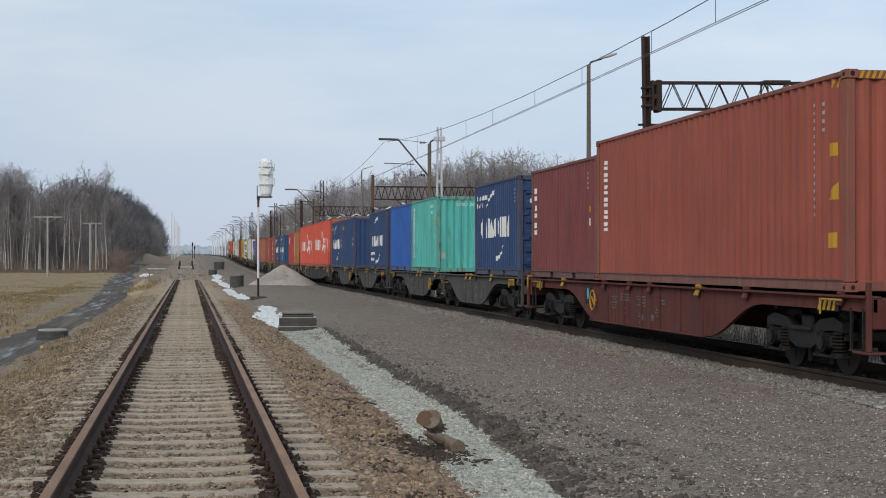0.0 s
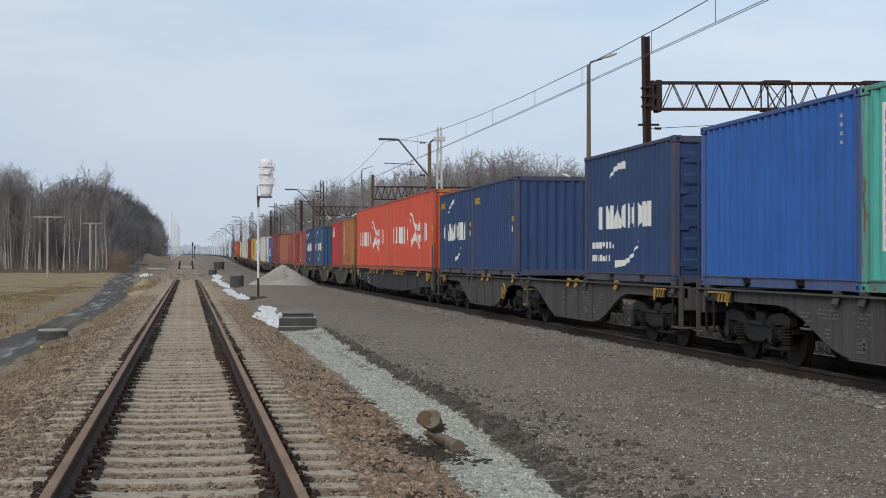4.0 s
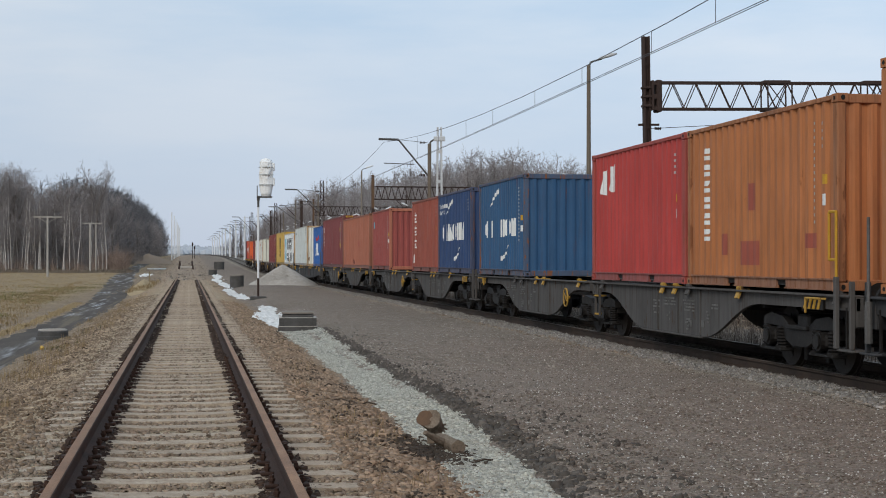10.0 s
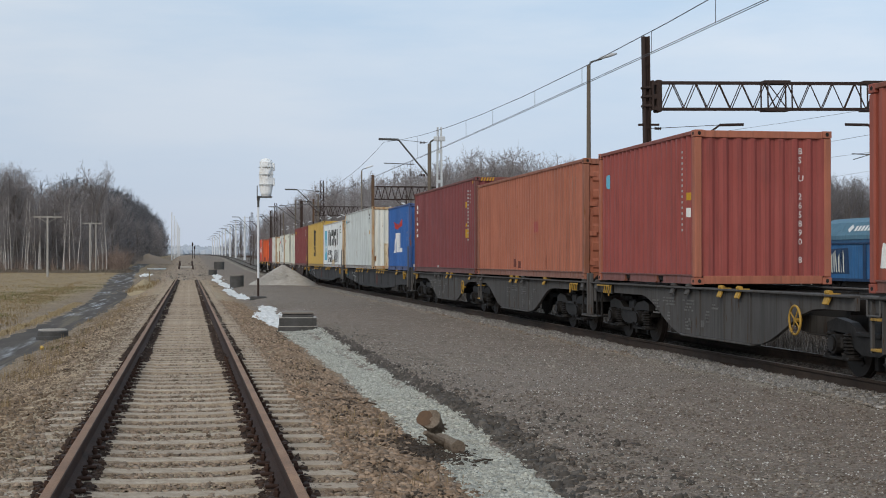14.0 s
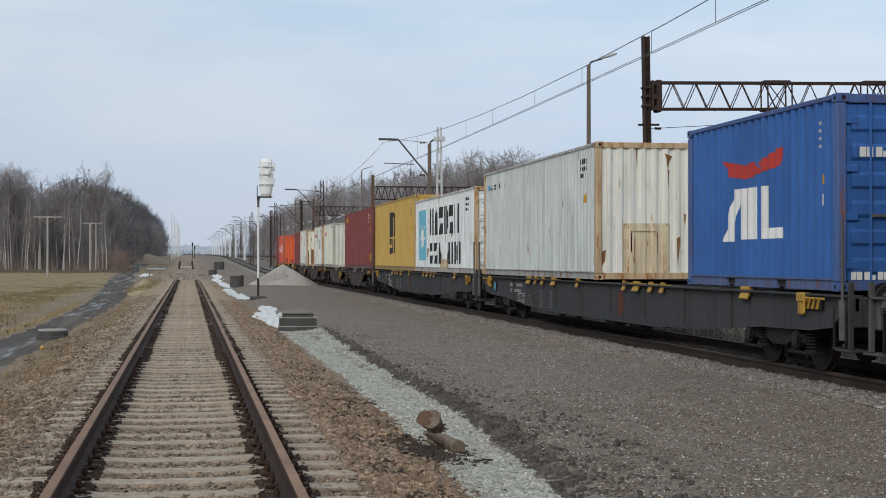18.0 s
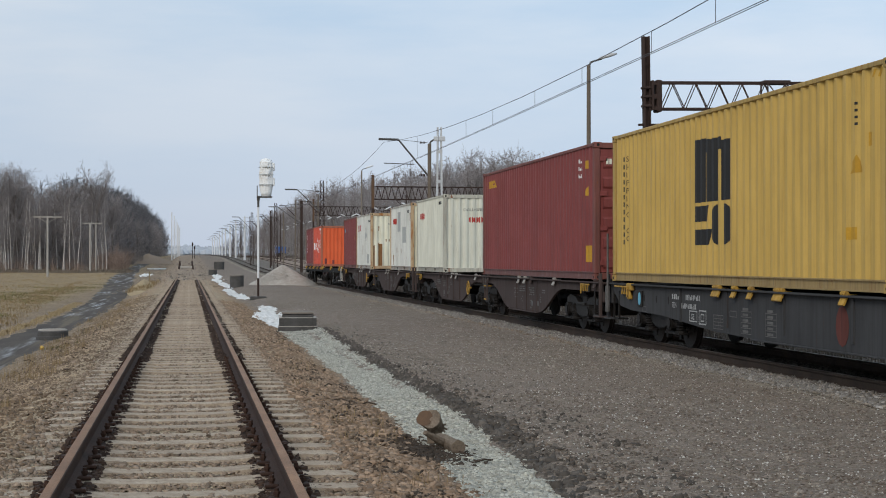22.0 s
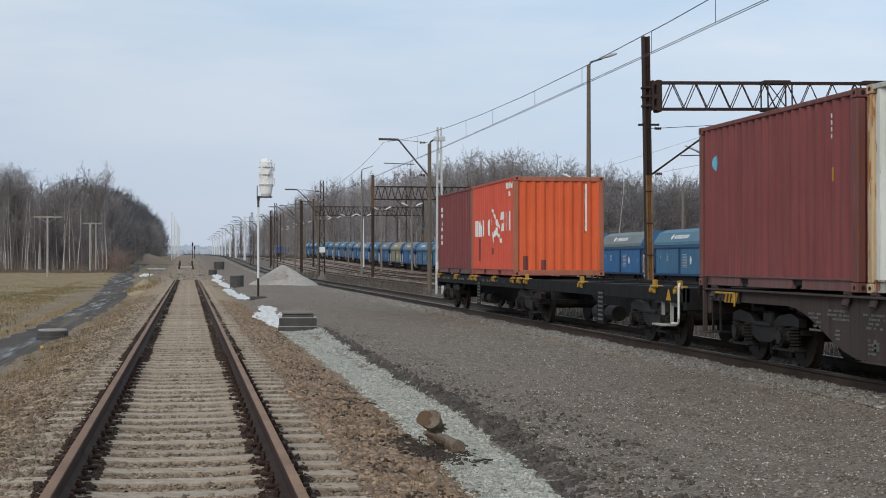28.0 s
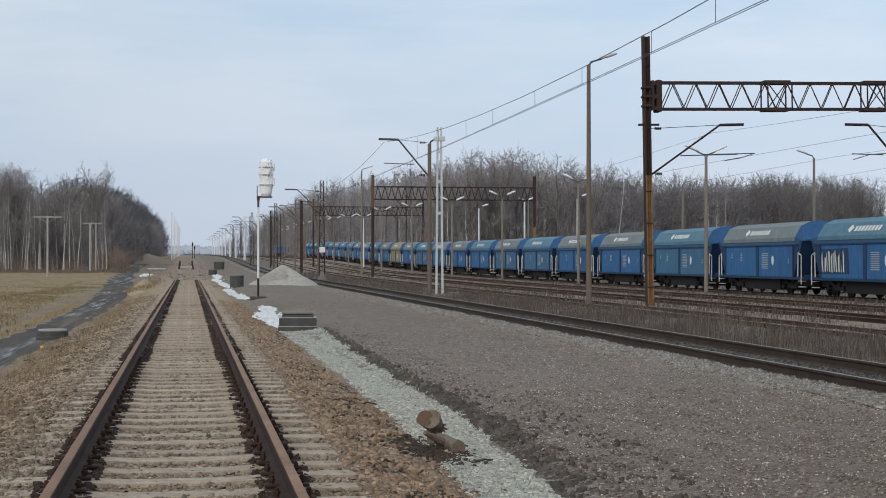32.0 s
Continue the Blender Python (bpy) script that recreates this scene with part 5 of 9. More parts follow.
def girder(parent, y0, y1, b0, b1, m, drop=0.86, thin=0.17, lip=0.07, slope=1.0, marks=True):
    """A pair of fish-bellied side girders between two bogies with their top flange and ribs."""
    for s in (-1, 1):
        c0, c1 = b0 + 1.2, b1 - 1.2
        run, top = 2.5 * slope, -lip - thin
        arch = [((1 - math.cos(k / 8 * math.pi)) / 2, k / 8) for k in range(9)]
        prof = [(y0, -lip), (y1, -lip), (y1, top)] + [(c1 - run * t, top + (-drop - top) * q) for q, t in arch]
        prof += [(c0 + run * t, top + (-drop - top) * q) for q, t in arch[::-1]] + [(y0, top)]
        part("side_girder", fix(Geo().prism(prof, "x", s * 1.16 - 0.03, s * 1.16 + 0.03).mesh("side_girder", M[m])), None, parent)
        part("top_flange", Geo().box(s * 1.17 - 0.1, s * 1.17 + 0.1, y0, y1, -lip, -lip + 0.03, 0.006), M[m], parent)
        fl = Geo().box(s * 1.16 - 0.09, s * 1.16 + 0.09, c0 + run, c1 - run, -drop - 0.02, -drop, 0.004)
        part("bottom_flange", fl, M[m], parent)
        for y in np.arange(c0 + run + 0.1, c1 - run, 1.15):
            part("rib", Geo().box(min(s * 1.19, s * 1.215), max(s * 1.19, s * 1.215), y - 0.02, y + 0.02, -drop + 0.02, -lip - 0.01), M[m], parent)
    g = Geo()
    for y in np.arange(y0 + 0.4, y1 - 0.2, 1.5):
        g.box(-1.1, 1.1, y - 0.06, y + 0.06, -0.3, -0.1)
    g.box(-0.28, 0.28, y0, y1, -0.42, -0.1)
    part("underframe", g, M["underside"], parent)
    if marks:
        rng = random.Random(int(y0 * 100))
        g = Geo()
        yy = (y0 + y1) / 2
        for dy, z, n, w in ((2.0, -0.3, 5, 0.2), (1.25, -0.24, 3, 0.34), (1.3, -0.5, 3, 0.1), (0.2, -0.26, 4, 0.3), (0.25, -0.58, 4, 0.12), (-0.75, -0.42, 4, 0.1), (-1.1, -0.3, 2, 0.16)):
            for i in range(n):
                y2 = yy + dy - w
                while y2 < yy + dy + w - 0.05:
                    d = rng.uniform(0.025, 0.09)
                    if rng.random() < 0.8:
                        g.box(-1.199, -1.192, y2, y2 + d, z - i * 0.055 - 0.03, z - i * 0.055)
                    y2 += d + 0.018
        for dy, z in ((0.05, -0.72), (-0.6, -0.7)):
            g.box(-1.199, -1.192, yy + dy, yy + dy + 0.16, z, z + 0.11)
        tagged(part("stencilled_data", g, M["stencil"], parent, "worn pale stencilled data lines"), kind="stuff")


def end_gear(parent, y, s, m, steps=True):
    """Buffers, head stock, step and rail at an end; s is -1 at the leading end."""
    part("headstock", Geo().box(-1.2, 1.2, min(y, y - s * 0.16), max(y, y - s * 0.16), -0.46, -0.06, 0.02), M[m], parent)
    for x in (-0.875, 0.875):
        b = part("buffer", Geo().tube((x, y, -0.11), (x, y + s * 0.36, -0.11), 0.085, n=12), M["bogie"], parent)
        part("buffer_head", Geo().tube((x, y + s * 0.36, -0.11), (x, y + s * 0.4, -0.11), 0.24, 0.225, 18), M["bogie"], b)
    part("coupling", Geo().box(-0.08, 0.08, min(y, y + s * 0.45), max(y, y + s * 0.45), -0.2, -0.08, 0.02), M["bogie"], parent)
    part("air_hose", Geo().path([(-0.35, y, -0.2), (-0.35, y + s * 0.15, -0.4), (-0.33, y + s * 0.3, -0.5), (-0.3, y + s * 0.42, -0.42)], 0.022), M["underside"], parent)
    if not steps:
        return
    part("corner_post", Geo().box(-1.27, -1.2, y - s * 0.02 - 0.03, y - s * 0.02 + 0.03, -0.74, 0.14, 0.01), M[m], parent)
    part("shunter_step", Geo().box(-1.3, -1.02, min(y + s * 0.1, y - s * 0.38), max(y + s * 0.1, y - s * 0.38), -0.77, -0.74, 0.008), M[m], parent)
    yy = y - s * 0.45
    part("foot_step", Geo().box(-1.22, -1.0, yy - 0.2, yy + 0.2, -0.76, -0.73, 0.006).box(-1.2, -1.17, yy - 0.2, yy - 0.16, -0.75, -0.2).box(-1.2, -1.17, yy + 0.16, yy + 0.2, -0.75, -0.2), M["bogie"], parent)
    part("shunter_rail", Geo().path([(-1.3, yy - 0.1 - s * 1.0, -0.3), (-1.3, yy - 0.1 - s * 1.0, -0.1), (-1.3, yy - s * 0.25, -0.1)], 0.016), M["yellow_steel"], parent)
    y3 = yy - s * 0.8
    part("stripe_plate", Geo().box(-1.232, -1.2, y3 - 0.32, y3 + 0.32, -0.26, -0.08, 0.004), M["bogie"], parent)
    g = Geo()
    for i in range(4):
        g.prism([(y3 - 0.2 + i * 0.15, -0.25), (y3 - 0.12 + i * 0.15, -0.25), (y3 - 0.2 + i * 0.15, -0.09), (y3 - 0.28 + i * 0.15, -0.09)], "x", -1.238, -1.231)
    part("hazard_stripes", g, M["yellow_mark"], parent)


def hand_wheel(parent, y, z=-0.42):
    g = Geo().ring((-1.28, y, z), "x", 0.2, 0.017, 24, 6)
    for k in range(2):
        a = 0.6 + k * math.pi / 2
        g.tube((-1.28, y - 0.18 * math.cos(a), z - 0.18 * math.sin(a)), (-1.28, y + 0.18 * math.cos(a), z + 0.18 * math.sin(a)), 0.01, n=5)
    g.tube((-1.29, y, z), (-1.18, y, z), 0.03, n=8)
    part("brake_hand_wheel", g, M["yellow_steel"], parent, "yellow brake hand wheel")


def middle_step(parent, y, m):
    g = Geo()
    for z in (-0.34, -0.72):
        g.box(-1.25, -1.05, y + 0.02, y + 0.3, z, z + 0.035, 0.006)
    part("access_step", g, M["yellow_steel"], parent)
    part("step_hanger", Geo().box(-1.23, -1.19, y + 0.3, y + 0.34, -0.74, -0.1).box(-1.23, -1.19, y - 0.02, y + 0.02, -0.74, -0.1), M[m], parent)
    part("grab_rail", Geo().path([(-1.24, y + 0.05, -0.04), (-1.24, y + 0.05, -0.28), (-1.24, y + 0.4, -0.28), (-1.24, y + 0.4, -0.04), (-1.24, y + 0.05, -0.04)], 0.014), M["dull_galv"], parent)


def wagon_root(label, u0):
    return thing("container_wagon", label, "flat wagon", "wagons of the container train"), u0 * 0.9816 - LAG


def articulated(u0, m, label):
    """An 80-foot articulated wagon: two fish-bellied halves on three bogies."""
    root, y = wagon_root(label, u0)
    root["_mat"] = m
    L = 26.0
    b = (2.3, 13.0, L - 2.3)
    for k in b:
        bogie(root, k)
    girder(root, 0.15, 12.85, b[0], b[1], m)
    girder(root, 13.15, L - 0.15, b[1], b[2], m)
    part("joint_beam", Geo().box(-0.9, 0.9, 12.6, 13.4, -0.4, -0.12, 0.03), M[m], root)
    end_gear(root, 0.15, -1, m)
    end_gear(root, L - 0.15, 1, m)
    middle_step(root, 12.3, m)
    hand_wheel(root, 14.9)
    for y2, yel in ((0.6, 0), (4.2, 1), (6.6, 0), (7.3, 1), (8.0, 1), (12.0, 0), (13.9, 1), (17.2, 1), (18.0, 1), (19.6, 0), (20.4, 0), (25.4, 0)):
        flap(root, y2, bool(yel))
    MOVERS.append((root, y, DECK))
    return root


def long_wagon(u0, label, blot=None):
    """An 80-foot slate-grey wagon with deep straight girders on two bogies."""
    root, y = wagon_root(label, u0)
    m = root["_mat"] = "w_slate"
    L = 25.3
    for k in (3.0, L - 3.0):
        bogie(root, k)
    half = [(0.15, -0.24), (0.55, -0.28), (0.85, -0.48), (1.6, -0.55), (3.4, -0.58), (6.2, -0.74), (8.0, -0.78)]
    prof = [(0.15, -0.07), (L - 0.15, -0.07)] + [(L - a, z) for a, z in half] + half[::-1]
    for s in (-1, 1):
        part("side_girder", fix(Geo().prism(prof, "x", s * 1.16 - 0.03, s * 1.16 + 0.03).mesh("side_girder", M[m])), None, root)
        part("top_flange", Geo().box(s * 1.17 - 0.1, s * 1.17 + 0.1, 0.15, L - 0.15, -0.07, -0.04, 0.006), M[m], root)
        part("bottom_flange", Geo().box(s * 1.16 - 0.09, s * 1.16 + 0.09, 8.0, L - 8.0, -0.8, -0.78, 0.004), M[m], root)
        for y2 in np.arange(4.6, L - 4.0, 2.3):
            part("rib", Geo().box(min(s * 1.19, s * 1.215), max(s * 1.19, s * 1.215), y2 - 0.03, y2 + 0.03, -0.66, -0.08), M[m], root)
    g = Geo().box(-0.28, 0.28, 0.2, L - 0.2, -0.5, -0.1)
    for y2 in np.arange(0.6, L, 1.5):
        g.box(-1.1, 1.1, y2 - 0.06, y2 + 0.06, -0.3, -0.1)
    part("underframe", g, M["underside"], root)
    face = lambda u, z: (-1.1945, L - u, z)
    def lay(name, polys, mm="wagon_text"):
        g = Geo()
        for q in polys:
            g.add([face(u, z) for u, z in q], [tuple(range(len(q)))])
        tagged(part(name, g, M[mm], root), kind="stuff")
    outline = lambda a, b, c, d, t=0.02: rect(a, b, c, c + t) + rect(a, b, d - t, d) + rect(a, a + t, c + t, d - t) + rect(b - t, b, c + t, d - t)
    lay("number_stencil", bars(4.1, 4.5, -0.27, -0.18, 2, 0.3) + bars(4.85, 5.6, -0.27, -0.18, 5, 0.3) + bars(4.5, 5.4, -0.42, -0.33, 7, 0.28))
    lay("writing", words("TEN", 0.14, 4.1, -0.42))
    lay("writing", words("GE", 0.14, 5.13, -0.59))
    lay("boxed_sign", outline(5.05, 5.45, -0.63, -0.44) + outline(5.54, 5.9, -0.66, -0.42) + outline(5.63, 5.8, -0.61, -0.48))
    lay("load_table", [q for k in range(5) for q in rect(6.25, 6.7, -0.7 + k * 0.055, -0.688 + k * 0.055)] + [q for k in range(5) for q in rect(6.25 + k * 0.11, 6.262 + k * 0.11, -0.688, -0.48)] + [q for a in (7.5, 8.5) for k in range(5) for q in rect(a, a + 0.42, -0.72 + k * 0.085, -0.708 + k * 0.085) + rect(a + 0.06, a + 0.3, -0.7 + k * 0.085, -0.66 + k * 0.085)] + [q for a in (7.5, 8.5) for q in rect(a - 0.01, a, -0.72, -0.36) + rect(a + 0.42, a + 0.43, -0.72, -0.36)], "stencil")
    lay("small_sign", outline(2.35, 2.6, -0.55, -0.45, 0.012) + outline(7.0, 7.3, -0.48, -0.38, 0.012), "stencil")
    # Dark ovals on the girder stand in for shaded slots.
    for u in (2.0, 2.45, 3.2, 3.9):
        part("lashing_slot", Geo().prism([(L - u + 0.03 * math.cos(a), -0.3 + 0.07 * math.sin(a)) for a in [k * math.pi / 5 for k in range(10)]], "x", -1.194, -1.15), M["underside"], root)
    end_gear(root, 0.15, -1, m)
    end_gear(root, L - 0.15, 1, m)
    for i, y2 in enumerate((3.9, 8.0, 8.7, 9.6, 10.4, 14.0, 16.2, 17.3, 18.0, 18.8)):
        flap(root, y2, True, 0.34 if i % 3 == 0 else 0.17)
    for k in (10.6, 12.4):
        part("brake_cylinder", Geo().tube((-0.7, k, -0.8), (-0.7, k + 0.8, -0.8), 0.17, n=12), M["bogie"], root)
    part("tag_holder", Geo().box(-1.225, -1.19, L - 2.4, L - 2.12, -0.46, -0.16, 0.01), M["bogie"], root)
    part("blue_tag", Geo().prism([(L - 2.26 + 0.08 * math.cos(a), -0.31 + 0.12 * math.sin(a)) for a in [k * math.pi / 6 for k in range(12)]], "x", -1.231, -1.224), M["sky_mark"], root)
    for yy in (1.7, L - 1.7):
        part("corner_spigot", Geo().box(-1.28, -1.19, yy - 0.16, yy + 0.16, -0.17, -0.03, 0.02).box(-1.27, -1.19, yy - 0.02, yy + 0.12, -0.34, -0.1, 0.02), M["yellow_steel"], root)
    if blot:
        part("red_blot", Geo().prism([(L - blot + 0.2 * math.cos(a), -0.45 + 0.27 * math.sin(a)) for a in [k * math.pi / 6 for k in range(12)]], "x", -1.194, -1.19), M["w_red"], root)
    for yy in (0.3, L - 0.3):
        part("tall_hand_rail", Geo().tube((-1.29, yy, -0.3), (-1.29, yy, 0.95), 0.022, n=8), M["dull_galv"], root)
        part("rail_socket", Geo().tube((-1.29, yy, -0.62), (-1.29, yy, -0.1), 0.05, n=8), M["dull_galv"], root)
    MOVERS.append((root, y, DECK))
    return root


def sixty(u0, m, label):
    """A 60-foot fish-bellied wagon on two bogies."""
    root, y = wagon_root(label, u0)
    root["_mat"] = m
    L = 19.5
    for k in (2.65, L - 2.65):
        bogie(root, k)
    girder(root, 0.15, L - 0.15, 2.65, L - 2.65, m, drop=0.84)
    end_gear(root, 0.15, -1, m)
    end_gear(root, L - 0.15, 1, m)
    hand_wheel(root, L - 6.4)
    part("hand_loop", Geo().path([(-1.28, L - 0.3, -0.34), (-1.28, L - 0.3, 0.02), (-1.28, L - 0.75, 0.02)], 0.016), M["yellow_steel"], root)
    for y2, yel in ((1.0, 0), (4.4, 0), (6.6, 1), (9.3, 0), (10.6, 0), (12.4, 0), (15.8, 1)):
        flap(root, y2, bool(yel))
    part("tag_holder", Geo().box(-1.215, -1.19, L - 6.05, L - 5.55, -0.5, -0.14, 0.01), M["bogie"], root)
    part("blue_tag", Geo().prism([(L - 5.8 + 0.07 * math.cos(a), -0.3 + 0.12 * math.sin(a)) for a in [k * math.pi / 6 for k in range(12)]], "x", -1.222, -1.214), M["sky_mark"], root)
    MOVERS.append((root, y, DECK))
    return root


def black_wagon(u0, label):
    """A new black 80-foot wagon with a half-empty skeletal deck on three bogies."""
    root, y = wagon_root(label, u0)
    m = root["_mat"] = "w_black"
    L = 26.65
    b = (2.6, 12.9, 24.25)
    for k in b:
        bogie(root, k)
    for a, c in ((0.2, 12.75), (13.05, L - 0.2)):
        for s in (-1, 1):
            part("side_girder", Geo().box(s * 1.16 - 0.04, s * 1.16 + 0.04, a, c, -0.32, -0.06, 0.01), M[m], root)
        part("centre_girder", fix(Geo().prism([(a, -0.1), (c, -0.1), (c, -0.3), (c - 3.2, -0.3), (c - 4.6, -0.78), (a + 4.6, -0.78), (a + 3.2, -0.3), (a, -0.3)], "x", -0.4, 0.4).mesh("centre_girder", M[m])), None, root)
        for yy in np.arange(a + 1.0, c, 2.4):
            part("cross_member", Geo().box(-1.15, 1.15, yy - 0.08, yy + 0.08, -0.28, -0.08), M[m], root)
        part("data_panel", Geo().box(-1.212, -1.2, (a + c) / 2 - 1.1, (a + c) / 2 - 0.6, -0.9, -0.2), M[m], root)
        g = Geo()
        for i in range(7):
            g.box(-1.218, -1.2, (a + c) / 2 - 1.05, (a + c) / 2 - 0.7, -0.28 - i * 0.09, -0.24 - i * 0.09)
        tagged(part("stencilled_data", g, M["stencil"], root), kind="stuff")
        for yy in (a + 5.6, a + 6.6):
            part("brake_cylinder", Geo().tube((-0.75, yy, -0.7), (-0.75, yy + 0.6, -0.7), 0.16, n=12), M["bogie"], root)
    end_gear(root, 0.2, -1, m, False)
    end_gear(root, L - 0.2, 1, m, False)
    part("white_hand_rail", Geo().path([(-1.27, 0.32, 0.02), (-1.29, 0.3, -0.06), (-1.29, 0.3, -0.58), (-1.27, 0.4, -0.68), (-1.2, 0.95, -0.7)], 0.02), M["white_mark"], root, "white tubular hand rail")
    part("white_step", Geo().box(-1.32, -1.05, 1.1, 1.75, -0.76, -0.72, 0.01).box(-1.15, -1.1, 1.15, 1.2, -0.74, -0.3).box(-1.15, -1.1, 1.65, 1.7, -0.74, -0.3), M["flap_grey"], root, "pale steel foot step")
    rng, g = random.Random(5), Geo()
    for y2 in np.arange(15.0, 25.6, 0.05):
        if noise.noise((y2 * 1.3, 0, 4)) > -0.05 and rng.random() < 0.75:
            g.box(-1.206, -1.199, y2, y2 + 0.03, -0.2, -0.2 + rng.choice((0.05, 0.07)))
    tagged(part("white_lettering_bars", g, M["stencil"], root), kind="stuff")
    for yy in (0.5, 1.9, 7.1, 12.5, 13.3, 14.1, 16.6, 19.3, 20.0, 22.6, 25.9):
        g = Geo().box(-1.27, -1.1, yy - 0.16, yy + 0.12, -0.09, -0.04, 0.015).box(-1.25, -1.16, yy - 0.04, yy + 0.04, -0.19, -0.02 if yy > 13 else 0.06, 0.015).tube((-1.28, yy + 0.12, -0.13), (-1.18, yy + 0.12, -0.13), 0.045, n=8)
        part("yellow_twistlock", g, M["yellow_steel"], root)
    part("tail_board", Geo().box(-1.2, -0.97, L + 0.0, L + 0.03, 0.05, 0.36, 0.02), M["white_mark"], root, "white rear end board")
    part("warning_triangle", Geo().prism([(1.0, -0.3), (1.25, -0.3), (1.12, -0.1)], "x", -1.215, -1.2), M["yellow_mark"], root)
    MOVERS.append((root, y, DECK))
    return root


def build_wagons():
    sixty(19.35, "w_red", "maroon flat wagon with fish-bellied sides")
    dark = "dark grey articulated container wagon with fish-bellied sides"
    articulated(39.6, "w_grey", dark)
    articulated(66.65, "w_grey", dark)
    long_wagon(93.65, "slate-grey long flat wagon with yellow spigots")
    w5 = articulated(119.55, "w_grey", dark)
    part("hand_loop", Geo().path([(-1.3, 0.5, 0.18), (-1.3, 0.5, 1.05), (-1.3, 0.72, 1.05), (-1.3, 0.72, 0.42), (-1.3, 0.5, 0.42)], 0.02), M["yellow_mark"], w5, "yellow tubular hand loop")
    part("loop_post", Geo().box(-1.33, -1.27, 0.46, 0.54, -0.74, 0.2, 0.01), M["w_grey"], w5)
    articulated(146.2, "w_grey", dark)
    articulated(172.6, "w_grey", dark)
    long_wagon(199.35, "slate-grey long flat wagon with yellow spigots", 14.5)
    long_wagon(225.35, "slate-grey long flat wagon with yellow spigots", 11.16)
    articulated(251.4, "w_brown", "brown articulated container wagon with fish-bellied sides")
    articulated(278.25, "w_brown", "brown articulated container wagon with fish-bellied sides")
    black_wagon(305.47, "new black skeletal container wagon, half empty")

# ---- hopper wagons in the siding ----
def hopper():
    root = thing("hopper_wagon", "blue covered coal hopper wagon standing in a siding", "hopper wagon", "blue hopper wagons in the siding")
    W, L = 1.45, 13.0
    z0, z1, z2, z3 = 0.98, 2.62, 2.86, 3.95
    for s in (-1, 1):
        b = part("body_side", Geo().box(*sorted((s * W, s * (W - 0.06))), 1.4, L - 1.4, z0, z1, 0.01), M["hop_body"], root)
        for y, w in ((1.46, 0.06), (L / 2, 0.16), (L - 1.46, 0.06)):
            part("rib", Geo().box(*sorted((s * (W + 0.05), s * W)), y - w, y + w, z0, z1), M["hop_trim"], b)
        part("side_sill", Geo().box(*sorted((s * (W + 0.02), s * (W - 0.2))), 0.2, L - 0.2, z0 - 0.14, z0, 0.01), M["hop_trim"], root)
        part("gutter", Geo().box(*sorted((s * (W + 0.05), s * (W - 0.04))), 0.9, L - 0.9, z1, z1 + 0.09, 0.01), M["hop_trim"], root)
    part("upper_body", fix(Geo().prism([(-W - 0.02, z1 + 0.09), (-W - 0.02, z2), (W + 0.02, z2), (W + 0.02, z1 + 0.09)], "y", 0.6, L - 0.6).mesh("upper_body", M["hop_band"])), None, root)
    half = [(-W - 0.05, z2), (-W - 0.04, z2 + 0.2), (-1.12, z2 + 0.82), (-0.6, z3 - 0.05), (0.0, z3)]
    pr = half + [(-x, z) for x, z in half[-2::-1]]
    n = len(pr)
    rows = ((0.2, 0.0), (1.15, 1.0), (L - 1.15, 1.0), (L - 0.2, 0.0))
    for r in range(3):
        g = Geo()
        for y, k in rows[r:r + 2]:
            g.v += [(x * (0.94 + 0.06 * k), y, z2 + (z - z2) * (0.12 + 0.88 * k)) for x, z in pr]
        g.f = [(i, i + 1, n + i + 1, n + i) for i in range(n - 1)] + ([tuple(range(n))] if r == 0 else [tuple(range(n, 2 * n))] if r == 2 else [])
        # Hips take a darker blue than the roof cover.
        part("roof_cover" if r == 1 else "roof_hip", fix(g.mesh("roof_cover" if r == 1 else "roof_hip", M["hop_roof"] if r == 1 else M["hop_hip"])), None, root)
    for s, y in ((-1, 0.25), (1, L - 0.25)):
        g = Geo()
        g.add([(-W, y, z2), (W, y, z2), (W, y - s * 1.15, z0), (-W, y - s * 1.15, z0)], [(0, 1, 2, 3)])
        g.add([(-W, y, z2), (-W, y - s * 1.15, z2), (-W, y - s * 1.15, z0)], [(0, 1, 2)])
        g.add([(W, y, z2), (W, y - s * 1.15, z2), (W, y - s * 1.15, z0)], [(0, 1, 2)])
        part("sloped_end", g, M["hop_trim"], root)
        part("end_beam", Geo().box(-1.3, 1.3, min(y - s * 0.1, y + s * 0.1), max(y - s * 0.1, y + s * 0.1), z0 - 0.15, z0 + 0.1, 0.02), M["hop_trim"], root)
        part("end_ladder", Geo().path([(-W - 0.02, y - s * 0.1, 0.6), (-W - 0.02, y - s * 0.1, 2.1), (-W - 0.02, y - s * 0.5, 2.25), (-W - 0.02, y - s * 0.55, 1.0)], 0.03), M["galv"], root)
        part("step", Geo().box(-W - 0.02, -W + 0.25, y - s * 0.3 - 0.2, y - s * 0.3 + 0.2, 0.45, 0.49).box(-W - 0.02, -W + 0.25, y - s * 0.3 - 0.2, y - s * 0.3 + 0.2, 0.75, 0.79), M["galv"], root)
        for x in (-0.875, 0.875):
            part("buffer", Geo().tube((x, y, 1.06), (x, y + s * 0.5, 1.06), 0.09, n=8).tube((x, y + s * 0.5, 1.06), (x, y + s * 0.54, 1.06), 0.23, n=12), M["bogie"], root)
    # The lower box is an added dark filler that closes the gap below.
    part("underframe", Geo().box(-0.95, 0.95, 0.5, L - 0.5, 0.5, 0.98).box(-1.2, 1.2, 3.9, L - 3.9, 0.25, 0.98), M["underside"], root)
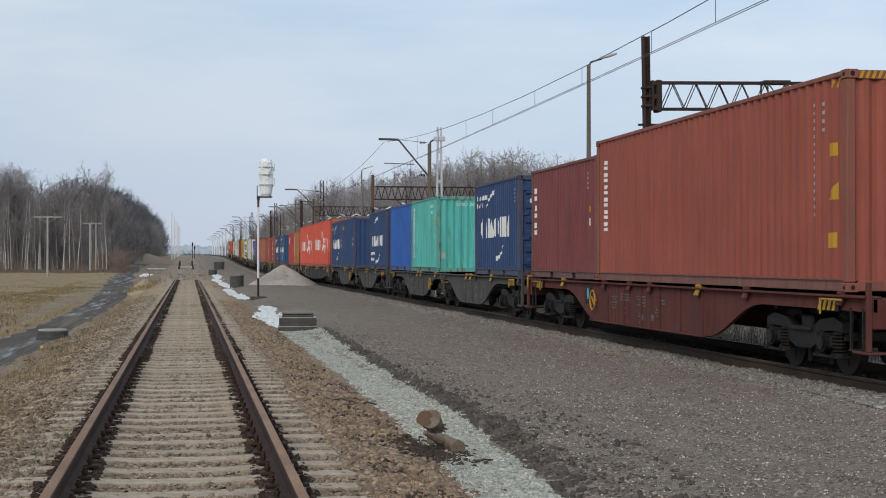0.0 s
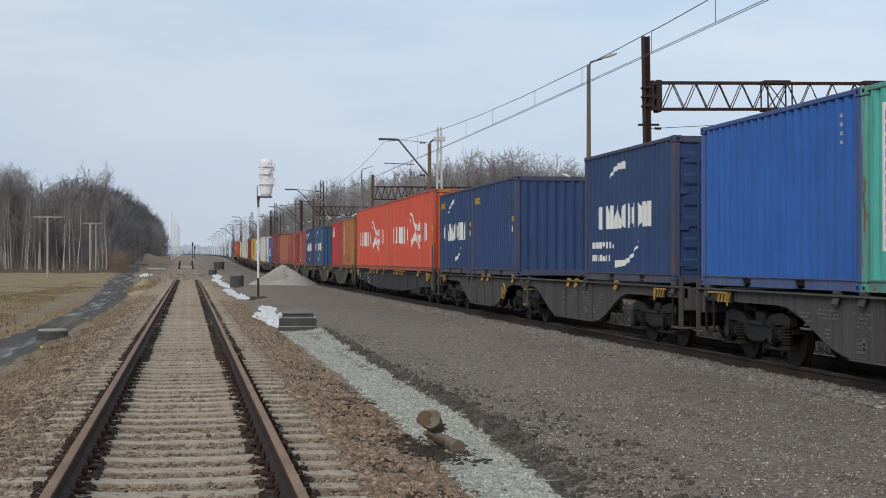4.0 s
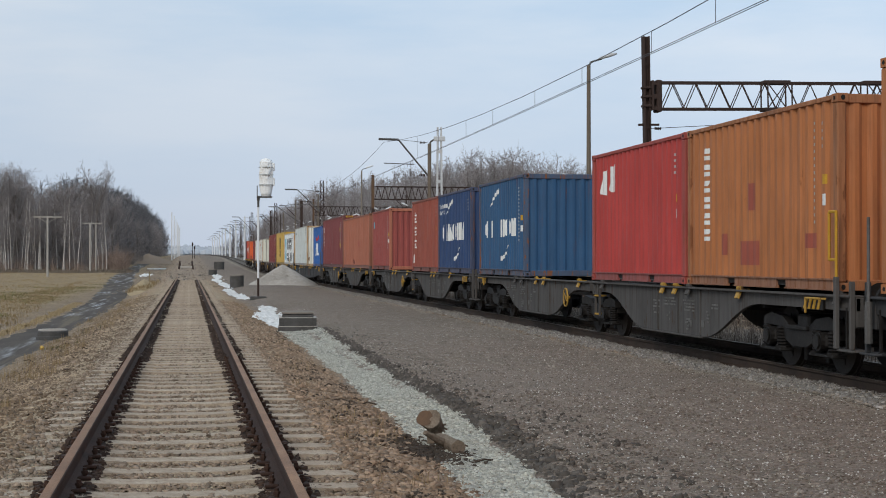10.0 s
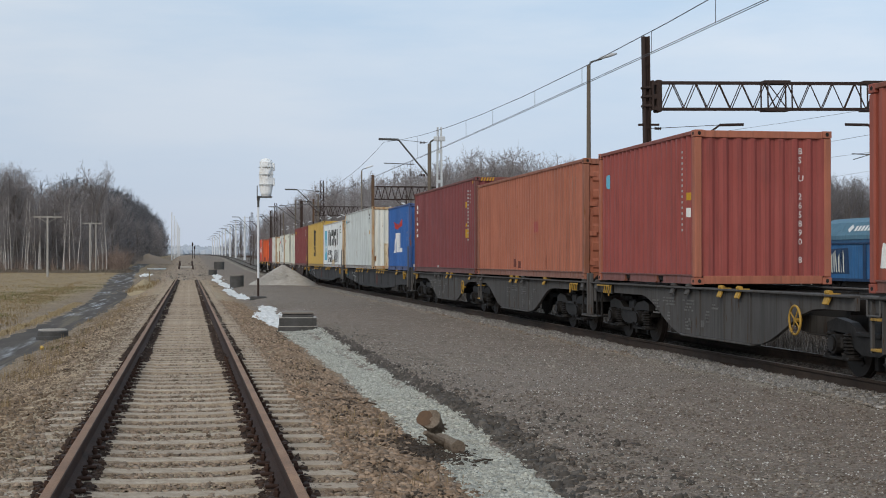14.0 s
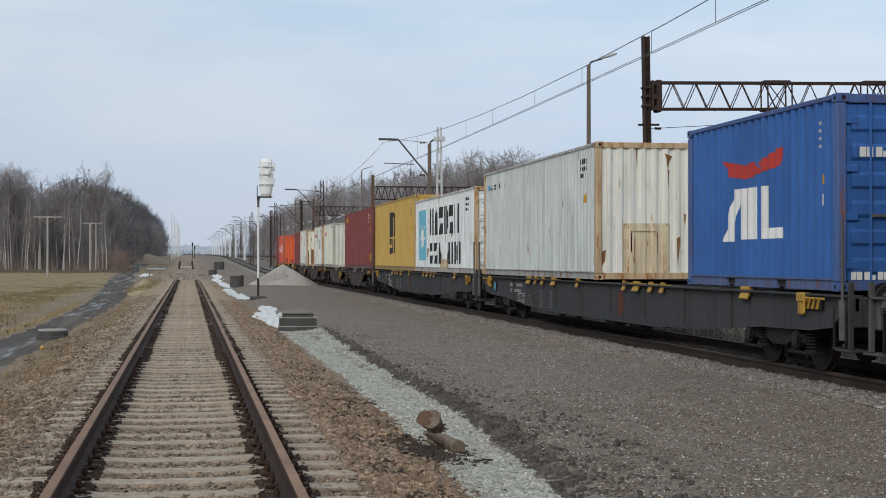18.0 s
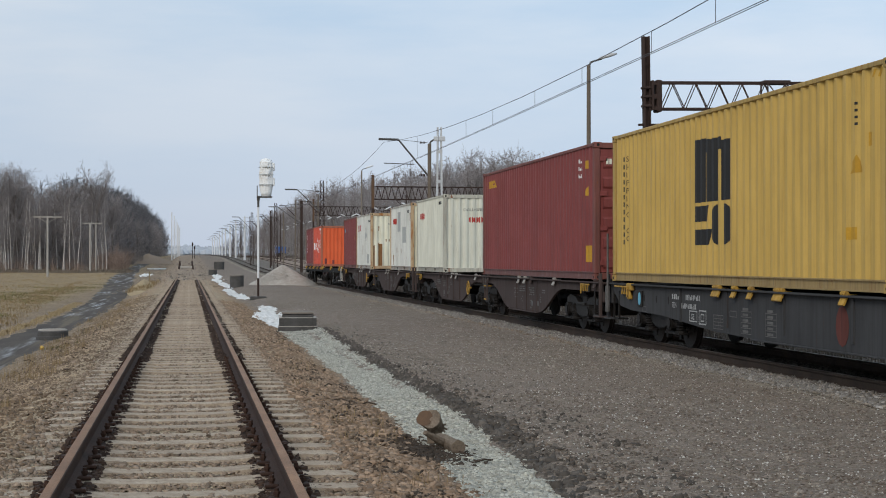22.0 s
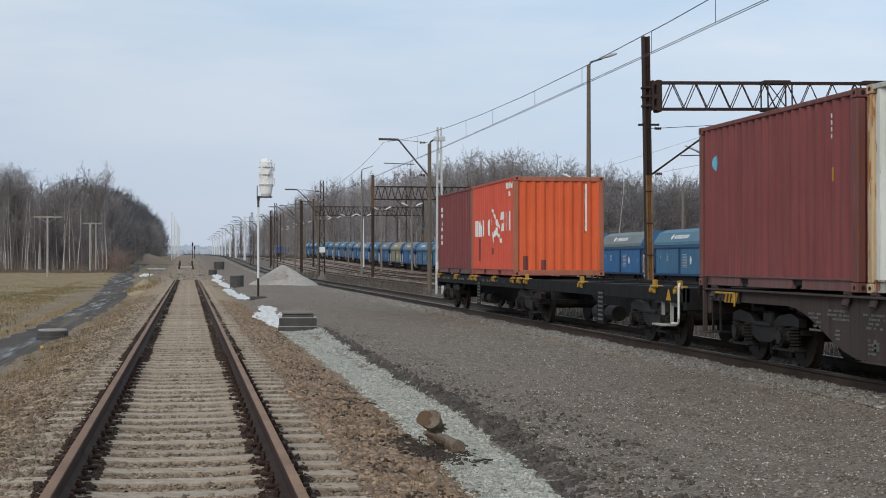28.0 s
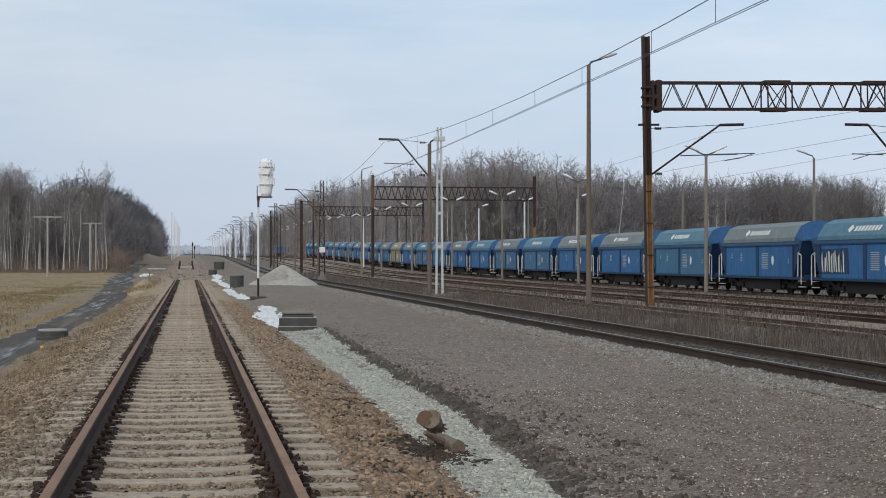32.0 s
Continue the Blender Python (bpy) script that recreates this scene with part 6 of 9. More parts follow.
    for y in (2.6, L - 2.6):
        b = part("bogie", BOGIE["bolster"], None, root, at=pose(0, y, 0))
        for s in (-1, 1):
            part("side_frame", BOGIE["side_frame"], None, b, at=pose(s * 1.0, 0, 0))
            for a in (-0.9, 0.9):
                part("axle_box", BOGIE["axle_box"], None, b, at=pose(s * 1.02, a, 0))
                if s < 0:
                    part("wheelset", BOGIE["wheelset"], None, b, at=pose(0, a, 0.46))
    roof = lambda d, e: (-1.5 + 0.38 * e - 0.012, L / 2 + d, z2 + 0.2 + 0.62 * e + 0.008)
    part("roof_emblem", Geo().add([roof(2.1, 0.45), roof(1.75, 0.2), roof(1.5, 0.6), roof(1.85, 0.85)], [(0, 1, 2, 3)]), M["white_mark"], root)
    for i in range(8):
        y = 1.35 - i * 0.36
        part("roof_name_bar", Geo().add([roof(y, 0.3), roof(y - 0.24, 0.3), roof(y - 0.3, 0.7), roof(y - 0.06, 0.7)], [(0, 1, 2, 3)]), M["white_mark"], root)
    g = Geo()
    for y, z, w, k in ((L - 2.4, 2.2, 0.2, 3), (L - 3.8, 2.2, 0.35, 5), (L / 2 - 0.6, 2.2, 0.9, 9), (2.2, 1.9, 0.15, 3)):
        for i in range(k):
            g.box(-W - 0.006, -W, y - w, y, z - i * 0.1, z - i * 0.1 + 0.04)
    tagged(part("stencilled_data", g, M["grey_mark"], root), kind="stuff")
    part("round_badge", Geo().prism([(4.3 + 0.16 * math.cos(a), 1.85 + 0.26 * math.sin(a)) for a in [k * math.pi / 7 for k in range(14)]], "x", -W - 0.008, -W), M["white_mark"], root)
    return root


def graffiti(root):
    """Pale scrawl on the side of one wagon, as plain strokes."""
    rng = random.Random(4)
    part("graffiti_backing", Geo().add([(-1.456, 11.75, 1.15), (-1.456, 8.2, 1.2), (-1.456, 8.35, 2.45), (-1.456, 11.7, 2.4)], [(0, 1, 2, 3)]), M["hop_trim"], root)
    for i in range(11):
        y = 12.0 - i * 0.27 - 0.4
        g = Geo().add([(-1.462, y, 1.25 + rng.uniform(0, 0.15)), (-1.462, y - 0.13, 1.25), (-1.462, y - 0.1 + rng.uniform(-0.15, 0.15), 2.15 + rng.uniform(-0.3, 0.25)), (-1.462, y + 0.08 + rng.uniform(-0.1, 0.1), 2.2 + rng.uniform(-0.3, 0.2))], [(0, 1, 2, 3)])
        part("graffiti_stroke", g, M["cream"] if i % 3 else M["grey_mark"], root)


HOP_X, HOP_Z = 32.85, -0.299


def build_hoppers():
    first = hopper()
    rng = random.Random(11)
    y = 60.35
    first.matrix_basis = pose(HOP_X, y, HOP_Z)
    greys = (1, 3, 4, 6, 8, 9, 11, 13, 15, 16, 19, 22)
    for i in range(1, 26):
        yy = y + i * 13.62
        c = copy_thing(first, pose(HOP_X, yy, HOP_Z + rise(yy), math.degrees(math.atan2(rise(yy + 13) - rise(yy), 13))))
        if i in greys:
            for ch in c.children:
                if ch.name.startswith("roof_cover"):
                    ch.data = GREY_ROOF.setdefault(0, ch.data.copy())
                    ch.data.materials[0] = M["hop_grey"]
            tagged(c, "blue coal hopper wagon with a dust-greyed roof")
        if i in (2, 5, 6, 9, 10, 14, 17, 18, 21):
            for ch in c.children:
                if ch.name.startswith("body_side"):
                    ch.data = GREY_ROOF.setdefault(1, ch.data.copy())
                    ch.data.materials[0] = M["hop_faded"]
        if i == 12:
            for ch in c.children_recursive:
                if ch.name.startswith(("body_side", "roof_cover", "upper_body")):
                    ch.data = ch.data.copy()
                    ch.data.materials[0] = M["hop_ochre"]
            tagged(c, "faded ochre coal hopper wagon among blue ones")
    graffiti(first)
    tagged(first, "blue covered coal hopper wagon with pale graffiti")


GREY_ROOF = {}


# ---- poles, masts, signal ----
def lattice(g, x, y, z0, z1, w, d, n, r=0.03, taper=0.6):
    """A four-legged lattice mast."""
    def q(i, k):
        f = 1 - (1 - taper) * k
        sx, sy = ((-1, -1), (1, -1), (1, 1), (-1, 1))[i % 4]
        return (x + sx * w / 2 * f, y + sy * d / 2 * f, z0 + (z1 - z0) * k)
    for i in range(4):
        g.tube(q(i, 0), q(i, 1), r, r * 0.8, 4)
    for k in range(n):
        for i in range(4):
            g.tube(q(i, k / n), q(i + 1, (k + 1) / n), r * 0.6, n=3, cap=False)
            g.tube(q(i, (k + 1) / n), q(i + 1, (k + 1) / n), r * 0.6, n=3, cap=False)
    return g


def lamp_post(x, y, h, style, z=-0.46, m="pole_concrete", white=False):
    root = thing("street_lamp", "slim concrete yard lamp post" if not white else "white-headed yard lamp post", "lamp post", "yard lamp posts", at=pose(x, y, z + rise(y)))
    part("pole", Geo().tube((0, 0, -0.3), (0, 0, h), 0.13, 0.085, 10), M[m], root)
    sides = (-1, 1) if style == 2 else (-1,) if style == 3 else (1,)
    up = 0.42 if style == 2 else 0.3
    for s in sides:
        part("arm", Geo().path([(0, 0, h - 0.1), (s * 0.1, 0, h + 0.15), (s * 0.35, 0, h + 0.15 + 0.25 * up), (s * 0.6, 0, h + 0.15 + 0.5 * up)], 0.04), M["dull_galv"], root)
        hd = Geo()
        k2 = 0.75 if style == 2 or white else 0.6
        for k, (u, w, t) in enumerate(((0.45, 0.12, 0.07), (0.6, 0.22, 0.16), (1.1, 0.25, 0.19), (1.3, 0.16, 0.09))):
            for a in range(8):
                q = a * math.pi / 4
                hd.v.append((s * u, k2 * w * math.cos(q), h + 0.15 + up * u + k2 * t * math.sin(q) * (1.0 if math.sin(q) > 0 else 0.5)))
        hd.f = [(k * 8 + a, k * 8 + (a + 1) % 8, (k + 1) * 8 + (a + 1) % 8, (k + 1) * 8 + a) for k in range(3) for a in range(8)] + [tuple(range(8)), tuple(range(24, 32))]
        part("lamp_head", fix(hd.mesh("lamp_head", M["lamp_white"] if style == 2 or white else M["galv"], True)), None, root)
    return root


def cantilever(root, x0, h, reach, side, fall=2.0, m="dull_galv"):
    """The bracket that carries the wires beside a mast: strut, stay, registration arm, insulators."""
    e = x0 + side * reach
    g = Geo()
    g.tube((x0, 0, h - fall), (e - side * 0.6, 0, h + 0.0), 0.05, n=6)
    g.tube((e - side * 0.6, 0, h), (e + side * 0.5, 0, h + 0.02), 0.065, n=6)
    g.tube((x0, 0, h - 0.15), (e - side * 0.6, 0, h), 0.014, n=5)
    part("cantilever", g, M[m], root)
    part("registration_arm", Geo().path([(x0 + side * reach * 0.35, 0, h - 1.35), (e + side * 0.2, 0, h - 1.3)], 0.025), M["dull_galv"], root)
    for zz in (h - fall, h - 0.15):
        gi = Geo()
        for k in range(4):
            gi.tube((x0 + side * (0.16 + 0.08 * k), 0, zz), (x0 + side * (0.2 + 0.08 * k), 0, zz), 0.075, 0.05, 8)
        part("insulator", gi, M["mast_rust"], root)


def build_masts():
    # rusty portal mast with its lattice beam
    root = thing("catenary_portal", "rusty lattice catenary portal with an ochre mast foot", "catenary portal", at=pose(20.0, 64.0, -0.46, 0, -0.9, 0))
    for z0, z1, m in ((-0.3, 5.75, "mast_ochre"), (5.75, 11.85, "mast_rust")):
        g = Geo().box(-0.14, -0.08, -0.17, 0.17, z0, z1).box(0.08, 0.14, -0.17, 0.17, z0, z1).box(-0.08, 0.08, -0.03, 0.03, z0, z1)
        part("mast", g, M[m], root)
    part("mast_cladding", Geo().box(-0.155, -0.142, -0.17, 0.17, 0.0, 11.85), M["mast_rust"], root)
    for i in range(8):
        part("batten", Geo().box(-0.14, 0.14, -0.182, -0.17, 0.8 + i * 1.4, 0.87 + i * 1.4), M["mast_rust"], root)
    part("mast_bracket", Geo().box(0.17, 0.26, -0.3, 0.3, 8.6, 9.9, 0.01).box(0.38, 0.62, -0.33, 0.33, 8.52, 9.92, 0.04).box(0.26, 0.4, -0.3, -0.24, 8.6, 8.75).box(0.26, 0.4, -0.3, -0.24, 9.7, 9.85).box(0.26, 0.4, -0.28, 0.28, 9.1, 9.3), M["mast_rust"], root)
    for z in (8.75, 9.15, 9.55):
        part("clamp", Geo().box(-0.2, 0.2, -0.23, 0.23, z, z + 0.1, 0.01), M["mast_rust"], root)
    n, x0, x1, zb, zt = 22, 0.5, 24.0, 8.66, 9.82
    for y in (-0.3, 0.3):
        for z in (zb, zt):
            part("beam_chord", Geo().box(x0, x1, y - 0.035, y + 0.035, z - 0.04, z + 0.04), M["mast_rust"], root)
        for i in range(n):
            a, c = x0 + (x1 - x0) * (i + (0.28 if y > 0 else 0.0)) / n, x0 + (x1 - x0) * (i + (0.28 if y > 0 else 0.0) + 1) / n
            mdl = (a + c) / 2
            part("lacing_bar", Geo().tube((a, y, zb), (mdl, y, zt), 0.026, n=4), M["mast_rust"], root)
            part("lacing_bar", Geo().tube((mdl, y, zt), (c, y, zb), 0.026, n=4), M["mast_rust"], root)
    for k in (5.35, 10.05):
        part("beam_splice", Geo().box(k, k + 1.2, -0.34, 0.34, zt - 0.05, zt + 0.1), M["mast_rust"], root)
        part("beam_splice", Geo().box(k, k + 1.2, -0.34, 0.34, zb - 0.1, zb + 0.05), M["mast_rust"], root)
        for a, c in ((k + 0.1, k + 1.0), (k + 1.0, k + 0.1)):
            part("splice_brace", Geo().tube((a, -0.36, zb), (c, -0.36, zt), 0.03, n=4), M["mast_rust"], root)
        for a in (k - 0.2, k + 0.12, k + 0.95, k + 1.25):
            part("splice_post", Geo().box(a - 0.03, a + 0.03, -0.38, -0.34, zb, zt), M["mast_rust"], root)
    part("far_mast", Geo().box(23.8, 24.2, -0.2, 0.2, -0.3, 12.0), M["mast_rust"], root)
    cantilever(root, 0.2, 7.96, 3.75, 1, 2.15, "mast_rust")
    part("steady_arm", Geo().path([(3.55, 0, 6.38), (4.3, 0, 6.5), (4.95, 0, 6.7), (2.6, 0, 6.66)], 0.02), M["dull_galv"], root)
    part("hanging_post", Geo().box(11.75, 11.9, -0.08, 0.08, 5.4, 8.7), M["mast_rust"], root)
    cantilever(root, 11.75, 7.96, 2.0, -1, 1.6, "mast_rust")
    part("steady_arm", Geo().path([(9.6, 0, 6.4), (10.4, 0, 6.62), (11.5, 0, 6.7)], 0.02), M["dull_galv"], root)
    part("line_arm", Geo().box(-0.4, 0.55, -0.04, 0.04, 7.93, 8.02), M["mast_rust"], root)

    # galvanised double mast with its bracket over the main line
    root = thing("catenary_mast", "pale galvanised twin-post catenary mast beside the main track", "catenary mast", at=pose(13.28, 80.0, -0.3))
    for s in (-1, 1):
        part("post", fix(Geo().prism([(s * 0.17 - 0.055, -0.1), (s * 0.17 + 0.055, -0.1), (s * 0.09 + 0.045, 9.0), (s * 0.09 - 0.045, 9.0)], "y", -0.06, 0.06).mesh("post", M["galv"])), None, root)
    for z in (2.5, 4.3, 6.0, 7.6):
        part("batten", Geo().box(-0.16, 0.16, -0.04, 0.04, z, z + 0.16), M["galv"], root)
    part("cap", Geo().box(-0.3, 0.3, -0.12, 0.12, 8.25, 8.5, 0.02), M["galv"], root)
    part("foundation", Geo().box(-0.4, 0.4, -0.4, 0.4, -0.3, 0.05, 0.03), M["concrete"], root)
    root = thing("catenary_mast", "old grey catenary mast with a bracket over the main track", "catenary mast", at=pose(13.14, 82.5, -0.3))
    part("post", Geo().tube((0, 0, -0.2), (0, 0, 8.3), 0.13, 0.1, 8), M["pole_brown"], root)
    cantilever(root, -0.1, 8.5, 2.23, -1, 1.95)
    part("head_bow", Geo().path([(0, 0, 8.0), (0.05, 0, 8.4), (0.35, 0, 8.6), (0.6, 0, 8.62)], 0.05), M["dull_galv"], root)

    # further masts along the main line
    rng = random.Random(3)
    for i, (y, x) in enumerate(((135, 11.77), (185, 13.63), (196, 11.12), (252, 10.39), (300, 12.0), (360, 12.3), (430, 12.4))):
        root = thing("catenary_mast", "dark lattice catenary mast beside the main track", "catenary mast", "catenary masts of the main line", at=pose(x, y, -0.2 + rise(y)))
        part("lattice_post", lattice(Geo(), 0, 0, 0, 8.8, 0.5, 0.5, 12, 0.045) if i != 1 else Geo().box(-0.16, 0.16, -0.16, 0.16, 0, 8.8), M["mast_rust"], root)
        if i != 2:
            cantilever(root, -0.1, 8.0, 3.4 if i == 1 else 2.7, -1)
        if i == 0:
            part("signal_plate", Geo().box(-0.24, 0.24, -0.3, -0.27, 2.4, 2.9), M["white_mark"], root)
            part("foot_block", Geo().prism([(-0.35, 0), (0.35, 0), (0.15, 0.6), (-0.15, 0.6)], "y", -0.35, 0.35), M["concrete"], root)
    for x, y, h, m in ((33.0, 230, 11.4, "mast_rust"), (12.78, 240, 9.0, "mast_rust"), (16.93, 200, 10.3, "pole_brown"), (15.3, 220, 10.2, "pole_brown"), (14.2, 262, 9.6, "mast_rust"), (17.6, 285, 9.6, "pole_brown"), (19.2, 320, 10.0, "mast_rust"), (16.0, 350, 9.6, "pole_brown"), (36.0, 262, 10.5, "mast_rust"), (15.2, 420, 10.0, "mast_rust"), (18.4, 400, 10.0, "pole_brown")):
        root = thing("catenary_mast", "dark weathered catenary mast among the sidings", "catenary mast", "masts among the sidings", at=pose(x, y, -0.4 + rise(y)))
        part("post", Geo().box(-0.1, 0.1, -0.1, 0.1, -0.2, h * 0.3), M[m], root)
        part("post", Geo().box(-0.085, 0.085, -0.085, 0.085, h * 0.3, h), M[m], root)
        part("bracket", Geo().tube((0, 0, h - 2.4), (-1.5, 0, h - 0.9), 0.05, n=5).tube((-0.9, 0, h - 0.9), (-2.3, 0, h - 0.85), 0.05, n=5), M["mast_rust"], root)
    for y, x in ((166, 20.1), (250, 20.4)):
        root = thing("catenary_portal", "distant rusty catenary portal over the sidings", "catenary portal", at=pose(x, y, -0.46 + rise(y)))
        for x2, cut, lo, hi in ((0.0, 7.6, "mast_rust", "mast_brown"), (18.3, 5.6, "mast_ochre", "mast_rust")):
            part("mast", Geo().box(x2 - 0.15, x2 + 0.15, -0.17, 0.17, -0.2, cut), M[lo], root)
            part("mast", Geo().box(x2 - 0.15, x2 + 0.15, -0.17, 0.17, cut, 11.3), M[hi], root)
        g = Geo()
        for z in (8.6, 10.0):
            g.box(0.2, 18.2, -0.3, 0.3, z - 0.06, z + 0.06)
        for i in range(24):
            a = 0.2 + 18 * i / 24
            g.tube((a, -0.3, 8.6), (a + 0.35, -0.3, 10.0), 0.055, n=3).tube((a + 0.35, -0.3, 10.0), (a + 0.71, -0.3, 8.6), 0.055, n=3)
        part("beam", g, M["mast_rust"], root)

    lamp_post(17.77, 66.0, 10.8, 1, m="pole_brown")
    for x, y, h, st in ((30.33, 145.1, 8.0, 2), (30.92, 118, 8.2, 2), (30.7, 87, 8.2, 2), (44.6, 103.3, 9.4, 3), (27.94, 160, 8.0, 2), (26.68, 181, 8.0, 2), (24.99, 197, 8.0, 2), (25.77, 246, 8.0, 2), (25.12, 264, 8.0, 2), (25.23, 283, 8.0, 2), (25.31, 331, 8.0, 2), (26.7, 371, 8.0, 2), (27.65, 414, 8.0, 2), (28.8, 461, 8.0, 2), (42, 185, 9, 3), (42, 125, 8.5, 1)):
        lamp_post(x, y, h, st)
    lamp_post(18.74, 165, 11.7, 1, m="pole_concrete", white=True)
    lamp_post(27.81, 242, 8.0, 2, m="lamp_white", white=True)
    for x, y, h in ((38.2, 198, 8.6), (38.6, 172, 8.6), (39.2, 150, 8.2)):
        lamp_post(x, y, h, 1, m="lamp_white", white=True)
    for y in (340, 404, 460, 516, 568, 620, 670, 728, 790):
        root = thing("lamp_post", "white distant post beside the main line", "lamp post", "white posts beside the main line", at=pose(12.4, y, -0.3 + rise(y)))
        part("pole", Geo().tube((0, 0, -0.4), (0, 0, 9.6), 0.26, 0.17, 8), M["lamp_white"], root)
        part("arm", Geo().path([(0, 0, 6.8), (-1.5, 0, 8.3), (-3.2, 0, 8.4)], 0.06), M["mast_rust"], root)
    for i in range(6):
        root = thing("catenary_mast", "thin white new catenary mast beside the far track", "catenary mast", "new white masts", at=pose(-3.6 + i * 0.1, 340 + i * 45, rise(340 + i * 45) - 0.2))
        part("pole", Geo().box(-0.13, 0.13, -0.13, 0.13, -0.3, 10.4), M["lamp_white"], root)
    for x, y, h, z, w in ((-15.16, 170, 6.65, -0.3, 1.52), (-12.75, 204, 6.75, -0.27, 0)):
        root = thing("utility_pole", "grey timber utility pole with a crossarm", "utility pole", at=pose(x, y, z))
        part("pole", Geo().tube((0, 0, -0.2), (0, 0, h), 0.12, 0.095, 8), M["pole_pale"], root)
        if not w:
            part("pole", Geo().tube((0.75, 0, -0.2), (0.75, 0, h), 0.09, 0.07, 8), M["pole_pale"], root)
        part("crossarm", Geo().box(-(w or 0.95), w or 1.6, -0.06, 0.06, h - 0.14, h - 0.02), M["pole_pale"], root)
        for s in (-1, 1) if w else ():
            part("brace", Geo().tube((s * 0.95, 0, h - 0.15), (0, 0, h - 0.75), 0.035, n=5), M["pole_pale"], root)

    for x, y, h in ((0.9, 330, 3.2), (1.35, 335, 2.4), (13.6, 300, 3.0)):
        root = thing("signal_post", "small dark signal post far along the line", "signal", "dark signal posts", at=pose(x, y, rise(y) - 0.2))
        part("post", Geo().tube((0, 0, -0.2), (0, 0, h), 0.07, n=8), M["mast_rust"], root)
        part("head", Geo().box(-0.17, 0.17, -0.15, 0.15, h - 0.2, h + 0.5, 0.05), M["mast_rust"], root)

    # the wrapped signal
    root = thing("railway_signal", "unused railway signal wrapped in white plastic on a slim mast", "signal", at=pose(3.02, 66.6, -0.12))
    for a, b, m in ((0.0, 0.9, "mast_rust"), (0.9, 4.0, "lamp_white"), (4.0, 4.5, "dull_galv")):
        part("mast", Geo().tube((0, 0, a), (0, 0, b), 0.05, n=10), M[m], root)
    part("foot", Geo().box(-0.35, 0.35, -0.3, 0.3, -0.1, 0.1, 0.03), M["dark_concrete"], root)
    part("bracket", Geo().path([(0, 0, 4.2), (0.05, 0, 4.45), (0.3, 0, 4.5), (0.55, 0, 4.5)], 0.04).box(-0.05, 0.6, -0.25, 0.25, 4.42, 4.47).tube((-0.05, 0, 4.3), (-0.05, 0, 4.95), 0.02), M["dull_galv"], root)
    g, rng = Geo(), random.Random(2)
    rings = ((4.45, 0.16), (4.58, 0.25), (4.95, 0.28), (5.15, 0.3), (5.45, 0.3), (5.7, 0.32), (5.98, 0.3), (6.1, 0.2), (6.14, 0.02))
    n = 14
    for z, r in rings:
        for i in range(n):
            a = 2 * math.pi * i / n
            q = r * rng.uniform(0.86, 1.1)
            g.v.append((0.34 + q * math.cos(a), q * math.sin(a) * 0.9, z + rng.uniform(-0.03, 0.03)))
    g.f = [(k * n + i, k * n + (i + 1) % n, (k + 1) * n + (i + 1) % n, (k + 1) * n + i) for k in range(len(rings) - 1) for i in range(n)]
    w = part("plastic_wrap", g, M["wrap"], root)
    for z in (4.98, 5.42, 5.75):
        part("tape", Geo().ring((0.34, 0, z), "z", 0.31, 0.018, 14, 5), M["grey_mark"], w)
    for z, s in ((5.85, 1), (5.2, 1)):
        part("lamp_hood", Geo().box(0.6, 0.72, -0.1, 0.1, z - 0.25, z + 0.1, 0.03), M["wrap"], root)


def wire(name, label, pts, sag, r=0.012):
    """An overhead wire through its supports, sagging between them."""
    g, line = Geo(), []
    for a, b in zip(pts, pts[1:]):
        for k in range(10):
            t = k / 10
            line.append((a[0] + (b[0] - a[0]) * t, a[1] + (b[1] - a[1]) * t, a[2] + (b[2] - a[2]) * t - sag * 4 * t * (1 - t)))
    line.append(pts[-1])
    g.path(line, r, 4)
    return tagged(part(name, g, M["wire"]), label, "overhead wire"), line


def build_wires():
    sup = [(10.4, -62, 7.6), (9.6, 8, 7.1), (10.6, 82.5, 8.05)] + [(10.0, y, 7.75 + rise(y)) for y in (133, 178, 225, 280, 340, 400, 470)]
    cat, line = wire("catenary_wire", "sagging catenary wire above the main track", sup, 1.0, 0.01)
    con = [(x, y, 6.05 if y < 20 else 6.38 + rise(y)) for x, y, z in sup]
    for dx in (-0.04, 0.04):
        wire("contact_wire", "overhead contact wire above the main track", [(x + dx, y, z) for x, y, z in con], 0.1, 0.008)
    for y in (19.5, 27.4, 31.6, 37.8, 43.5, 50.2, 55.6, 62.5, 69.0):
        k = (y - 8) / 74.5
        x, z = 9.6 + k, 7.1 + 0.95 * k - 4 * k * (1 - k)
        tagged(part("dropper", Geo().tube((x, y, z), (x, y, 6.05 + 0.33 * k - 0.4 * k * (1 - k)), 0.007, n=4), M["wire"]), "thin wire dropper of the overhead line", "dropper", "droppers of the overhead wire")
    for x, z, s in ((22.9, 5.9, 0.1), (22.9, 7.2, 0.8), (28.6, 6.2, 0.3), (34.5, 6.3, 0.5)):
        wire("siding_wire", "thin overhead wire above the sidings", [(x, -20, z), (x, 64, z), (x, 166, z), (x, 250, z), (x, 340, z)], s, 0.007)


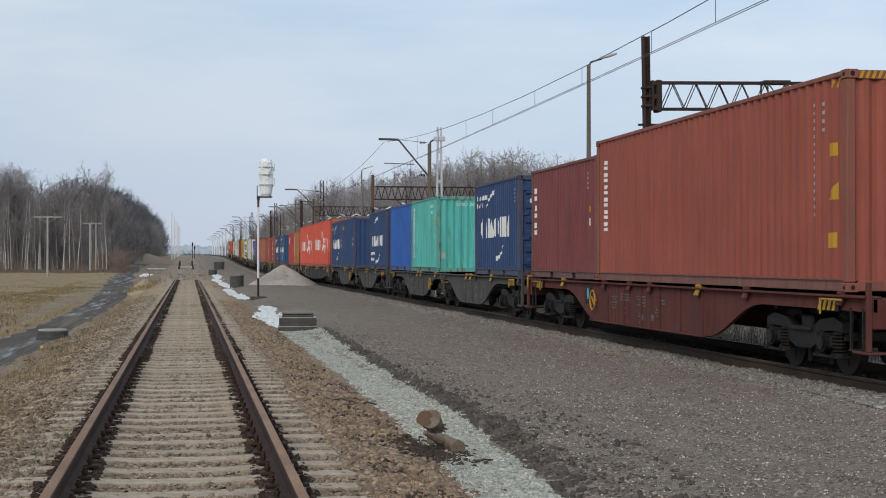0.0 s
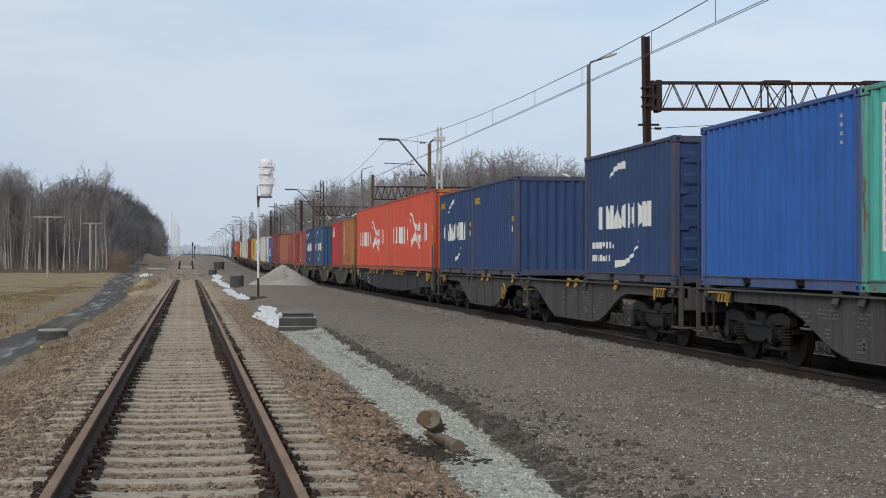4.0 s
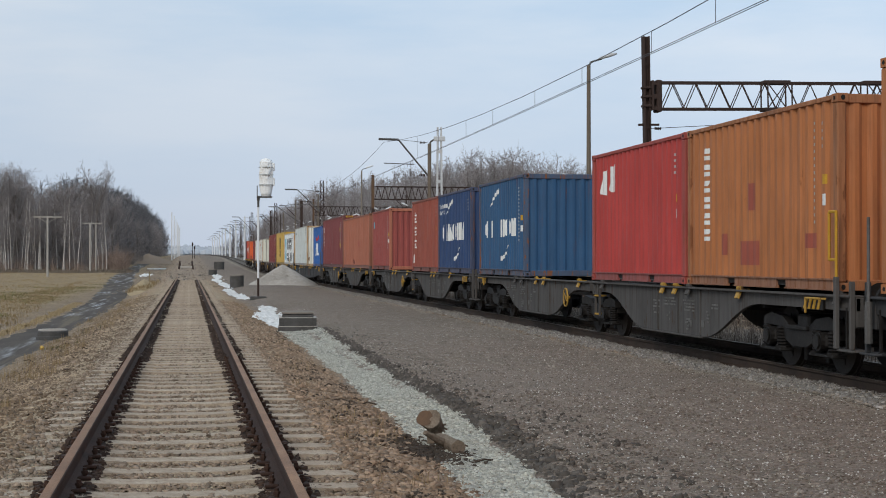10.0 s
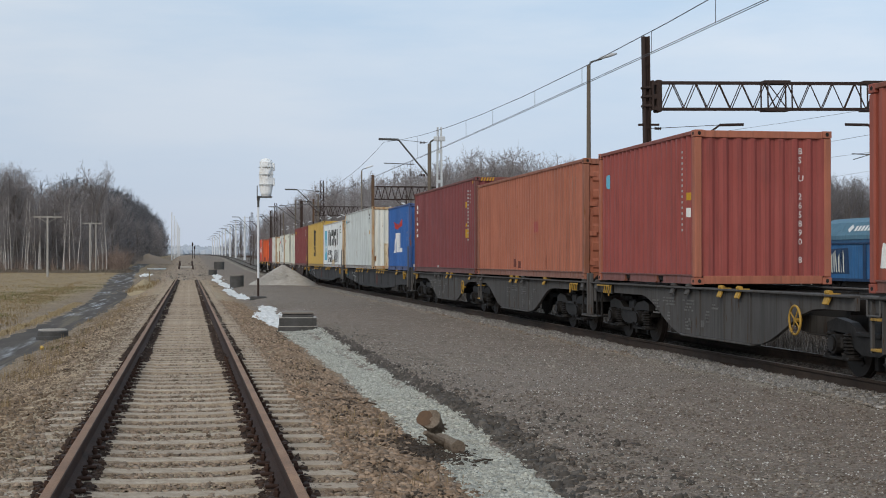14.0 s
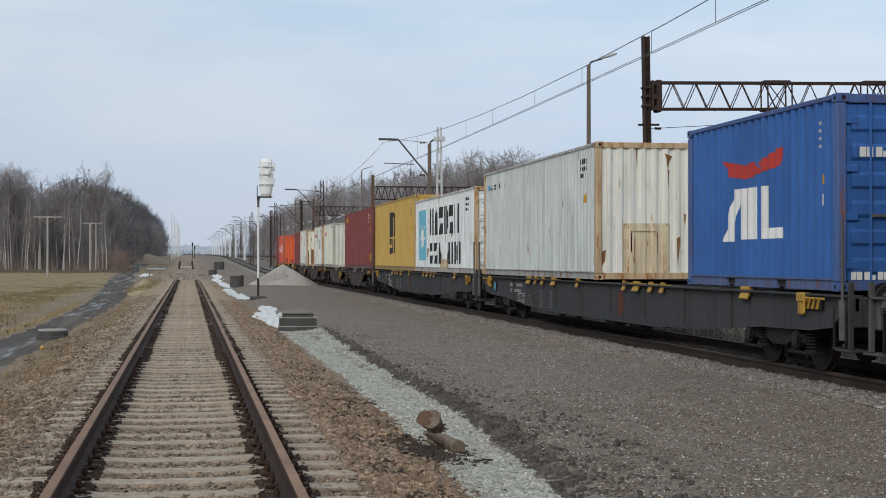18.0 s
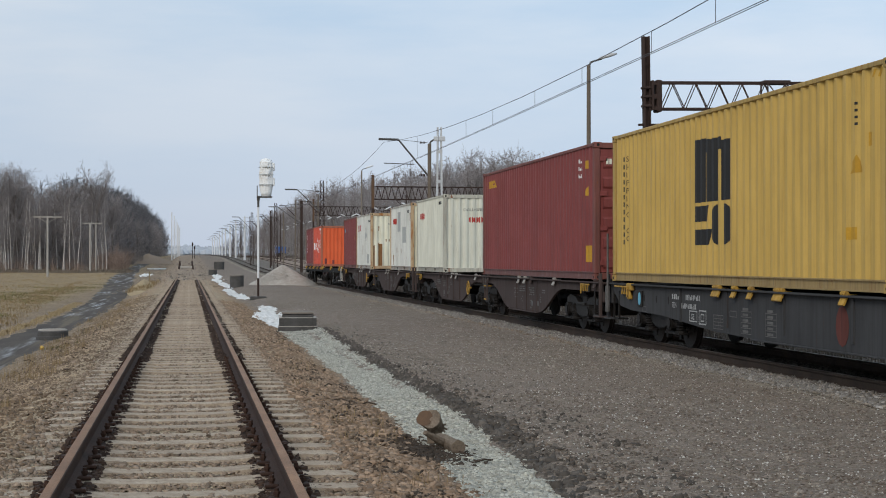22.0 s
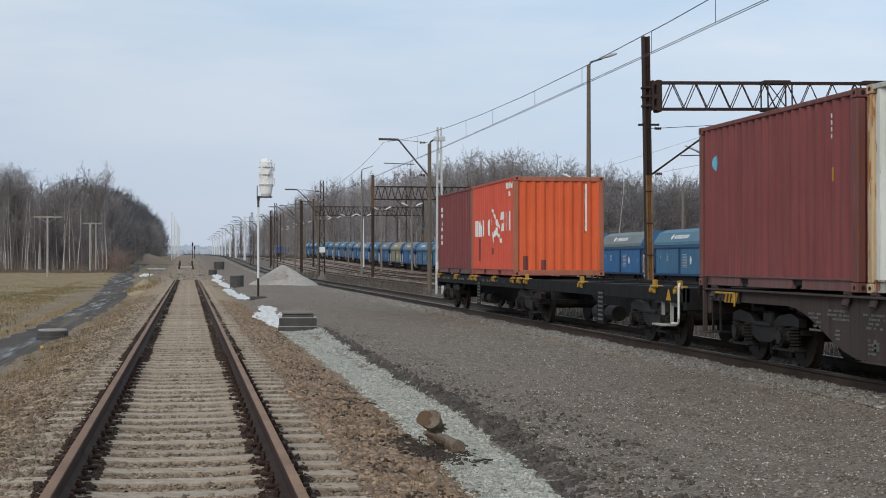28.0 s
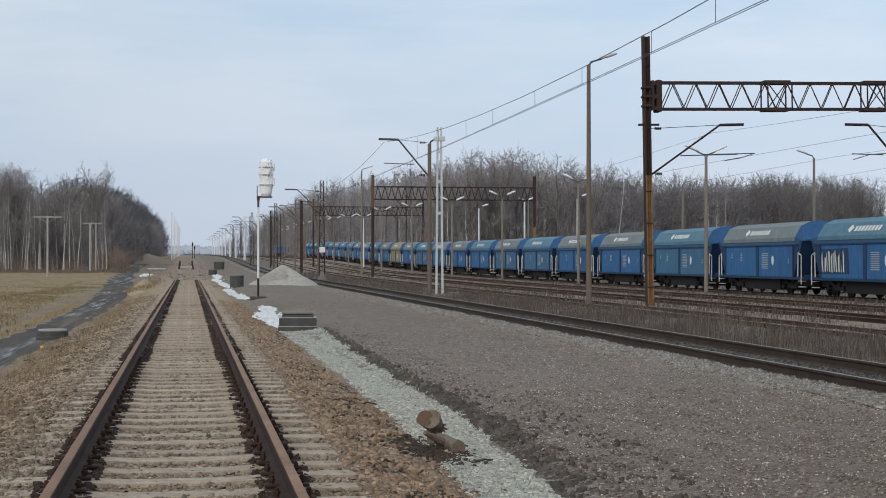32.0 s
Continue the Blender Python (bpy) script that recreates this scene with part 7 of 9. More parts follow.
def far_wagon(x, y):
    root = thing("covered_wagon", "distant blue covered wagon on a siding", "railway wagon", at=pose(x, y, -0.3 + rise(y)))
    part("body", Geo().box(-1.4, 1.4, 0, 11, 1.1, 3.6, 0.05), M["cobalt"], root)
    part("roof", fix(Geo().prism([(-1.45, 3.6), (1.45, 3.6), (0.9, 3.95), (-0.9, 3.95)], "y", -0.1, 11.1).mesh("roof", M["hop_grey"])), None, root)
    part("underframe", Geo().box(-1.2, 1.2, 0.3, 10.7, 0.8, 1.1), M["underside"], root)
    for a in (1.5, 3.3, 7.7, 9.5):
        part("wheelset", BOGIE["wheelset"], None, root, at=pose(0, a, 0.46))


far_wagon(36.0, 590)
far_wagon(36.0, 602)
build_containers()
build_wagons()
build_hoppers()
build_masts()
build_wires()

# ---- near ground: gravel strip, path, heaps, clutter ----
def ribbon(name, label, category, pts, material, lift=0.012, ragged=0.12, kind="structure", step=0.4, cells=6):
    """A strip of ground of its own: pts are (y, left, right); it follows the ground with ragged edges."""
    g, rows, y = Geo(), 0, pts[0][0]
    while y <= pts[-1][0]:
        for (a, l0, r0), (b, l1, r1) in zip(pts, pts[1:]):
            if a <= y <= b:
                k = (y - a) / (b - a)
                xl, xr = l0 + (l1 - l0) * k, r0 + (r1 - r0) * k
                break
        xl += ragged * (noise.noise((0, y * 0.7, 1)) + 0.6 * noise.noise((0, y * 2.3, 2)))
        xr += ragged * (noise.noise((0, y * 0.6, 5)) + 0.6 * noise.noise((0, y * 2.6, 6)))
        for i in range(cells + 1):
            x = xl + (xr - xl) * i / cells
            g.v.append((x, y, ground_z(x, y) + (lift if 0 < i < cells else -0.01)))
        rows += 1
        y += step * max(1.0, y / 25)
    w = cells + 1
    g.f = [(j * w + i, j * w + i + 1, (j + 1) * w + i + 1, (j + 1) * w + i) for j in range(rows - 1) for i in range(cells)]
    return tagged(part(name, g, material, smooth=True), label, category, kind=kind)


def heap(name, label, x, y, rx, ry, h, material, seed, n=34, z=None):
    g, rings = Geo(), 12
    z0 = (ground_z(x, y) if z is None else z) - 0.1
    for r in range(rings + 1):
        k = r / rings
        for i in range(n):
            a = 2 * math.pi * i / n
            wob = 1 + 0.12 * noise.noise((math.cos(a) * 1.3, math.sin(a) * 1.3, seed))
            px, py = rx * k * wob * math.cos(a), ry * k * wob * math.sin(a)
            hz = h * (1 - k) ** 0.92 * (1 + 0.18 * noise.noise((px * 0.8, py * 0.8, seed + 3))) + 0.05 * noise.noise((px * 4, py * 4, seed))
            g.v.append((x + px, y + py, z0 + max(0, hz) + 0.02 * (1 - k)))
    g.f = [(r * n + i, r * n + (i + 1) % n, (r + 1) * n + (i + 1) % n, (r + 1) * n + i) for r in range(rings) for i in range(n)]
    return tagged(part(name, g, material, smooth=True), label, "heap")


def wet_material():
    m, n, l, p = _nodes("wet_dark_track_mud")
    geo = n.new("ShaderNodeNewGeometry").outputs["Position"]
    a, b = _noise(n, l, geo, 0.5, 5.0, stretch=(1.2, 0.35, 1.0)), _noise(n, l, geo, 9.0, 6.0)
    c = _mix(n, l, _ramp(n, l, a, ((0.35, 0.0), (0.65, 1.0))), (0.075, 0.066, 0.06), (0.115, 0.1, 0.086))
    # drier crests between the wheel ruts
    rut = _noise(n, l, geo, 1.0, 5.0, stretch=(2.4, 0.06, 1.0), rough=0.65)
    c = _mix(n, l, _ramp(n, l, rut, ((0.54, 0.0), (0.66, 0.55))), c, (0.2, 0.165, 0.12))
    c = _mix(n, l, _ramp(n, l, rut, ((0.33, 0.5), (0.42, 0.0))), c, (0.055, 0.048, 0.043))
    c = _mix(n, l, _ramp(n, l, b, ((0.4, 0.0), (0.8, 0.4))), c, (0.06, 0.052, 0.046))
    l.new(c, p.inputs["Base Color"])
    wet = _noise(n, l, geo, 0.9, 4.0, stretch=(1.8, 0.12, 1.0))
    l.new(_ramp(n, l, wet, ((0.5, 0.95), (0.6, 0.5), (0.67, 0.1))), p.inputs["Roughness"])
    l.new(_ramp(n, l, wet, ((0.52, 0.06), (0.68, 0.48))), p.inputs["Specular IOR Level"])
    _bump(n, l, p, b, 0.35, 0.02)
    return m


def concrete_well(x, y, r, h, label, m="dark_concrete", rim=None, foot=True, z=None):
    root = thing("concrete_well_ring", label, "well ring", "concrete drain rings", at=pose(x, y, ground_z(x, y) if z is None else z))
    def tube_ring(r0, r1, z0, z1, n=28):
        g = Geo()
        for q in range(n):
            a = 2 * math.pi * q / n
            c, s = math.cos(a), math.sin(a)
            g.v += [(r1 * c, r1 * s, z0), (r1 * c, r1 * s, z1 - 0.015), ((r1 - 0.015) * c, (r1 - 0.015) * s, z1), (r0 * c, r0 * s, z1), (r0 * c, r0 * s, z0)]
        g.f = [(q * 5 + k, ((q + 1) % n) * 5 + k, ((q + 1) % n) * 5 + k + 1, q * 5 + k + 1) for q in range(n) for k in range(4)]
        return g
    if foot:
        part("base_ring", tube_ring(r * 0.7, r * 1.08, -0.05, h * 0.42), M[m], root)
        part("upper_ring", tube_ring(r * 0.72, r, h * 0.42, h * 0.86), M[m], root)
        part("rim", tube_ring(r * 0.74, r * 0.93, h * 0.86, h), M[rim or m], root)
    else:
        part("ring", tube_ring(r * 0.85, r, -0.05, h), M[m], root)
        part("rim", tube_ring(r * 0.8, r * 1.02, h - 0.004, h + 0.07), M[rim or m], root)
    return root


def build_near():
    ribbon("gravel_strip", "strip of pale blue-grey gravel along a shallow ditch", "gravel", [(7.5, 1.9, 2.5), (10.6, 2.02, 2.64), (13.2, 2.2, 2.8), (16.4, 2.22, 2.88), (22, 2.32, 2.9), (27.6, 2.3, 2.97), (36.5, 2.22, 3.08)], M["gravel_bed"], 0.012, 0.12)
    ribbon("dirt_path", "wet dark dirt path with ruts beside the track", "path", [(14, -5.0, -3.3), (30, -5.1, -3.35), (38, -4.95, -3.3), (50, -4.75, -3.1), (63, -4.8, -2.95), (76, -5.0, -3.0), (90, -5.5, -3.35), (110, -6.2, -3.9), (143, -7.6, -4.8), (190, -9.0, -6.2), (240, -9.8, -7.2), (300, -9.2, -6.4)], wet_material(), 0.016, 0.3)
    snow = ((2.42, 43, 0.4, 2.4), (2.5, 48, 0.36, 2.6), (2.75, 53.5, 0.26, 3.0), (2.55, 40, 0.25, 0.9), (2.45, 72, 0.32, 4.0), (2.2, 77, 0.3, 3.0), (2.2, 84, 0.35, 4.0), (2.5, 104, 0.4, 7), (2.3, 126, 0.4, 9), (2.8, 150, 0.4, 10), (-5.0, 185, 0.7, 6))
    for i, (x, y, rx, ry) in enumerate(snow):
        def around(r, n, x=x, y=y, rx=rx, ry=ry):
            px, py = x + rx * (0.5 if y < 50 else 0.3) * r.normal(0, 1, n), y + ry * 0.5 * r.normal(0, 1, n)
            return np.stack([px, py, [ground_z(a, b) + 0.01 for a, b in zip(px, py)]], -1)
        ob = stones("snow_patch", "leftover patch of dirty old snow", 420, around, 0.03 + y * 0.0006, 0.1 + y * 0.001, M["snow"], 70 + i, 0.45)
        tagged(ob, "leftover patch of dirty old snow", "snow", kind="stuff")
    hp = heap("gravel_mound", "conical heap of pale grey gravel on the plain", 6.25, 102.5, 2.55, 2.35, 1.4, M["heap_stone"], 1.7)
    heap("earth_mound", "low heap of earth with dry straw", -2.75, 98, 0.95, 15.0, 0.72, M["straw"], 3.1)
    heap("earth_mound", "far heap of brown sandy earth", -7.2, 290, 5.0, 9.0, 1.9, M["stone_tan"], 5.5)
    heap("earth_mound", "far heap of brown sandy earth", -10.5, 300, 4.5, 9.0, 1.6, M["stone_tan"], 8.5)
    box = thing("drain_chamber", "square stack of dark wet concrete drain chamber pieces", "drain chamber", at=pose(2.63, 36.9, ground_z(2.63, 36.9) - 0.02, 0, 0, -4))
    def frame_piece(w, z0, z1, t=0.1):
        g = Geo()
        for sx in (-1, 1):
            g.box(*sorted((sx * w, sx * (w - t))), -w, w, z0, z1, 0.012)
            g.box(-w + t, w - t, *sorted((sx * w, sx * (w - t))), z0, z1, 0.012)
        return g
    # Dark pieces, each with a thin paler band round its top edge.
    part("base_piece", frame_piece(0.47, -0.05, 0.17), M["dark_concrete"], box)
    part("base_edge", frame_piece(0.474, 0.165, 0.187), M["pole_pale"], box, "pale dusty rim")
    part("upper_piece", frame_piece(0.45, 0.185, 0.38), M["dark_concrete"], box)
    part("upper_edge", frame_piece(0.454, 0.376, 0.394), M["pole_pale"], box, "pale dusty rim")
    for z in (0.394, 0.47):
        part("cover_slab", Geo().box(-0.38, 0.38, -0.36, 0.36, z, z + 0.06, 0.015), M["dark_concrete" if z < 0.45 else "concrete"], box)
    concrete_well(2.98, 95, 0.43, 0.72, "dark concrete drain ring standing by the ditch", foot=False, rim="concrete")
    concrete_well(4.1, 206, 0.7, 1.0, "dark concrete drain ring far along the ditch", foot=False, rim="concrete")
    concrete_well(2.6, 165, 0.45, 0.6, "dark concrete drain ring far along the ditch", foot=False, rim="concrete")
    concrete_well(-3.45, 40.2, 0.39, 0.3, "worn pale-rimmed concrete drain ring on the muddy path edge", rim="pole_pale", z=ground_z(-3.45, 40.2) - 0.03)
    # cut stump, log and the hole they came from
    def round_hole(r, n):
        k, a = r.normal(0, 0.5, n), r.uniform(0, 6.283, n)
        x, y = 2.2 + 0.34 * k * np.cos(a), 13.5 + 0.8 * k * np.sin(a)
        return np.stack([x, y, [ground_z(p, q) + 0.02 for p, q in zip(x, y)]], -1)
    stones("dug_up_soil", "dark dug-up soil crumbs round a stump", 1500, round_hole, 0.012, 0.04, M["soil"], 31)
    st = thing("tree_stump", "rotten cut tree stump tipped over in the gravel", "stump", at=pose(2.3, 14.2, 0.06, 0, 0, 0) @ Matrix.Scale(0.78, 4))
    def lump(r0, r1, L, seed, n=16, rings=6):
        g = Geo()
        for k in range(rings + 1):
            t = k / rings
            for i in range(n):
                a = 2 * math.pi * i / n
                r = (r0 + (r1 - r0) * t) * (1 + 0.16 * noise.noise((math.cos(a) * 2, math.sin(a) * 2, seed + t * 2)))
                g.v.append((r * math.cos(a), r * math.sin(a), L * t + (0.03 * noise.noise((math.cos(a) * 3, math.sin(a) * 3, seed)) if k in (0, rings) else 0)))
        g.f = [(k * n + i, k * n + (i + 1) % n, (k + 1) * n + (i + 1) % n, (k + 1) * n + i) for k in range(rings) for i in range(n)]
        g.f += [tuple(range(n))[::-1], tuple(range(rings * n, (rings + 1) * n))]
        return g
    part("trunk_piece", lump(0.1, 0.125, 0.26, 1.0), M["rotwood"], st, at=pose(0.05, 0.06, -0.12, 48, -38, 0))
    part("root_piece", lump(0.11, 0.075, 0.3, 3.0), M["rotwood"], st, at=pose(0.03, 0.04, -0.34, 12, -8, 0))
    part("cut_face", lump(0.1, 0.105, 0.02, 2.0, rings=1), M["mast_brown"], st, at=pose(-0.118, -0.085, 0.012, 48, -38, 0), label="rust-brown cut face")
    for i, (dx, dy, a) in enumerate(((0.14, -0.05, 20), (0.17, -0.02, 50), (0.12, 0.1, 80), (0.16, 0.02, -20))):
        part("splinter", Geo().tube((0.05, 0, -0.08), (dx, dy, -0.16 + 0.03 * i), 0.03, 0.01, 5), M["rotwood"], st)
    lg = thing("log", "short rotten log half sunk in gravel", "log", at=pose(2.3, 13.55, -0.1, 0, 0, 0))
    part("log_body", lump(0.055, 0.07, 0.55, 4.0), M["rotwood"], lg, at=pose(0.02, 0.4, 0.0, 92, 0, 8))
    part("broken_stub", lump(0.04, 0.02, 0.25, 6.0), M["rotwood"], lg, at=pose(0.0, 0.1, 0.0, 30, -60, 0))
    rng = random.Random(8)
    for i in range(26):
        x, y = rng.choice(((rng.uniform(1.5, 2.1), rng.uniform(11, 24)), (rng.uniform(-3.0, -1.7), rng.uniform(11, 40)), (rng.uniform(1.9, 2.5), rng.uniform(12.4, 14.5))))
        a, L = rng.uniform(0, 6.28), rng.uniform(0.08, 0.26)
        z = ground_z(x, y) + 0.02
        g = Geo().path([(x, y, z), (x + L * 0.5 * math.cos(a), y + L * 0.5 * math.sin(a), z + 0.03), (x + L * math.cos(a + 0.3), y + L * math.sin(a + 0.3), z + 0.01)], 0.009, 5)
        tagged(part("fallen_stick", g, M["soil"]), "short dead stick lying on the ballast", "stick", "fallen sticks")
    tagged(part("plastic_scrap", lump(0.05, 0.03, 0.06, 9.0, 8, 2), M["yellow"], at=pose(-3.2, 34.6, -0.38, 60, 0, 0)), "crumpled scrap of yellow plastic in the grass", "litter")
    tagged(part("marker_stake", Geo().box(-0.04, 0.04, -0.04, 0.04, 0, 0.75, 0.01), M["dry_grass"], at=pose(-2.75, 111, 0.0)), "pale wooden marker stake by the straw heap", "stake")
    tagged(part("white_slab", Geo().box(-1.6, 1.6, -0.6, 0.6, 0, 0.22, 0.04), M["snow"], at=pose(-4.6, 228, ground_z(-4.6, 228), 0, 0, 55)), "pale slab lying by the path", "slab")
    # old track panel past the end of the rails
    root = thing("track_panel", "old track panel with sleepers lying past the rail end", "track panel", at=pose(-0.3, 205, -0.05))
    for i in range(12):
        part("sleeper", Geo().box(-1.3, 1.3, i * 1.6 - 0.13, i * 1.6 + 0.13, 0.0, 0.2, 0.02), M["wood_sleeper"], root)
    for s in (-1, 1):
        part("rail", Geo().box(s * 0.75 - 0.05, s * 0.75 + 0.05, -0.6, 18.5, 0.2, 0.38), M["rail"], root)
        for k, h in ((0.0, 1.5), (7.5, 1.2)):
            part("side_post", Geo().tube((s * 0.95, k - 0.2, 0.1), (s * 0.8, k + 0.4, h), 0.15, 0.1, 6), M["mast_rust"], root)
            part("post_foot", Geo().box(s * 0.9 - 0.3, s * 0.9 + 0.3, k - 0.5, k + 0.3, 0.0, 0.25, 0.03), M["mast_rust"], root)
    for k in (0.1, 7.6):
        part("cross_beam", Geo().box(-0.8, 0.8, k - 0.1, k + 0.1, 0.5, 0.75, 0.02), M["pole_pale"], root)
    tagged(part("white_block", Geo().box(-0.28, 0.28, -0.2, 0.2, -0.1, 0.2, 0.03), M["concrete"], at=pose(13.95, 79.5, -0.35, 0, 0, 20)), "pale concrete block at the mast foot", "block")


def build_stones():
    NX = NEAR_X
    off = lambda x: abs(abs(x - NX) - 0.7535) > 0.07
    rock = random.Random(77)
    between = lambda x, y: off(x) and (((y - 7.5) % 0.6) > 0.12 and ((y - 7.5) % 0.6) < 0.48 or rock.random() < 0.3)
    stones("ballast_tan", "dusty tan ballast stones between the sleepers", 30000, strip(NX - 1.35, NX + 1.35, 8.2, 60, 1.0, 0, 0.012, between), 0.008, 0.03, M["stone_tan"], 1)
    stones("ballast_brown", "brown ballast stones on the track shoulders", 13000, strip(1.2, 2.22, 8.2, 60, 1.0, 0.1, 0.006), 0.01, 0.042, M["stone_brown"], 2)
    stones("ballast_brown_left", "brown ballast and earth crumbs left of the track", 13000, strip(-3.0, -1.3, 9, 70, 1.0, 0.1, 0.003), 0.01, 0.036, M["earth_crumb"], 3)
    stones("shoulder_pale", "pale stones strewn on the track shoulders", 900, lambda r, n: np.concatenate([strip(1.2, 1.95, 8.2, 60, 1.0, 0.1, 0.02)(r, n // 2), strip(-3.0, -1.3, 9, 60, 1.0, 0.1, 0.012)(r, n // 2)]), 0.01, 0.034, M["stone_tan"], 14)
    stones("far_rubble", "rubble and earth lumps beyond the rail end", 1300, strip(-5.0, 3.0, 90, 300, 1.0, 0.3, 0.0), 0.04, 0.13, M["stone_tan"], 24, 0.6)
    stones("far_dark_rubble", "dark lumps of earth beyond the rail end", 420, strip(-5.0, 3.0, 122, 300, 1.0, 0.3, 0.0), 0.05, 0.18, M["clod"], 25, 0.6)
    # Dirt by the rails, toned darker to carry the rails' shadowed sides too.
    stones("rail_foot_dirt", "dark oily stones along the rails", 21000, lambda r, n: np.concatenate([strip(NX + s * 0.7535 - 0.19, NX + s * 0.7535 + 0.19, 8.2, 118, 1.0, 0, 0.03)(r, n // 2) for s in (-1, 1)]), 0.015, 0.034, M["rust_stone"], 4)
    stones("rail_side_dirt", "dark oily dirt along the far stretch of the rails", 17000, lambda r, n: np.concatenate([strip(NX + s * 0.7535 - 0.2, NX + s * 0.7535 + 0.2, 24, 119, 0.7, 0, 0.03)(r, n // 2) for s in (-1, 1)]), 0.025, 0.055, M["rust_stone"], 44)
    def in_ditch(r, n):
        y = 8.4 * (37 / 8.4) ** r.uniform(0, 1, n)
        lo = np.interp(y, [7.5, 10.6, 13.2, 16.4, 22, 27.6, 36.5], [1.9, 2.02, 2.2, 2.22, 2.32, 2.3, 2.22])
        hi = np.interp(y, [7.5, 10.6, 13.2, 16.4, 22, 27.6, 36.5], [2.5, 2.64, 2.8, 2.88, 2.9, 2.97, 3.08])
        wob = np.array([0.09 * noise.noise((0.0, q * 0.9, 9.0)) + 0.06 * noise.noise((1.0, q * 3.1, 3.0)) for q in y])
        x = lo + (hi - lo) * np.clip(r.uniform(-0.04, 1.04, n) + r.normal(0, 0.05, n), -0.15, 1.12) + wob
        return np.stack([x, y, [ground_z(a, b) + 0.018 for a, b in zip(x, y)]], -1)
    stones("pale_gravel", "loose pale gravel stones in the ditch", 28000, in_ditch, 0.01, 0.03, M["stone_pale"], 5)
    stones("dark_chippings", "dark grey chippings on the gravel plain", 40000, strip(2.8, 7.8, 8.6, 60, 1.0, 0, 0.0), 0.007, 0.018, M["stone_dark"], 6)
    stones("light_chippings", "scattered lighter chippings on the gravel plain", 15000, strip(2.9, 7.8, 8.6, 75, 0.5, 0, 0.004), 0.005, 0.02, M["stone_mid"], 7)
    stones("plain_chippings", "lighter chippings further out on the gravel plain", 9000, strip(3.1, 8.0, 22, 95, 0.8, 0, 0.004), 0.012, 0.03, M["stone_mid"], 47)
    stones("white_chips", "scattered white chips on the gravel plain", 5200, strip(2.9, 8.2, 8.6, 60, 0.6, 0, 0.008), 0.003, 0.011, M["white_chip"], 17)
    def bank(r, n):
        y = 8.6 * (37 / 8.6) ** r.uniform(0, 1, n)
        x = np.interp(y, [7.5, 10.6, 13.2, 16.4, 22, 27.6, 36.5], [2.5, 2.64, 2.8, 2.88, 2.9, 2.97, 3.08]) + 0.06 + np.abs(r.normal(0, 0.13, n))
        return np.stack([x, y, [ground_z(a, b) for a, b in zip(x, y)]], -1)
    stones("ditch_soil", "dark damp soil crumbs along the ditch edge", 2600, strip(1.95, 2.35, 9.0, 37, 1.0, 0.15, 0.006, lambda x, y: noise.noise((x * 0.6, y * 0.35, 5.0)) > 0.05), 0.01, 0.03, M["soil"], 33)
    stones("shoulder_soil", "dark soil showing between the shoulder stones", 3600, strip(1.25, 2.2, 8.4, 45, 1.0, 0.1, 0.012, lambda x, y: noise.noise((x * 1.5, y * 0.8, 15.0)) > 0.12), 0.01, 0.03, M["soil"], 34)
    stones("soil_clods", "lumpy clods along the edge of the plain", 3400, bank, 0.01, 0.05, M["clod"], 8, 0.9)
    stones("edge_clods", "loose clods scattered beside the ditch", 900, strip(3.1, 3.9, 8.6, 38, 1.0, 0.3, 0.0), 0.01, 0.035, M["clod"], 18, 0.9)
    stones("main_ballast_edge", "grey ballast stones along the main track", 20000, strip(7.85, 8.75, 14, 130, 1.0, 0.2, 0.01), 0.017, 0.05, M["edge_stone"], 9)
    stones("main_ballast_light", "lighter ballast stones strewn along the main track", 4500, strip(7.75, 8.6, 14, 110, 1.0, 0.2, 0.02), 0.012, 0.036, M["stone_mid"], 19)
    stones("verge_crumbs", "tan earth crumbs along the far ballast edge", 2200, strip(7.5, 8.3, 25, 120, 1.0, 0.2, 0.0), 0.015, 0.05, M["stone_tan"], 29)
    stones("main_ballast", "dark oily ballast between the main rails", 14000, strip(8.95, 11.4, 16, 120, 1.0, 0, 0.0), 0.018, 0.042, M["oily_stone"], 10)
    stones("siding_ballast", "pale gravel strips between the siding tracks", 9000, lambda r, n: np.concatenate([strip(a, b, 40, 110, 1.0, 0.3, 0.0)(r, n // 3) for a, b in ((19.0, 20.6), (24.0, 25.4), (15.9, 16.7))]), 0.03, 0.06, M["stone_tan"], 11)
    rng = np.random.default_rng(3)
    def on_heap(r, n):
        k, a = np.sqrt(r.uniform(0, 1, n)), r.uniform(0, 6.283, n)
        return np.stack([6.25 + 2.3 * k * np.cos(a), 102.5 + 2.25 * k * np.sin(a), -0.2 + 1.42 * (1 - k) ** 0.92], -1)
    stones("heap_gravel", "loose gravel on the heap", 3500, on_heap, 0.02, 0.042, M["heap_stone"], 12)


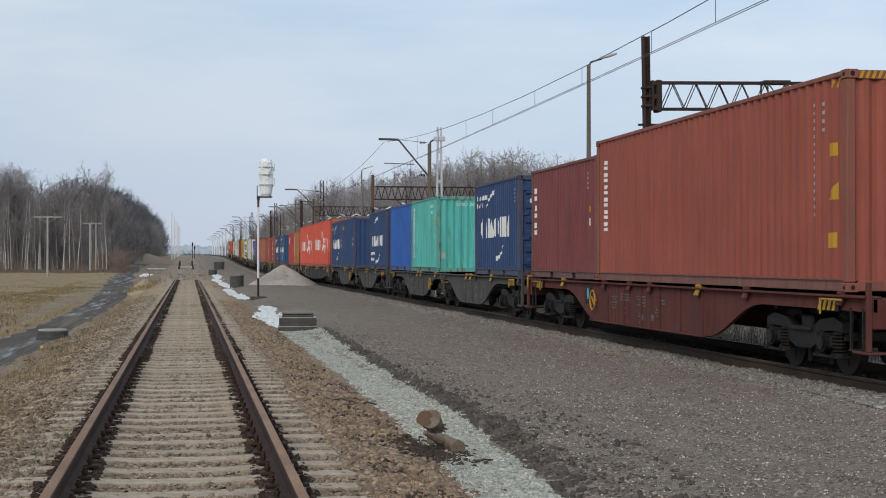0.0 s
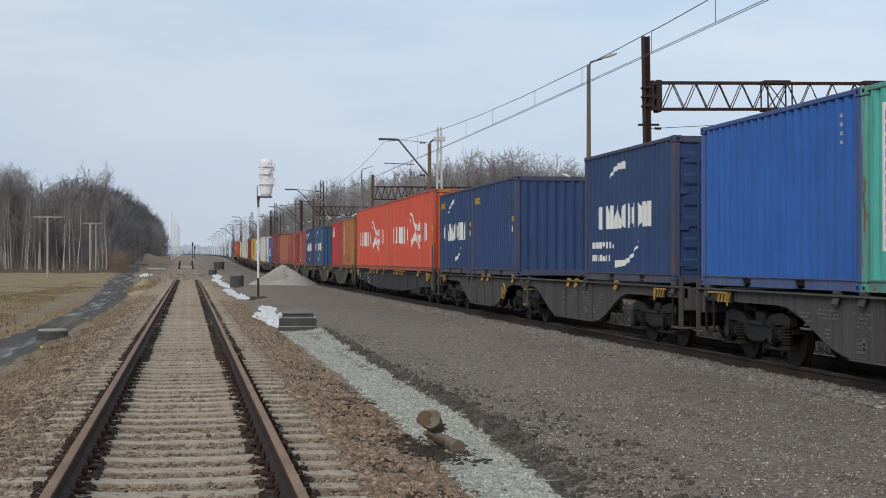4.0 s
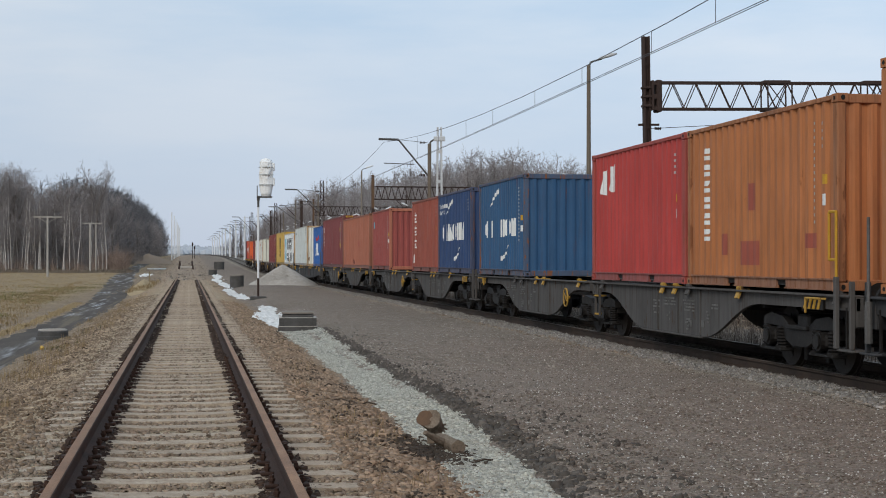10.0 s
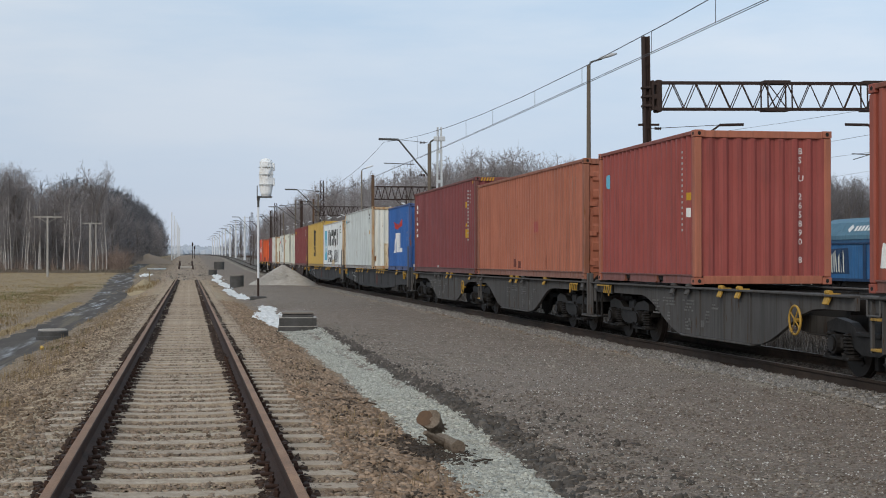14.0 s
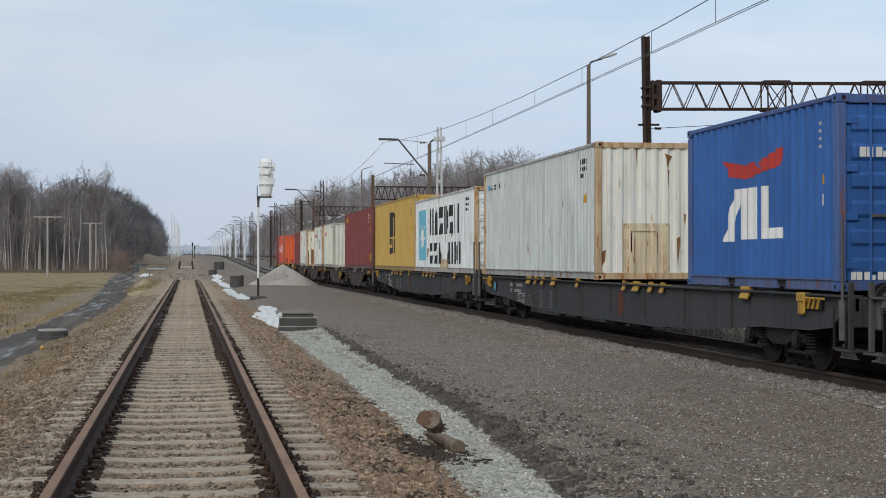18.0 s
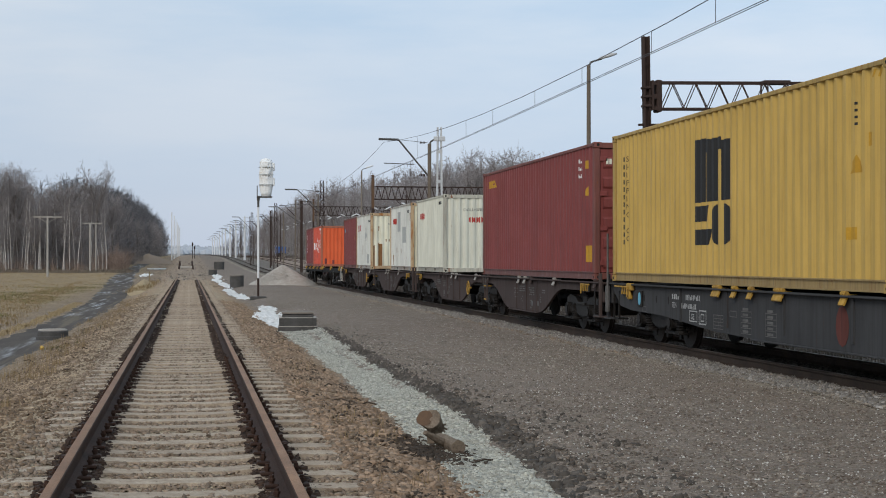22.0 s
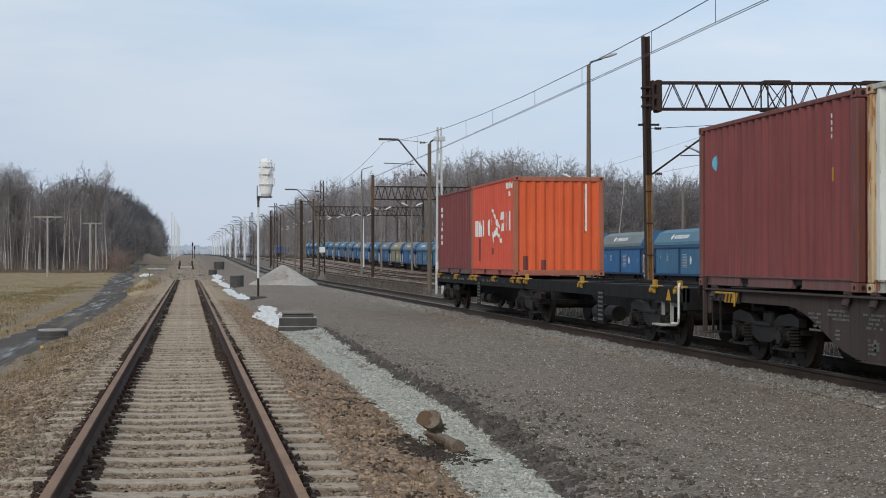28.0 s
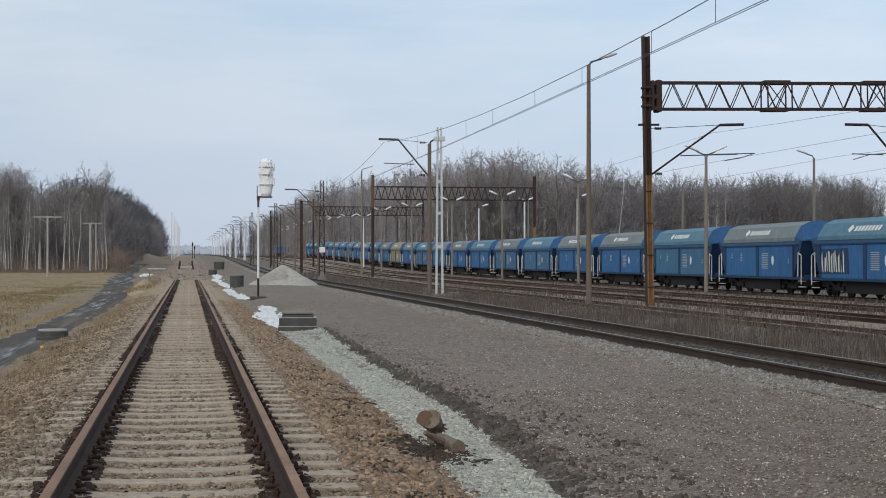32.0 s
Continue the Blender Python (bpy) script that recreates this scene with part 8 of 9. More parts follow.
# ---- grass and weeds ----
def tufts(name, label, n, sampler, hmin, hmax, material, seed, blades=7, spread=0.09, width=0.006, lean=0.45):
    rng = np.random.default_rng(seed)
    P = sampler(rng, n)
    n = len(P)
    B = blades
    base = np.repeat(P, B, axis=0) + np.concatenate([rng.normal(0, spread, (n * B, 2)), np.zeros((n * B, 1))], 1)
    h = rng.uniform(hmin, hmax, n * B)
    a, ln = rng.uniform(0, 6.283, n * B), rng.uniform(0, lean, n * B)
    w = width * rng.uniform(0.6, 1.4, n * B)
    side = np.stack([np.cos(a + 1.57), np.sin(a + 1.57), np.zeros_like(a)], 1) * w[:, None]
    out = np.stack([np.cos(a), np.sin(a), np.zeros_like(a)], 1)
    mid = base + out * (ln * h * 0.35)[:, None] + np.array([0, 0, 1]) * (h * 0.6)[:, None]
    tip = base + out * (ln * h)[:, None] + np.array([0, 0, 1]) * (h * (1 - 0.3 * ln))[:, None]
    base = base - np.array([0, 0, 0.03])
    V = np.stack([base - side, base + side, mid + side * 0.7, mid - side * 0.7, tip], 1).reshape(-1, 3)
    k = np.arange(n * B)[:, None] * 5
    quads, tris = k + np.array([[0, 1, 2, 3]]), k + np.array([[3, 2, 4]])
    me = bpy.data.meshes.new(name)
    me.from_pydata(V.tolist(), [], quads.tolist() + tris.tolist())
    me.materials.append(material)
    return tagged(new(name, me), label, "grass", kind="stuff")


def build_grass():
    clumpy = lambda s, th: (lambda x, y: noise.noise((x * s, y * s, 2.0)) > th)
    tufts("verge_grass", "dry straw-coloured grass tufts on the verge", 620, strip(-3.3, -1.9, 11, 75, 1.0, 0.2, 0, clumpy(0.8, -0.1)), 0.04, 0.16, M["dry_grass"], 1, 9, 0.06, 0.004)
    tufts("verge_green", "thin green grass on the verge", 140, strip(-3.2, -2.1, 14, 50, 1.0, 0.2, 0, clumpy(0.6, 0.1)), 0.04, 0.12, M["green_grass"], 2, 9, 0.06, 0.004)
    tufts("ditch_grass", "sparse dry grass between track and ditch", 320, strip(1.35, 2.0, 9, 60, 1.0, 0.1, 0, clumpy(0.9, 0.1)), 0.03, 0.12, M["dry_grass"], 3, 7, 0.05, 0.003)
    tufts("path_edge_grass", "dry grass along the far edge of the path", 1600, strip(-9.5, -5.2, 28, 150, 1.0, 0.3, 0, lambda x, y: x < -5.2 - max(0, (y - 40) * 0.04)), 0.04, 0.15, M["dry_grass"], 4, 7, 0.15, 0.012)
    tufts("path_ridge_grass", "pale straw on the low ridge beside the path", 500, lambda r, n: (lambda y: np.stack([np.interp(y, [28, 38, 50, 63, 76], [-5.2, -5.1, -4.95, -4.95, -5.15]) - np.abs(r.normal(0, 0.1, n)), y, [ground_z(-5.5, b) for b in y]], -1))(r.uniform(28, 74, n)), 0.03, 0.11, M["straw"], 44, 8, 0.1, 0.014, 1.2)
    tufts("field_grass", "pale dry winter grass of the field", 7000, strip(-48, -7.5, 50, 205, 1.0, 0, 0), 0.02, 0.06, M["field_straw"], 5, 4, 0.3, 0.03, 1.3)
    tufts("field_green", "green winter grass of the field", 2600, strip(-14, -6.6, 45, 130, 1.0, 0, 0, clumpy(0.12, -0.05)), 0.02, 0.05, M["field_green"], 6, 6, 0.3, 0.03, 1.3)
    tufts("wood_edge_grass", "tall dead grass along the wood's edge", 2500, strip(-45, -8, 200, 218, 1.0, 0, 0), 0.1, 0.42, M["grey_weed"], 7, 8, 0.5, 0.035)
    tufts("track_weeds", "tall dead brown weeds between the tracks", 5200, strip(11.7, 16.6, 26, 190, 1.0, 0.2, 0, clumpy(0.45, -0.08)), 0.12, 0.7, M["weed"], 8, 7, 0.16, 0.006, 0.9)
    tufts("pale_weeds", "pale dead grass between the tracks", 1200, strip(11.5, 16.8, 26, 160, 1.0, 0.2, 0, clumpy(0.5, 0.05)), 0.15, 0.75, M["grey_weed"], 9, 7, 0.12, 0.005, 0.8)
    tufts("siding_weeds", "dead weeds between the sidings", 2600, lambda r, n: np.concatenate([strip(a, b, 45, 260, 1.0, 0.3, 0)(r, n // 4) for a, b in ((19.2, 21), (23.9, 25.6), (28.5, 31), (35, 42))]), 0.1, 0.45, M["weed"], 10, 7, 0.2, 0.01)
    tufts("straw_heap_grass", "straw sticking out of the earth heap", 110, strip(-3.4, -2.2, 86, 112, 1.0, 0, 0.2), 0.08, 0.28, M["dry_grass"], 11, 9, 0.2, 0.012)


# ---- trees ----
def tube_arrays(segs, sides):
    """Vertices and faces of many tapered tubes at once: segs holds (p0, p1, r0, r1)."""
    p0 = np.array([s[0] for s in segs])
    p1 = np.array([s[1] for s in segs])
    r0 = np.array([s[2] for s in segs])[:, None]
    r1 = np.array([s[3] for s in segs])[:, None]
    d = p1 - p0
    d /= np.maximum(1e-6, np.linalg.norm(d, axis=1))[:, None]
    ref = np.where(np.abs(d[:, 2:3]) > 0.9, np.array([[1.0, 0, 0]]), np.array([[0, 0, 1.0]]))
    u = np.cross(d, ref)
    u /= np.linalg.norm(u, axis=1)[:, None]
    w = np.cross(d, u)
    rows = []
    for p, r in ((p0, r0), (p1, r1)):
        for i in range(sides):
            a = 2 * math.pi * i / sides
            rows.append(p + (u * math.cos(a) + w * math.sin(a)) * r)
    V = np.stack(rows, 1).reshape(-1, 3)
    k = np.arange(len(segs))[:, None, None] * 2 * sides
    F = np.array([(i, (i + 1) % sides, sides + (i + 1) % sides, sides + i) for i in range(sides)])[None] + k
    return V, F.reshape(-1, 4)


def spikes(P, D, L, W, rng):
    """Thin twigs as narrow tapering blades, cheap enough for whole woods."""
    tip = P + D * L[:, None]
    side = np.cross(D, rng.normal(0, 1, P.shape))
    side *= (W / np.maximum(1e-6, np.linalg.norm(side, axis=1)))[:, None]
    return np.stack([P - side, P + side, tip], 1).reshape(-1, 3), np.arange(len(P))[:, None] * 3 + np.array([[0, 1, 2]])


def unit(D):
    return D / np.maximum(1e-6, np.linalg.norm(D, axis=1))[:, None]


def chain(P, D, L, m, wander, up, rng):
    """Bent limbs: m straight pieces one after the other; gives (P, D, L, share along the limb) of all pieces."""
    rows = []
    for i in range(m):
        D = unit(D + rng.normal(0, wander, D.shape) + np.array([0, 0, up]))
        rows.append((P, D, L / m, np.full(len(P), i / m)))
        P = P + D * (L / m)[:, None]
    return [np.concatenate(q) for q in zip(*rows)]


def fork(P, D, L, k, lo, ratio, spread, up, rng):
    """k side shoots from every piece."""
    u = lo + (1 - lo) * (np.arange(k)[None] + rng.random((len(P), k))) / k
    Q = (P[:, None] + D[:, None] * (L[:, None] * u)[..., None]).reshape(-1, 3)
    E = unit(np.repeat(D, k, 0) + rng.normal(0, spread, (len(P) * k, 3)) + np.array([0, 0, up]))
    return Q, E, np.repeat(L, k) * ratio * rng.uniform(0.75, 1.15, len(P) * k)


def grow(seed, h, kind, wide=1.0):
    """A bare winter tree of one habit: trunk and limbs as tubes, and the fine twigs of its crown."""
    rng = np.random.default_rng(seed)
    z3, up3 = np.zeros((1, 3)) - np.array([0, 0, 0.3]), np.array([[0.0, 0, 1.0]])
    tubes, fine = [], []
    def thick(P, D, L, t, r0, r1):
        for p, d, n, q, a, b in zip(P, D, L, t, r0, r1):
            tubes.append((p, p + d * n, a, b))
    if kind == "broad":
        m = 5
        P, D, L, t = chain(z3, up3, np.array([h * 0.6]), m, 0.05, 0.1, rng)
        thick(P, D, L, t, h * 0.013 * (1 - 0.6 * t), h * 0.013 * (1 - 0.6 * (t + 0.2)))
        Q, E, _ = fork(P[1:], D[1:] * 0.7, L[1:], 3, 0.1, 1.0, 0.5, 0.1, rng)
        E = np.concatenate([E, unit(np.array([[0.25, 0.1, 1], [-0.2, 0.2, 1], [0.0, -0.25, 1]]))])
        Q = np.concatenate([Q, np.repeat(P[-1:] + D[-1:] * L[-1], 3, 0)])
        n = h * 0.33 * rng.uniform(0.85, 1.08, len(Q))
        P, D, L, t = chain(Q, E, n, 4, 0.09, 0.09, rng)
        r = h * 0.0048 * (1 - 0.85 * t)
        thick(P, D, L, t, r, r * 0.75)
        a = fork(P, D, L, 2, 0.3, 1.25 , 0.42, 0.1, rng)
        b = fork(*a, 5, 0.2, 0.6, 0.5, 0.1, rng)
        c = fork(*b, 5, 0.2, 0.62, 0.55, 0.06, rng)
        fine += [(a, 0.02), (b, 0.013), (c, 0.0105)]
    elif kind == "round":
        P, D, L, t = chain(z3, up3, np.array([h * 0.55]), 5, 0.04, 0.1, rng)
        thick(P, D, L, t, h * 0.014 * (1 - 0.5 * t), h * 0.014 * (1 - 0.5 * (t + 0.2)))
        a = 2 * math.pi * (np.arange(9) + rng.random(9) * 0.5) / 9
        E = unit(np.stack([np.cos(a) * 0.5, np.sin(a) * 0.5, rng.uniform(0.7, 1.6, 9)], 1))
        Q = P[-1:] + D[-1:] * (L[-1] * rng.uniform(-1.2, 1.0, 9))[:, None]
        P, D, L, t = chain(Q, E, h * rng.uniform(0.27, 0.34, 9), 6, 0.1, 0.05, rng)
        r = h * 0.0062 * (1 - 0.85 * t)
        thick(P, D, L, t, r, r * 0.8)
        a = fork(P, D, L, 4, 0.1, 1.7, 0.5, 0.08, rng)
        b = fork(*a, 5, 0.2, 0.62, 0.5, 0.05, rng)
        c = fork(*b, 5, 0.2, 0.62, 0.5, 0.03, rng)
        def inside(P, D, L):
            q = (P + D * L[:, None] - np.array([0, 0, 0.74 * h])) / (h * np.array([0.2, 0.2, 0.275]))
            k = (q ** 2).sum(1) + rng.normal(0, 0.07, len(P)) < 1
            return P[k], D[k], L[k]
        fine += [(inside(*a), 0.03), (inside(*b), 0.017), (inside(*c), 0.012)]
    elif kind in ("slim", "cone"):
        m = 9
        P, D, L, t = chain(z3, up3, np.array([h * 0.98]), m, 0.035, 0.08, rng)
        thick(P, D, L, t, h * 0.0085 * (1 - 0.95 * t), h * 0.0085 * (1 - 0.95 * (t + 1 / m)) + 0.004)
        k0 = 3 if kind == "slim" else 2
        Q, E, _ = fork(P[k0:], D[k0:] * 0.5, L[k0:] * 2, 5 if kind == "slim" else 7, 0.0, 1.0, 0.5 if kind == "slim" else 0.6, 0.1 if kind == "slim" else -0.35, rng)
        t = np.clip(Q[:, 2] / h, 0, 1)
        n = h * (0.25 * (1.1 - t) ** 0.55 if kind == "slim" else 0.24 * (1.02 - t) ** 0.9) * rng.uniform(0.6, 1.1, len(Q))
        P, D, L, t = chain(Q, E, n, 2, 0.08, 0.13 if kind == "slim" else 0.06, rng)
        a = P, D, L * 1.1
        b = fork(*a, 5, 0.15, 0.7, 0.5, 0.1, rng)
        c = fork(*b, 5, 0.15, 0.6, 0.6, 0.05, rng)
        fine += [(a, 0.018), (b, 0.012), (c, 0.0095)]
    elif kind == "thicket":
        P, D, L, t = chain(z3, up3, np.array([h * 0.95]), 6, 0.06, 0.08, rng)
        thick(P, D, L, t, h * 0.007 * (1 - 0.9 * t), h * 0.007 * (1 - 0.9 * (t + 1 / 6)) + 0.004)
        Q, E, _ = fork(P, D * 0.6, L, 5, 0.1, 1.0, 0.6, 0.25, rng)
        a = Q, E, h * 0.27 * (1.12 - np.clip(Q[:, 2] / h, 0, 1)) ** 0.4 * rng.uniform(0.6, 1.1, len(Q))
        b = fork(*a, 5, 0.15, 0.5, 0.55, 0.1, rng)
        c = fork(*b, 4, 0.15, 0.6, 0.65, 0.05, rng)
        fine += [(a, 0.04), (b, 0.036), (c, 0.031)]
    else:
        k = 8
        D = unit(np.concatenate([rng.normal(0, 0.34, (k, 2)), np.ones((k, 1))], 1))
        P, D, L, t = chain(np.repeat(z3, k, 0) + rng.normal(0, 0.25, (k, 3)) * (1, 1, 0), D, h * rng.uniform(0.6, 1.0, k), 2, 0.12, 0.05, rng)
        r = h * 0.005 * (1 - 0.6 * t)
        thick(P, D, L, t, r, r * 0.6)
        a = fork(P, D, L, 4, 0.15, 0.75, 0.4, 0.2, rng)
        b = fork(*a, 4, 0.2, 0.55, 0.55, 0.1, rng)
        fine += [(a, 0.013), (b, 0.009)]
    V, F, o = [], [], 0
    for (P, D, L), w in fine:
        v, f = spikes(P, D, L, np.full(len(P), w * wide), rng)
        V.append(v)
        F.append(f + o)
        o += len(v)
    V, F = np.concatenate(V), np.concatenate(F)
    k = h / np.percentile(V[:, 2], 99.6)
    Vt, Ft = tube_arrays(tubes, 4)
    return (Vt * k, Ft), (V * k, F)


def raw_mesh(name, V, F, material):
    me = bpy.data.meshes.new(name)
    k = F.shape[1]
    me.vertices.add(len(V))
    me.vertices.foreach_set("co", np.ascontiguousarray(V, dtype=np.float32).reshape(-1))
    me.loops.add(F.size)
    me.loops.foreach_set("vertex_index", np.ascontiguousarray(F, dtype=np.int32).reshape(-1))
    me.polygons.add(len(F))
    me.polygons.foreach_set("loop_start", np.arange(0, F.size, k, dtype=np.int32))
    me.update(calc_edges=True)
    me.materials.append(material)
    return me


def spin(V, s, a, x, y, z):
    c, d = math.cos(a), math.sin(a)
    return np.stack([(V[:, 0] * c - V[:, 1] * d) * s + x, (V[:, 0] * d + V[:, 1] * c) * s + y, V[:, 2] * s + z], 1)


def wood(name, label, kinds, places, bark, twig):
    """A far wood as one object: bare trees set at many places."""
    for tag, k, m in (("trunks", 0, bark), ("twigs", 1, twig)):
        VV, FF, o = [], [], 0
        for i, (x, y, s, a, q) in enumerate(places):
            V, F = kinds[q % len(kinds)][k]
            VV.append(spin(V, s, a, x, y, ground_z(x, y)))
            FF.append(F + o)
            o += len(V)
        if k == 0:
            root = tagged(new(name, raw_mesh(name, np.concatenate(VV), np.concatenate(FF), m)), label, "woodland", kind="stuff")
        else:
            ob = new("crowns", raw_mesh("crowns", np.concatenate(VV), np.concatenate(FF), m))
            ob.parent = root
            tagged(ob, kind="stuff")


CROWN_LEFT = ((-40, 14.6), (-24, 14.6), (-21.5, 14.2), (-20, 12.2), (-18, 11.6), (-17, 12.6), (-15, 12.6), (-12, 11.4), (-9.2, 10.8), (-6.5, 9.0), (-4.5, 7.3), (-2.6, 5.6))
CROWN_RIGHT = ((8, 5.6), (10, 6.7), (14, 9.5), (19.2, 12.2), (26, 13.5), (33, 15.0), (40, 15.8), (45.5, 17.0), (53.6, 16.7), (58, 16.0), (61, 14.9), (64, 15.0), (72, 14.0), (81, 13.6), (95, 14.6), (105, 14.0), (160, 14.2))


def crown_height(x, y):
    """How tall the wood stands at a place: it thins towards its ends and its tops follow the lie of the land."""
    table, at = (CROWN_LEFT, 215.0) if x < 0 else (CROWN_RIGHT, 230.0)
    top = np.interp(x * at / y, [q[0] for q in table], [q[1] for q in table])
    return min(26.0, max(7.0, EYE_Z + (top - EYE_Z) * y / at - ground_z(x, y)))


def far_wood():
    """A low belt of trees on the skyline, pale by haze painted into their colour."""
    rng, g = random.Random(91), Geo()
    for row in range(3):
        x = -160.0
        while x < 320:
            h, w = (9.5 + row * 2.5) * (1 + 0.45 * noise.noise((x * 0.012, row * 3.0, 4.0))) + rng.uniform(-1.2, 1.2), rng.uniform(5, 10)
            y, z, k = 1900 + row * 70 + rng.uniform(-20, 20), ground_z(x, 1900.0) - 2.0, len(g.v)
            for t, q in ((0.0, 0.6), (0.45, 1.0), (0.8, 0.65), (1.0, 0.12)):
                g.v += [(x + w * q * rng.uniform(0.8, 1.2) * math.cos(a), y + w * q * math.sin(a), z + (h + 2) * t * rng.uniform(0.93, 1.05)) for a in [j * math.pi / 3.5 for j in range(7)]]
            g.f += [(k + j * 7 + i, k + j * 7 + (i + 1) % 7, k + (j + 1) * 7 + (i + 1) % 7, k + (j + 1) * 7 + i) for j in range(3) for i in range(7)] + [tuple(k + 21 + i for i in range(7))]
            x += w * 0.7
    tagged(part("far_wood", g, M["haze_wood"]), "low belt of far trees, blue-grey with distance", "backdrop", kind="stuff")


def build_trees():
    rng = random.Random(21)
    full = [grow(100 + i, 14.0, "broad") for i in range(4)]
    slim = [grow(200 + i, 14.0, "slim") for i in range(4)]
    oaks = [grow(250 + i, 14.0, "round") for i in range(2)]
    brush = [grow(300 + i, 4.6, "brush", 1.4) for i in range(4)]
    far_full = [grow(400 + i, 13.8, "broad", 1.15) for i in range(5)]
    far_slim = [grow(500 + i, 13.8, "slim", 1.2) for i in range(4)]
    cones = [grow(550 + i, 14.0, "cone", 1.2) for i in range(3)]
    mass = [grow(600 + i, 13.0, "thicket") for i in range(4)]
    edge = lambda y: -12.0 + (y - 210) * 0.04 if y < 284 else -9.0 - (y - 284) * 0.0005
    # single trees along the front of the wood
    tm = []
    for i, (st, tw) in enumerate(full + slim + oaks):
        tm.append((raw_mesh("trunk", *st, M["birch"] if 6 <= i < 8 else M["deep_bark"]), raw_mesh("crown", *tw, M["twig"])))
    def tree(q, x, y, s, label):
        root = thing("tree", label, "tree", "trees along the wood's edge", at=pose(x, y, ground_z(x, y) - 0.1, 0, 0, rng.uniform(0, 360)) @ Matrix.Scale(s, 4))
        part("trunk", tm[q][0], None, root)
        part("crown", tm[q][1], None, root)
    for x, y, h in ((65.4, 226, 1.12), (41.6, 224, 0.95), (53.4, 224, 0.8), (38.6, 224, 1.0), (90.8, 250, 0.72)):
        tree(6 if h > 1 else rng.choice((6, 7)), x, y, h, "tall pale-trunked birch before the wood")
    for i in range(16):
        tree(rng.choice((6, 7)), -27 + 17 * (i / 16) ** 1.4 + rng.uniform(-0.9, 0.9), rng.uniform(209, 215), rng.uniform(0.62, 0.84), "slender bare birch with a pale trunk")
    for x, y, s in ((-18.6, 217, 0.84), (-20.8, 216, 0.84), (-29.5, 218, 1.06), (-33, 217, 1.04)):
        tree(rng.choice((0, 1, 2, 3)), x, y, s, "broad bare deciduous tree at the wood's edge")
    for i, (x, y, s) in enumerate(((-13.0, 213, 1.06), (-16.3, 214, 0.97), (-23.4, 217, 1.04), (-26.2, 216, 1.06), (-11.2, 236, 0.9))):
        tree(8 + i % 2, x, y, s, "bare deciduous tree with a dense rounded crown")
    places = []
    def add(x, y, lo, hi, q, full_h=13.8):
        places.append((x, y, rng.uniform(lo, hi) * crown_height(x, y) / full_h, rng.uniform(0, 6.28), q))
    for i in range(120):
        y = 219 + 60 * rng.random() ** 1.5
        add(rng.uniform(-50, edge(y) - 1.0), y, 0.84, 1.0, rng.randrange(9))
    for i in range(70):
        y = 280 + 420 * rng.random() ** 1.2
        add(edge(y) - rng.random() ** 2 * 14, y, 0.7, 0.88, rng.randrange(9))
    wood("woods_left", "bare brown winter wood beside the field", far_full + far_slim, places, M["deep_bark"], M["twig"])
    pale = [(rng.choice((-26, -24.4, -21.6, -20.2)) + rng.gauss(0, 0.7) if i < 18 else rng.uniform(-18.5, -9.5), rng.uniform(206.5, 216), rng.uniform(0.6, 0.86), rng.uniform(0, 6.28), rng.randrange(4)) for i in range(24)]
    wood("birches_left", "pale birch trunks crowding the edge of the wood", far_slim, pale, M["birch"], M["twig"])
    reddish = [(rng.uniform(-14, -8.6), rng.uniform(206, 226), rng.uniform(0.4, 0.85), rng.uniform(0, 6.28), rng.randrange(4)) for _ in range(46)] + [(rng.uniform(-30, -14), rng.uniform(205, 211), rng.uniform(0.2, 0.5), rng.uniform(0, 6.28), rng.randrange(4)) for _ in range(50)]
    wood("reddish_brush", "reddish-brown leafless bushes before the wood", brush, reddish, M["red_twig"], M["red_twig"])
    places = [(rng.uniform(-45, edge(y) + 0.8), y, rng.uniform(0.45, 1.25), rng.uniform(0, 6.28), rng.randrange(4)) for y in [212 + 55 * rng.random() ** 2 for _ in range(240)]]
    wood("underbrush_left", "leafless brown underbrush along the wood", brush, places, M["twig"], M["twig"])
    places = []
    for i in range(180):
        y = 228 + 500 * rng.random() ** 1.8
        add(edge(y) - 1.5 - rng.random() ** 1.2 * (45 if y < 300 else 16), y, 0.72, 0.9, rng.randrange(4), 13.0)
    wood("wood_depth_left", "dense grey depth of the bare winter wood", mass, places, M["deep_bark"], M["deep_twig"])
    places = []
    for i in range(150):
        y = 240 + 435 * rng.random() ** 1.3
        add(edge(y) - 0.5 - rng.random() * 11, y, 0.95, 1.08, rng.randrange(4), 13.0)
    wood("wood_edge_left", "dark bare trees crowding the edge of the wood", mass, places, M["deep_bark"], M["dark_twig"])
    places = [(edge(y) + 0.6 - rng.random() * 8, y, rng.uniform(0.5, 1.1), rng.uniform(0, 6.28), rng.randrange(3)) for y in [250 + 350 * rng.random() ** 1.4 for _ in range(130)]]
    wood("edge_brush_left", "leafless brush along the edge of the wood", brush, places, M["deep_bark"], M["twig"])
    # the wood behind the sidings
    places = []
    for i in range(270):
        if i < 105:
            y = 225 + 620 * rng.random() ** 1.5
            x = 38 + rng.random() ** 1.6 * 28
        else:
            x = rng.uniform(42, 150)
            y = 222 + max(0, (x - 60)) * 0.9 + rng.random() ** 1.6 * 40
        add(x, y, 0.95, 1.12, rng.randrange(12) if x < 64 else rng.randrange(9))
    for i in range(46):
        y = 400 + 520 * i / 46
        places.append((19.0 + rng.random() * 12, y, rng.uniform(0.75, 1.0) * min(1.0, 0.55 + (920 - y) / 700), rng.uniform(0, 6.28), rng.randrange(12)))
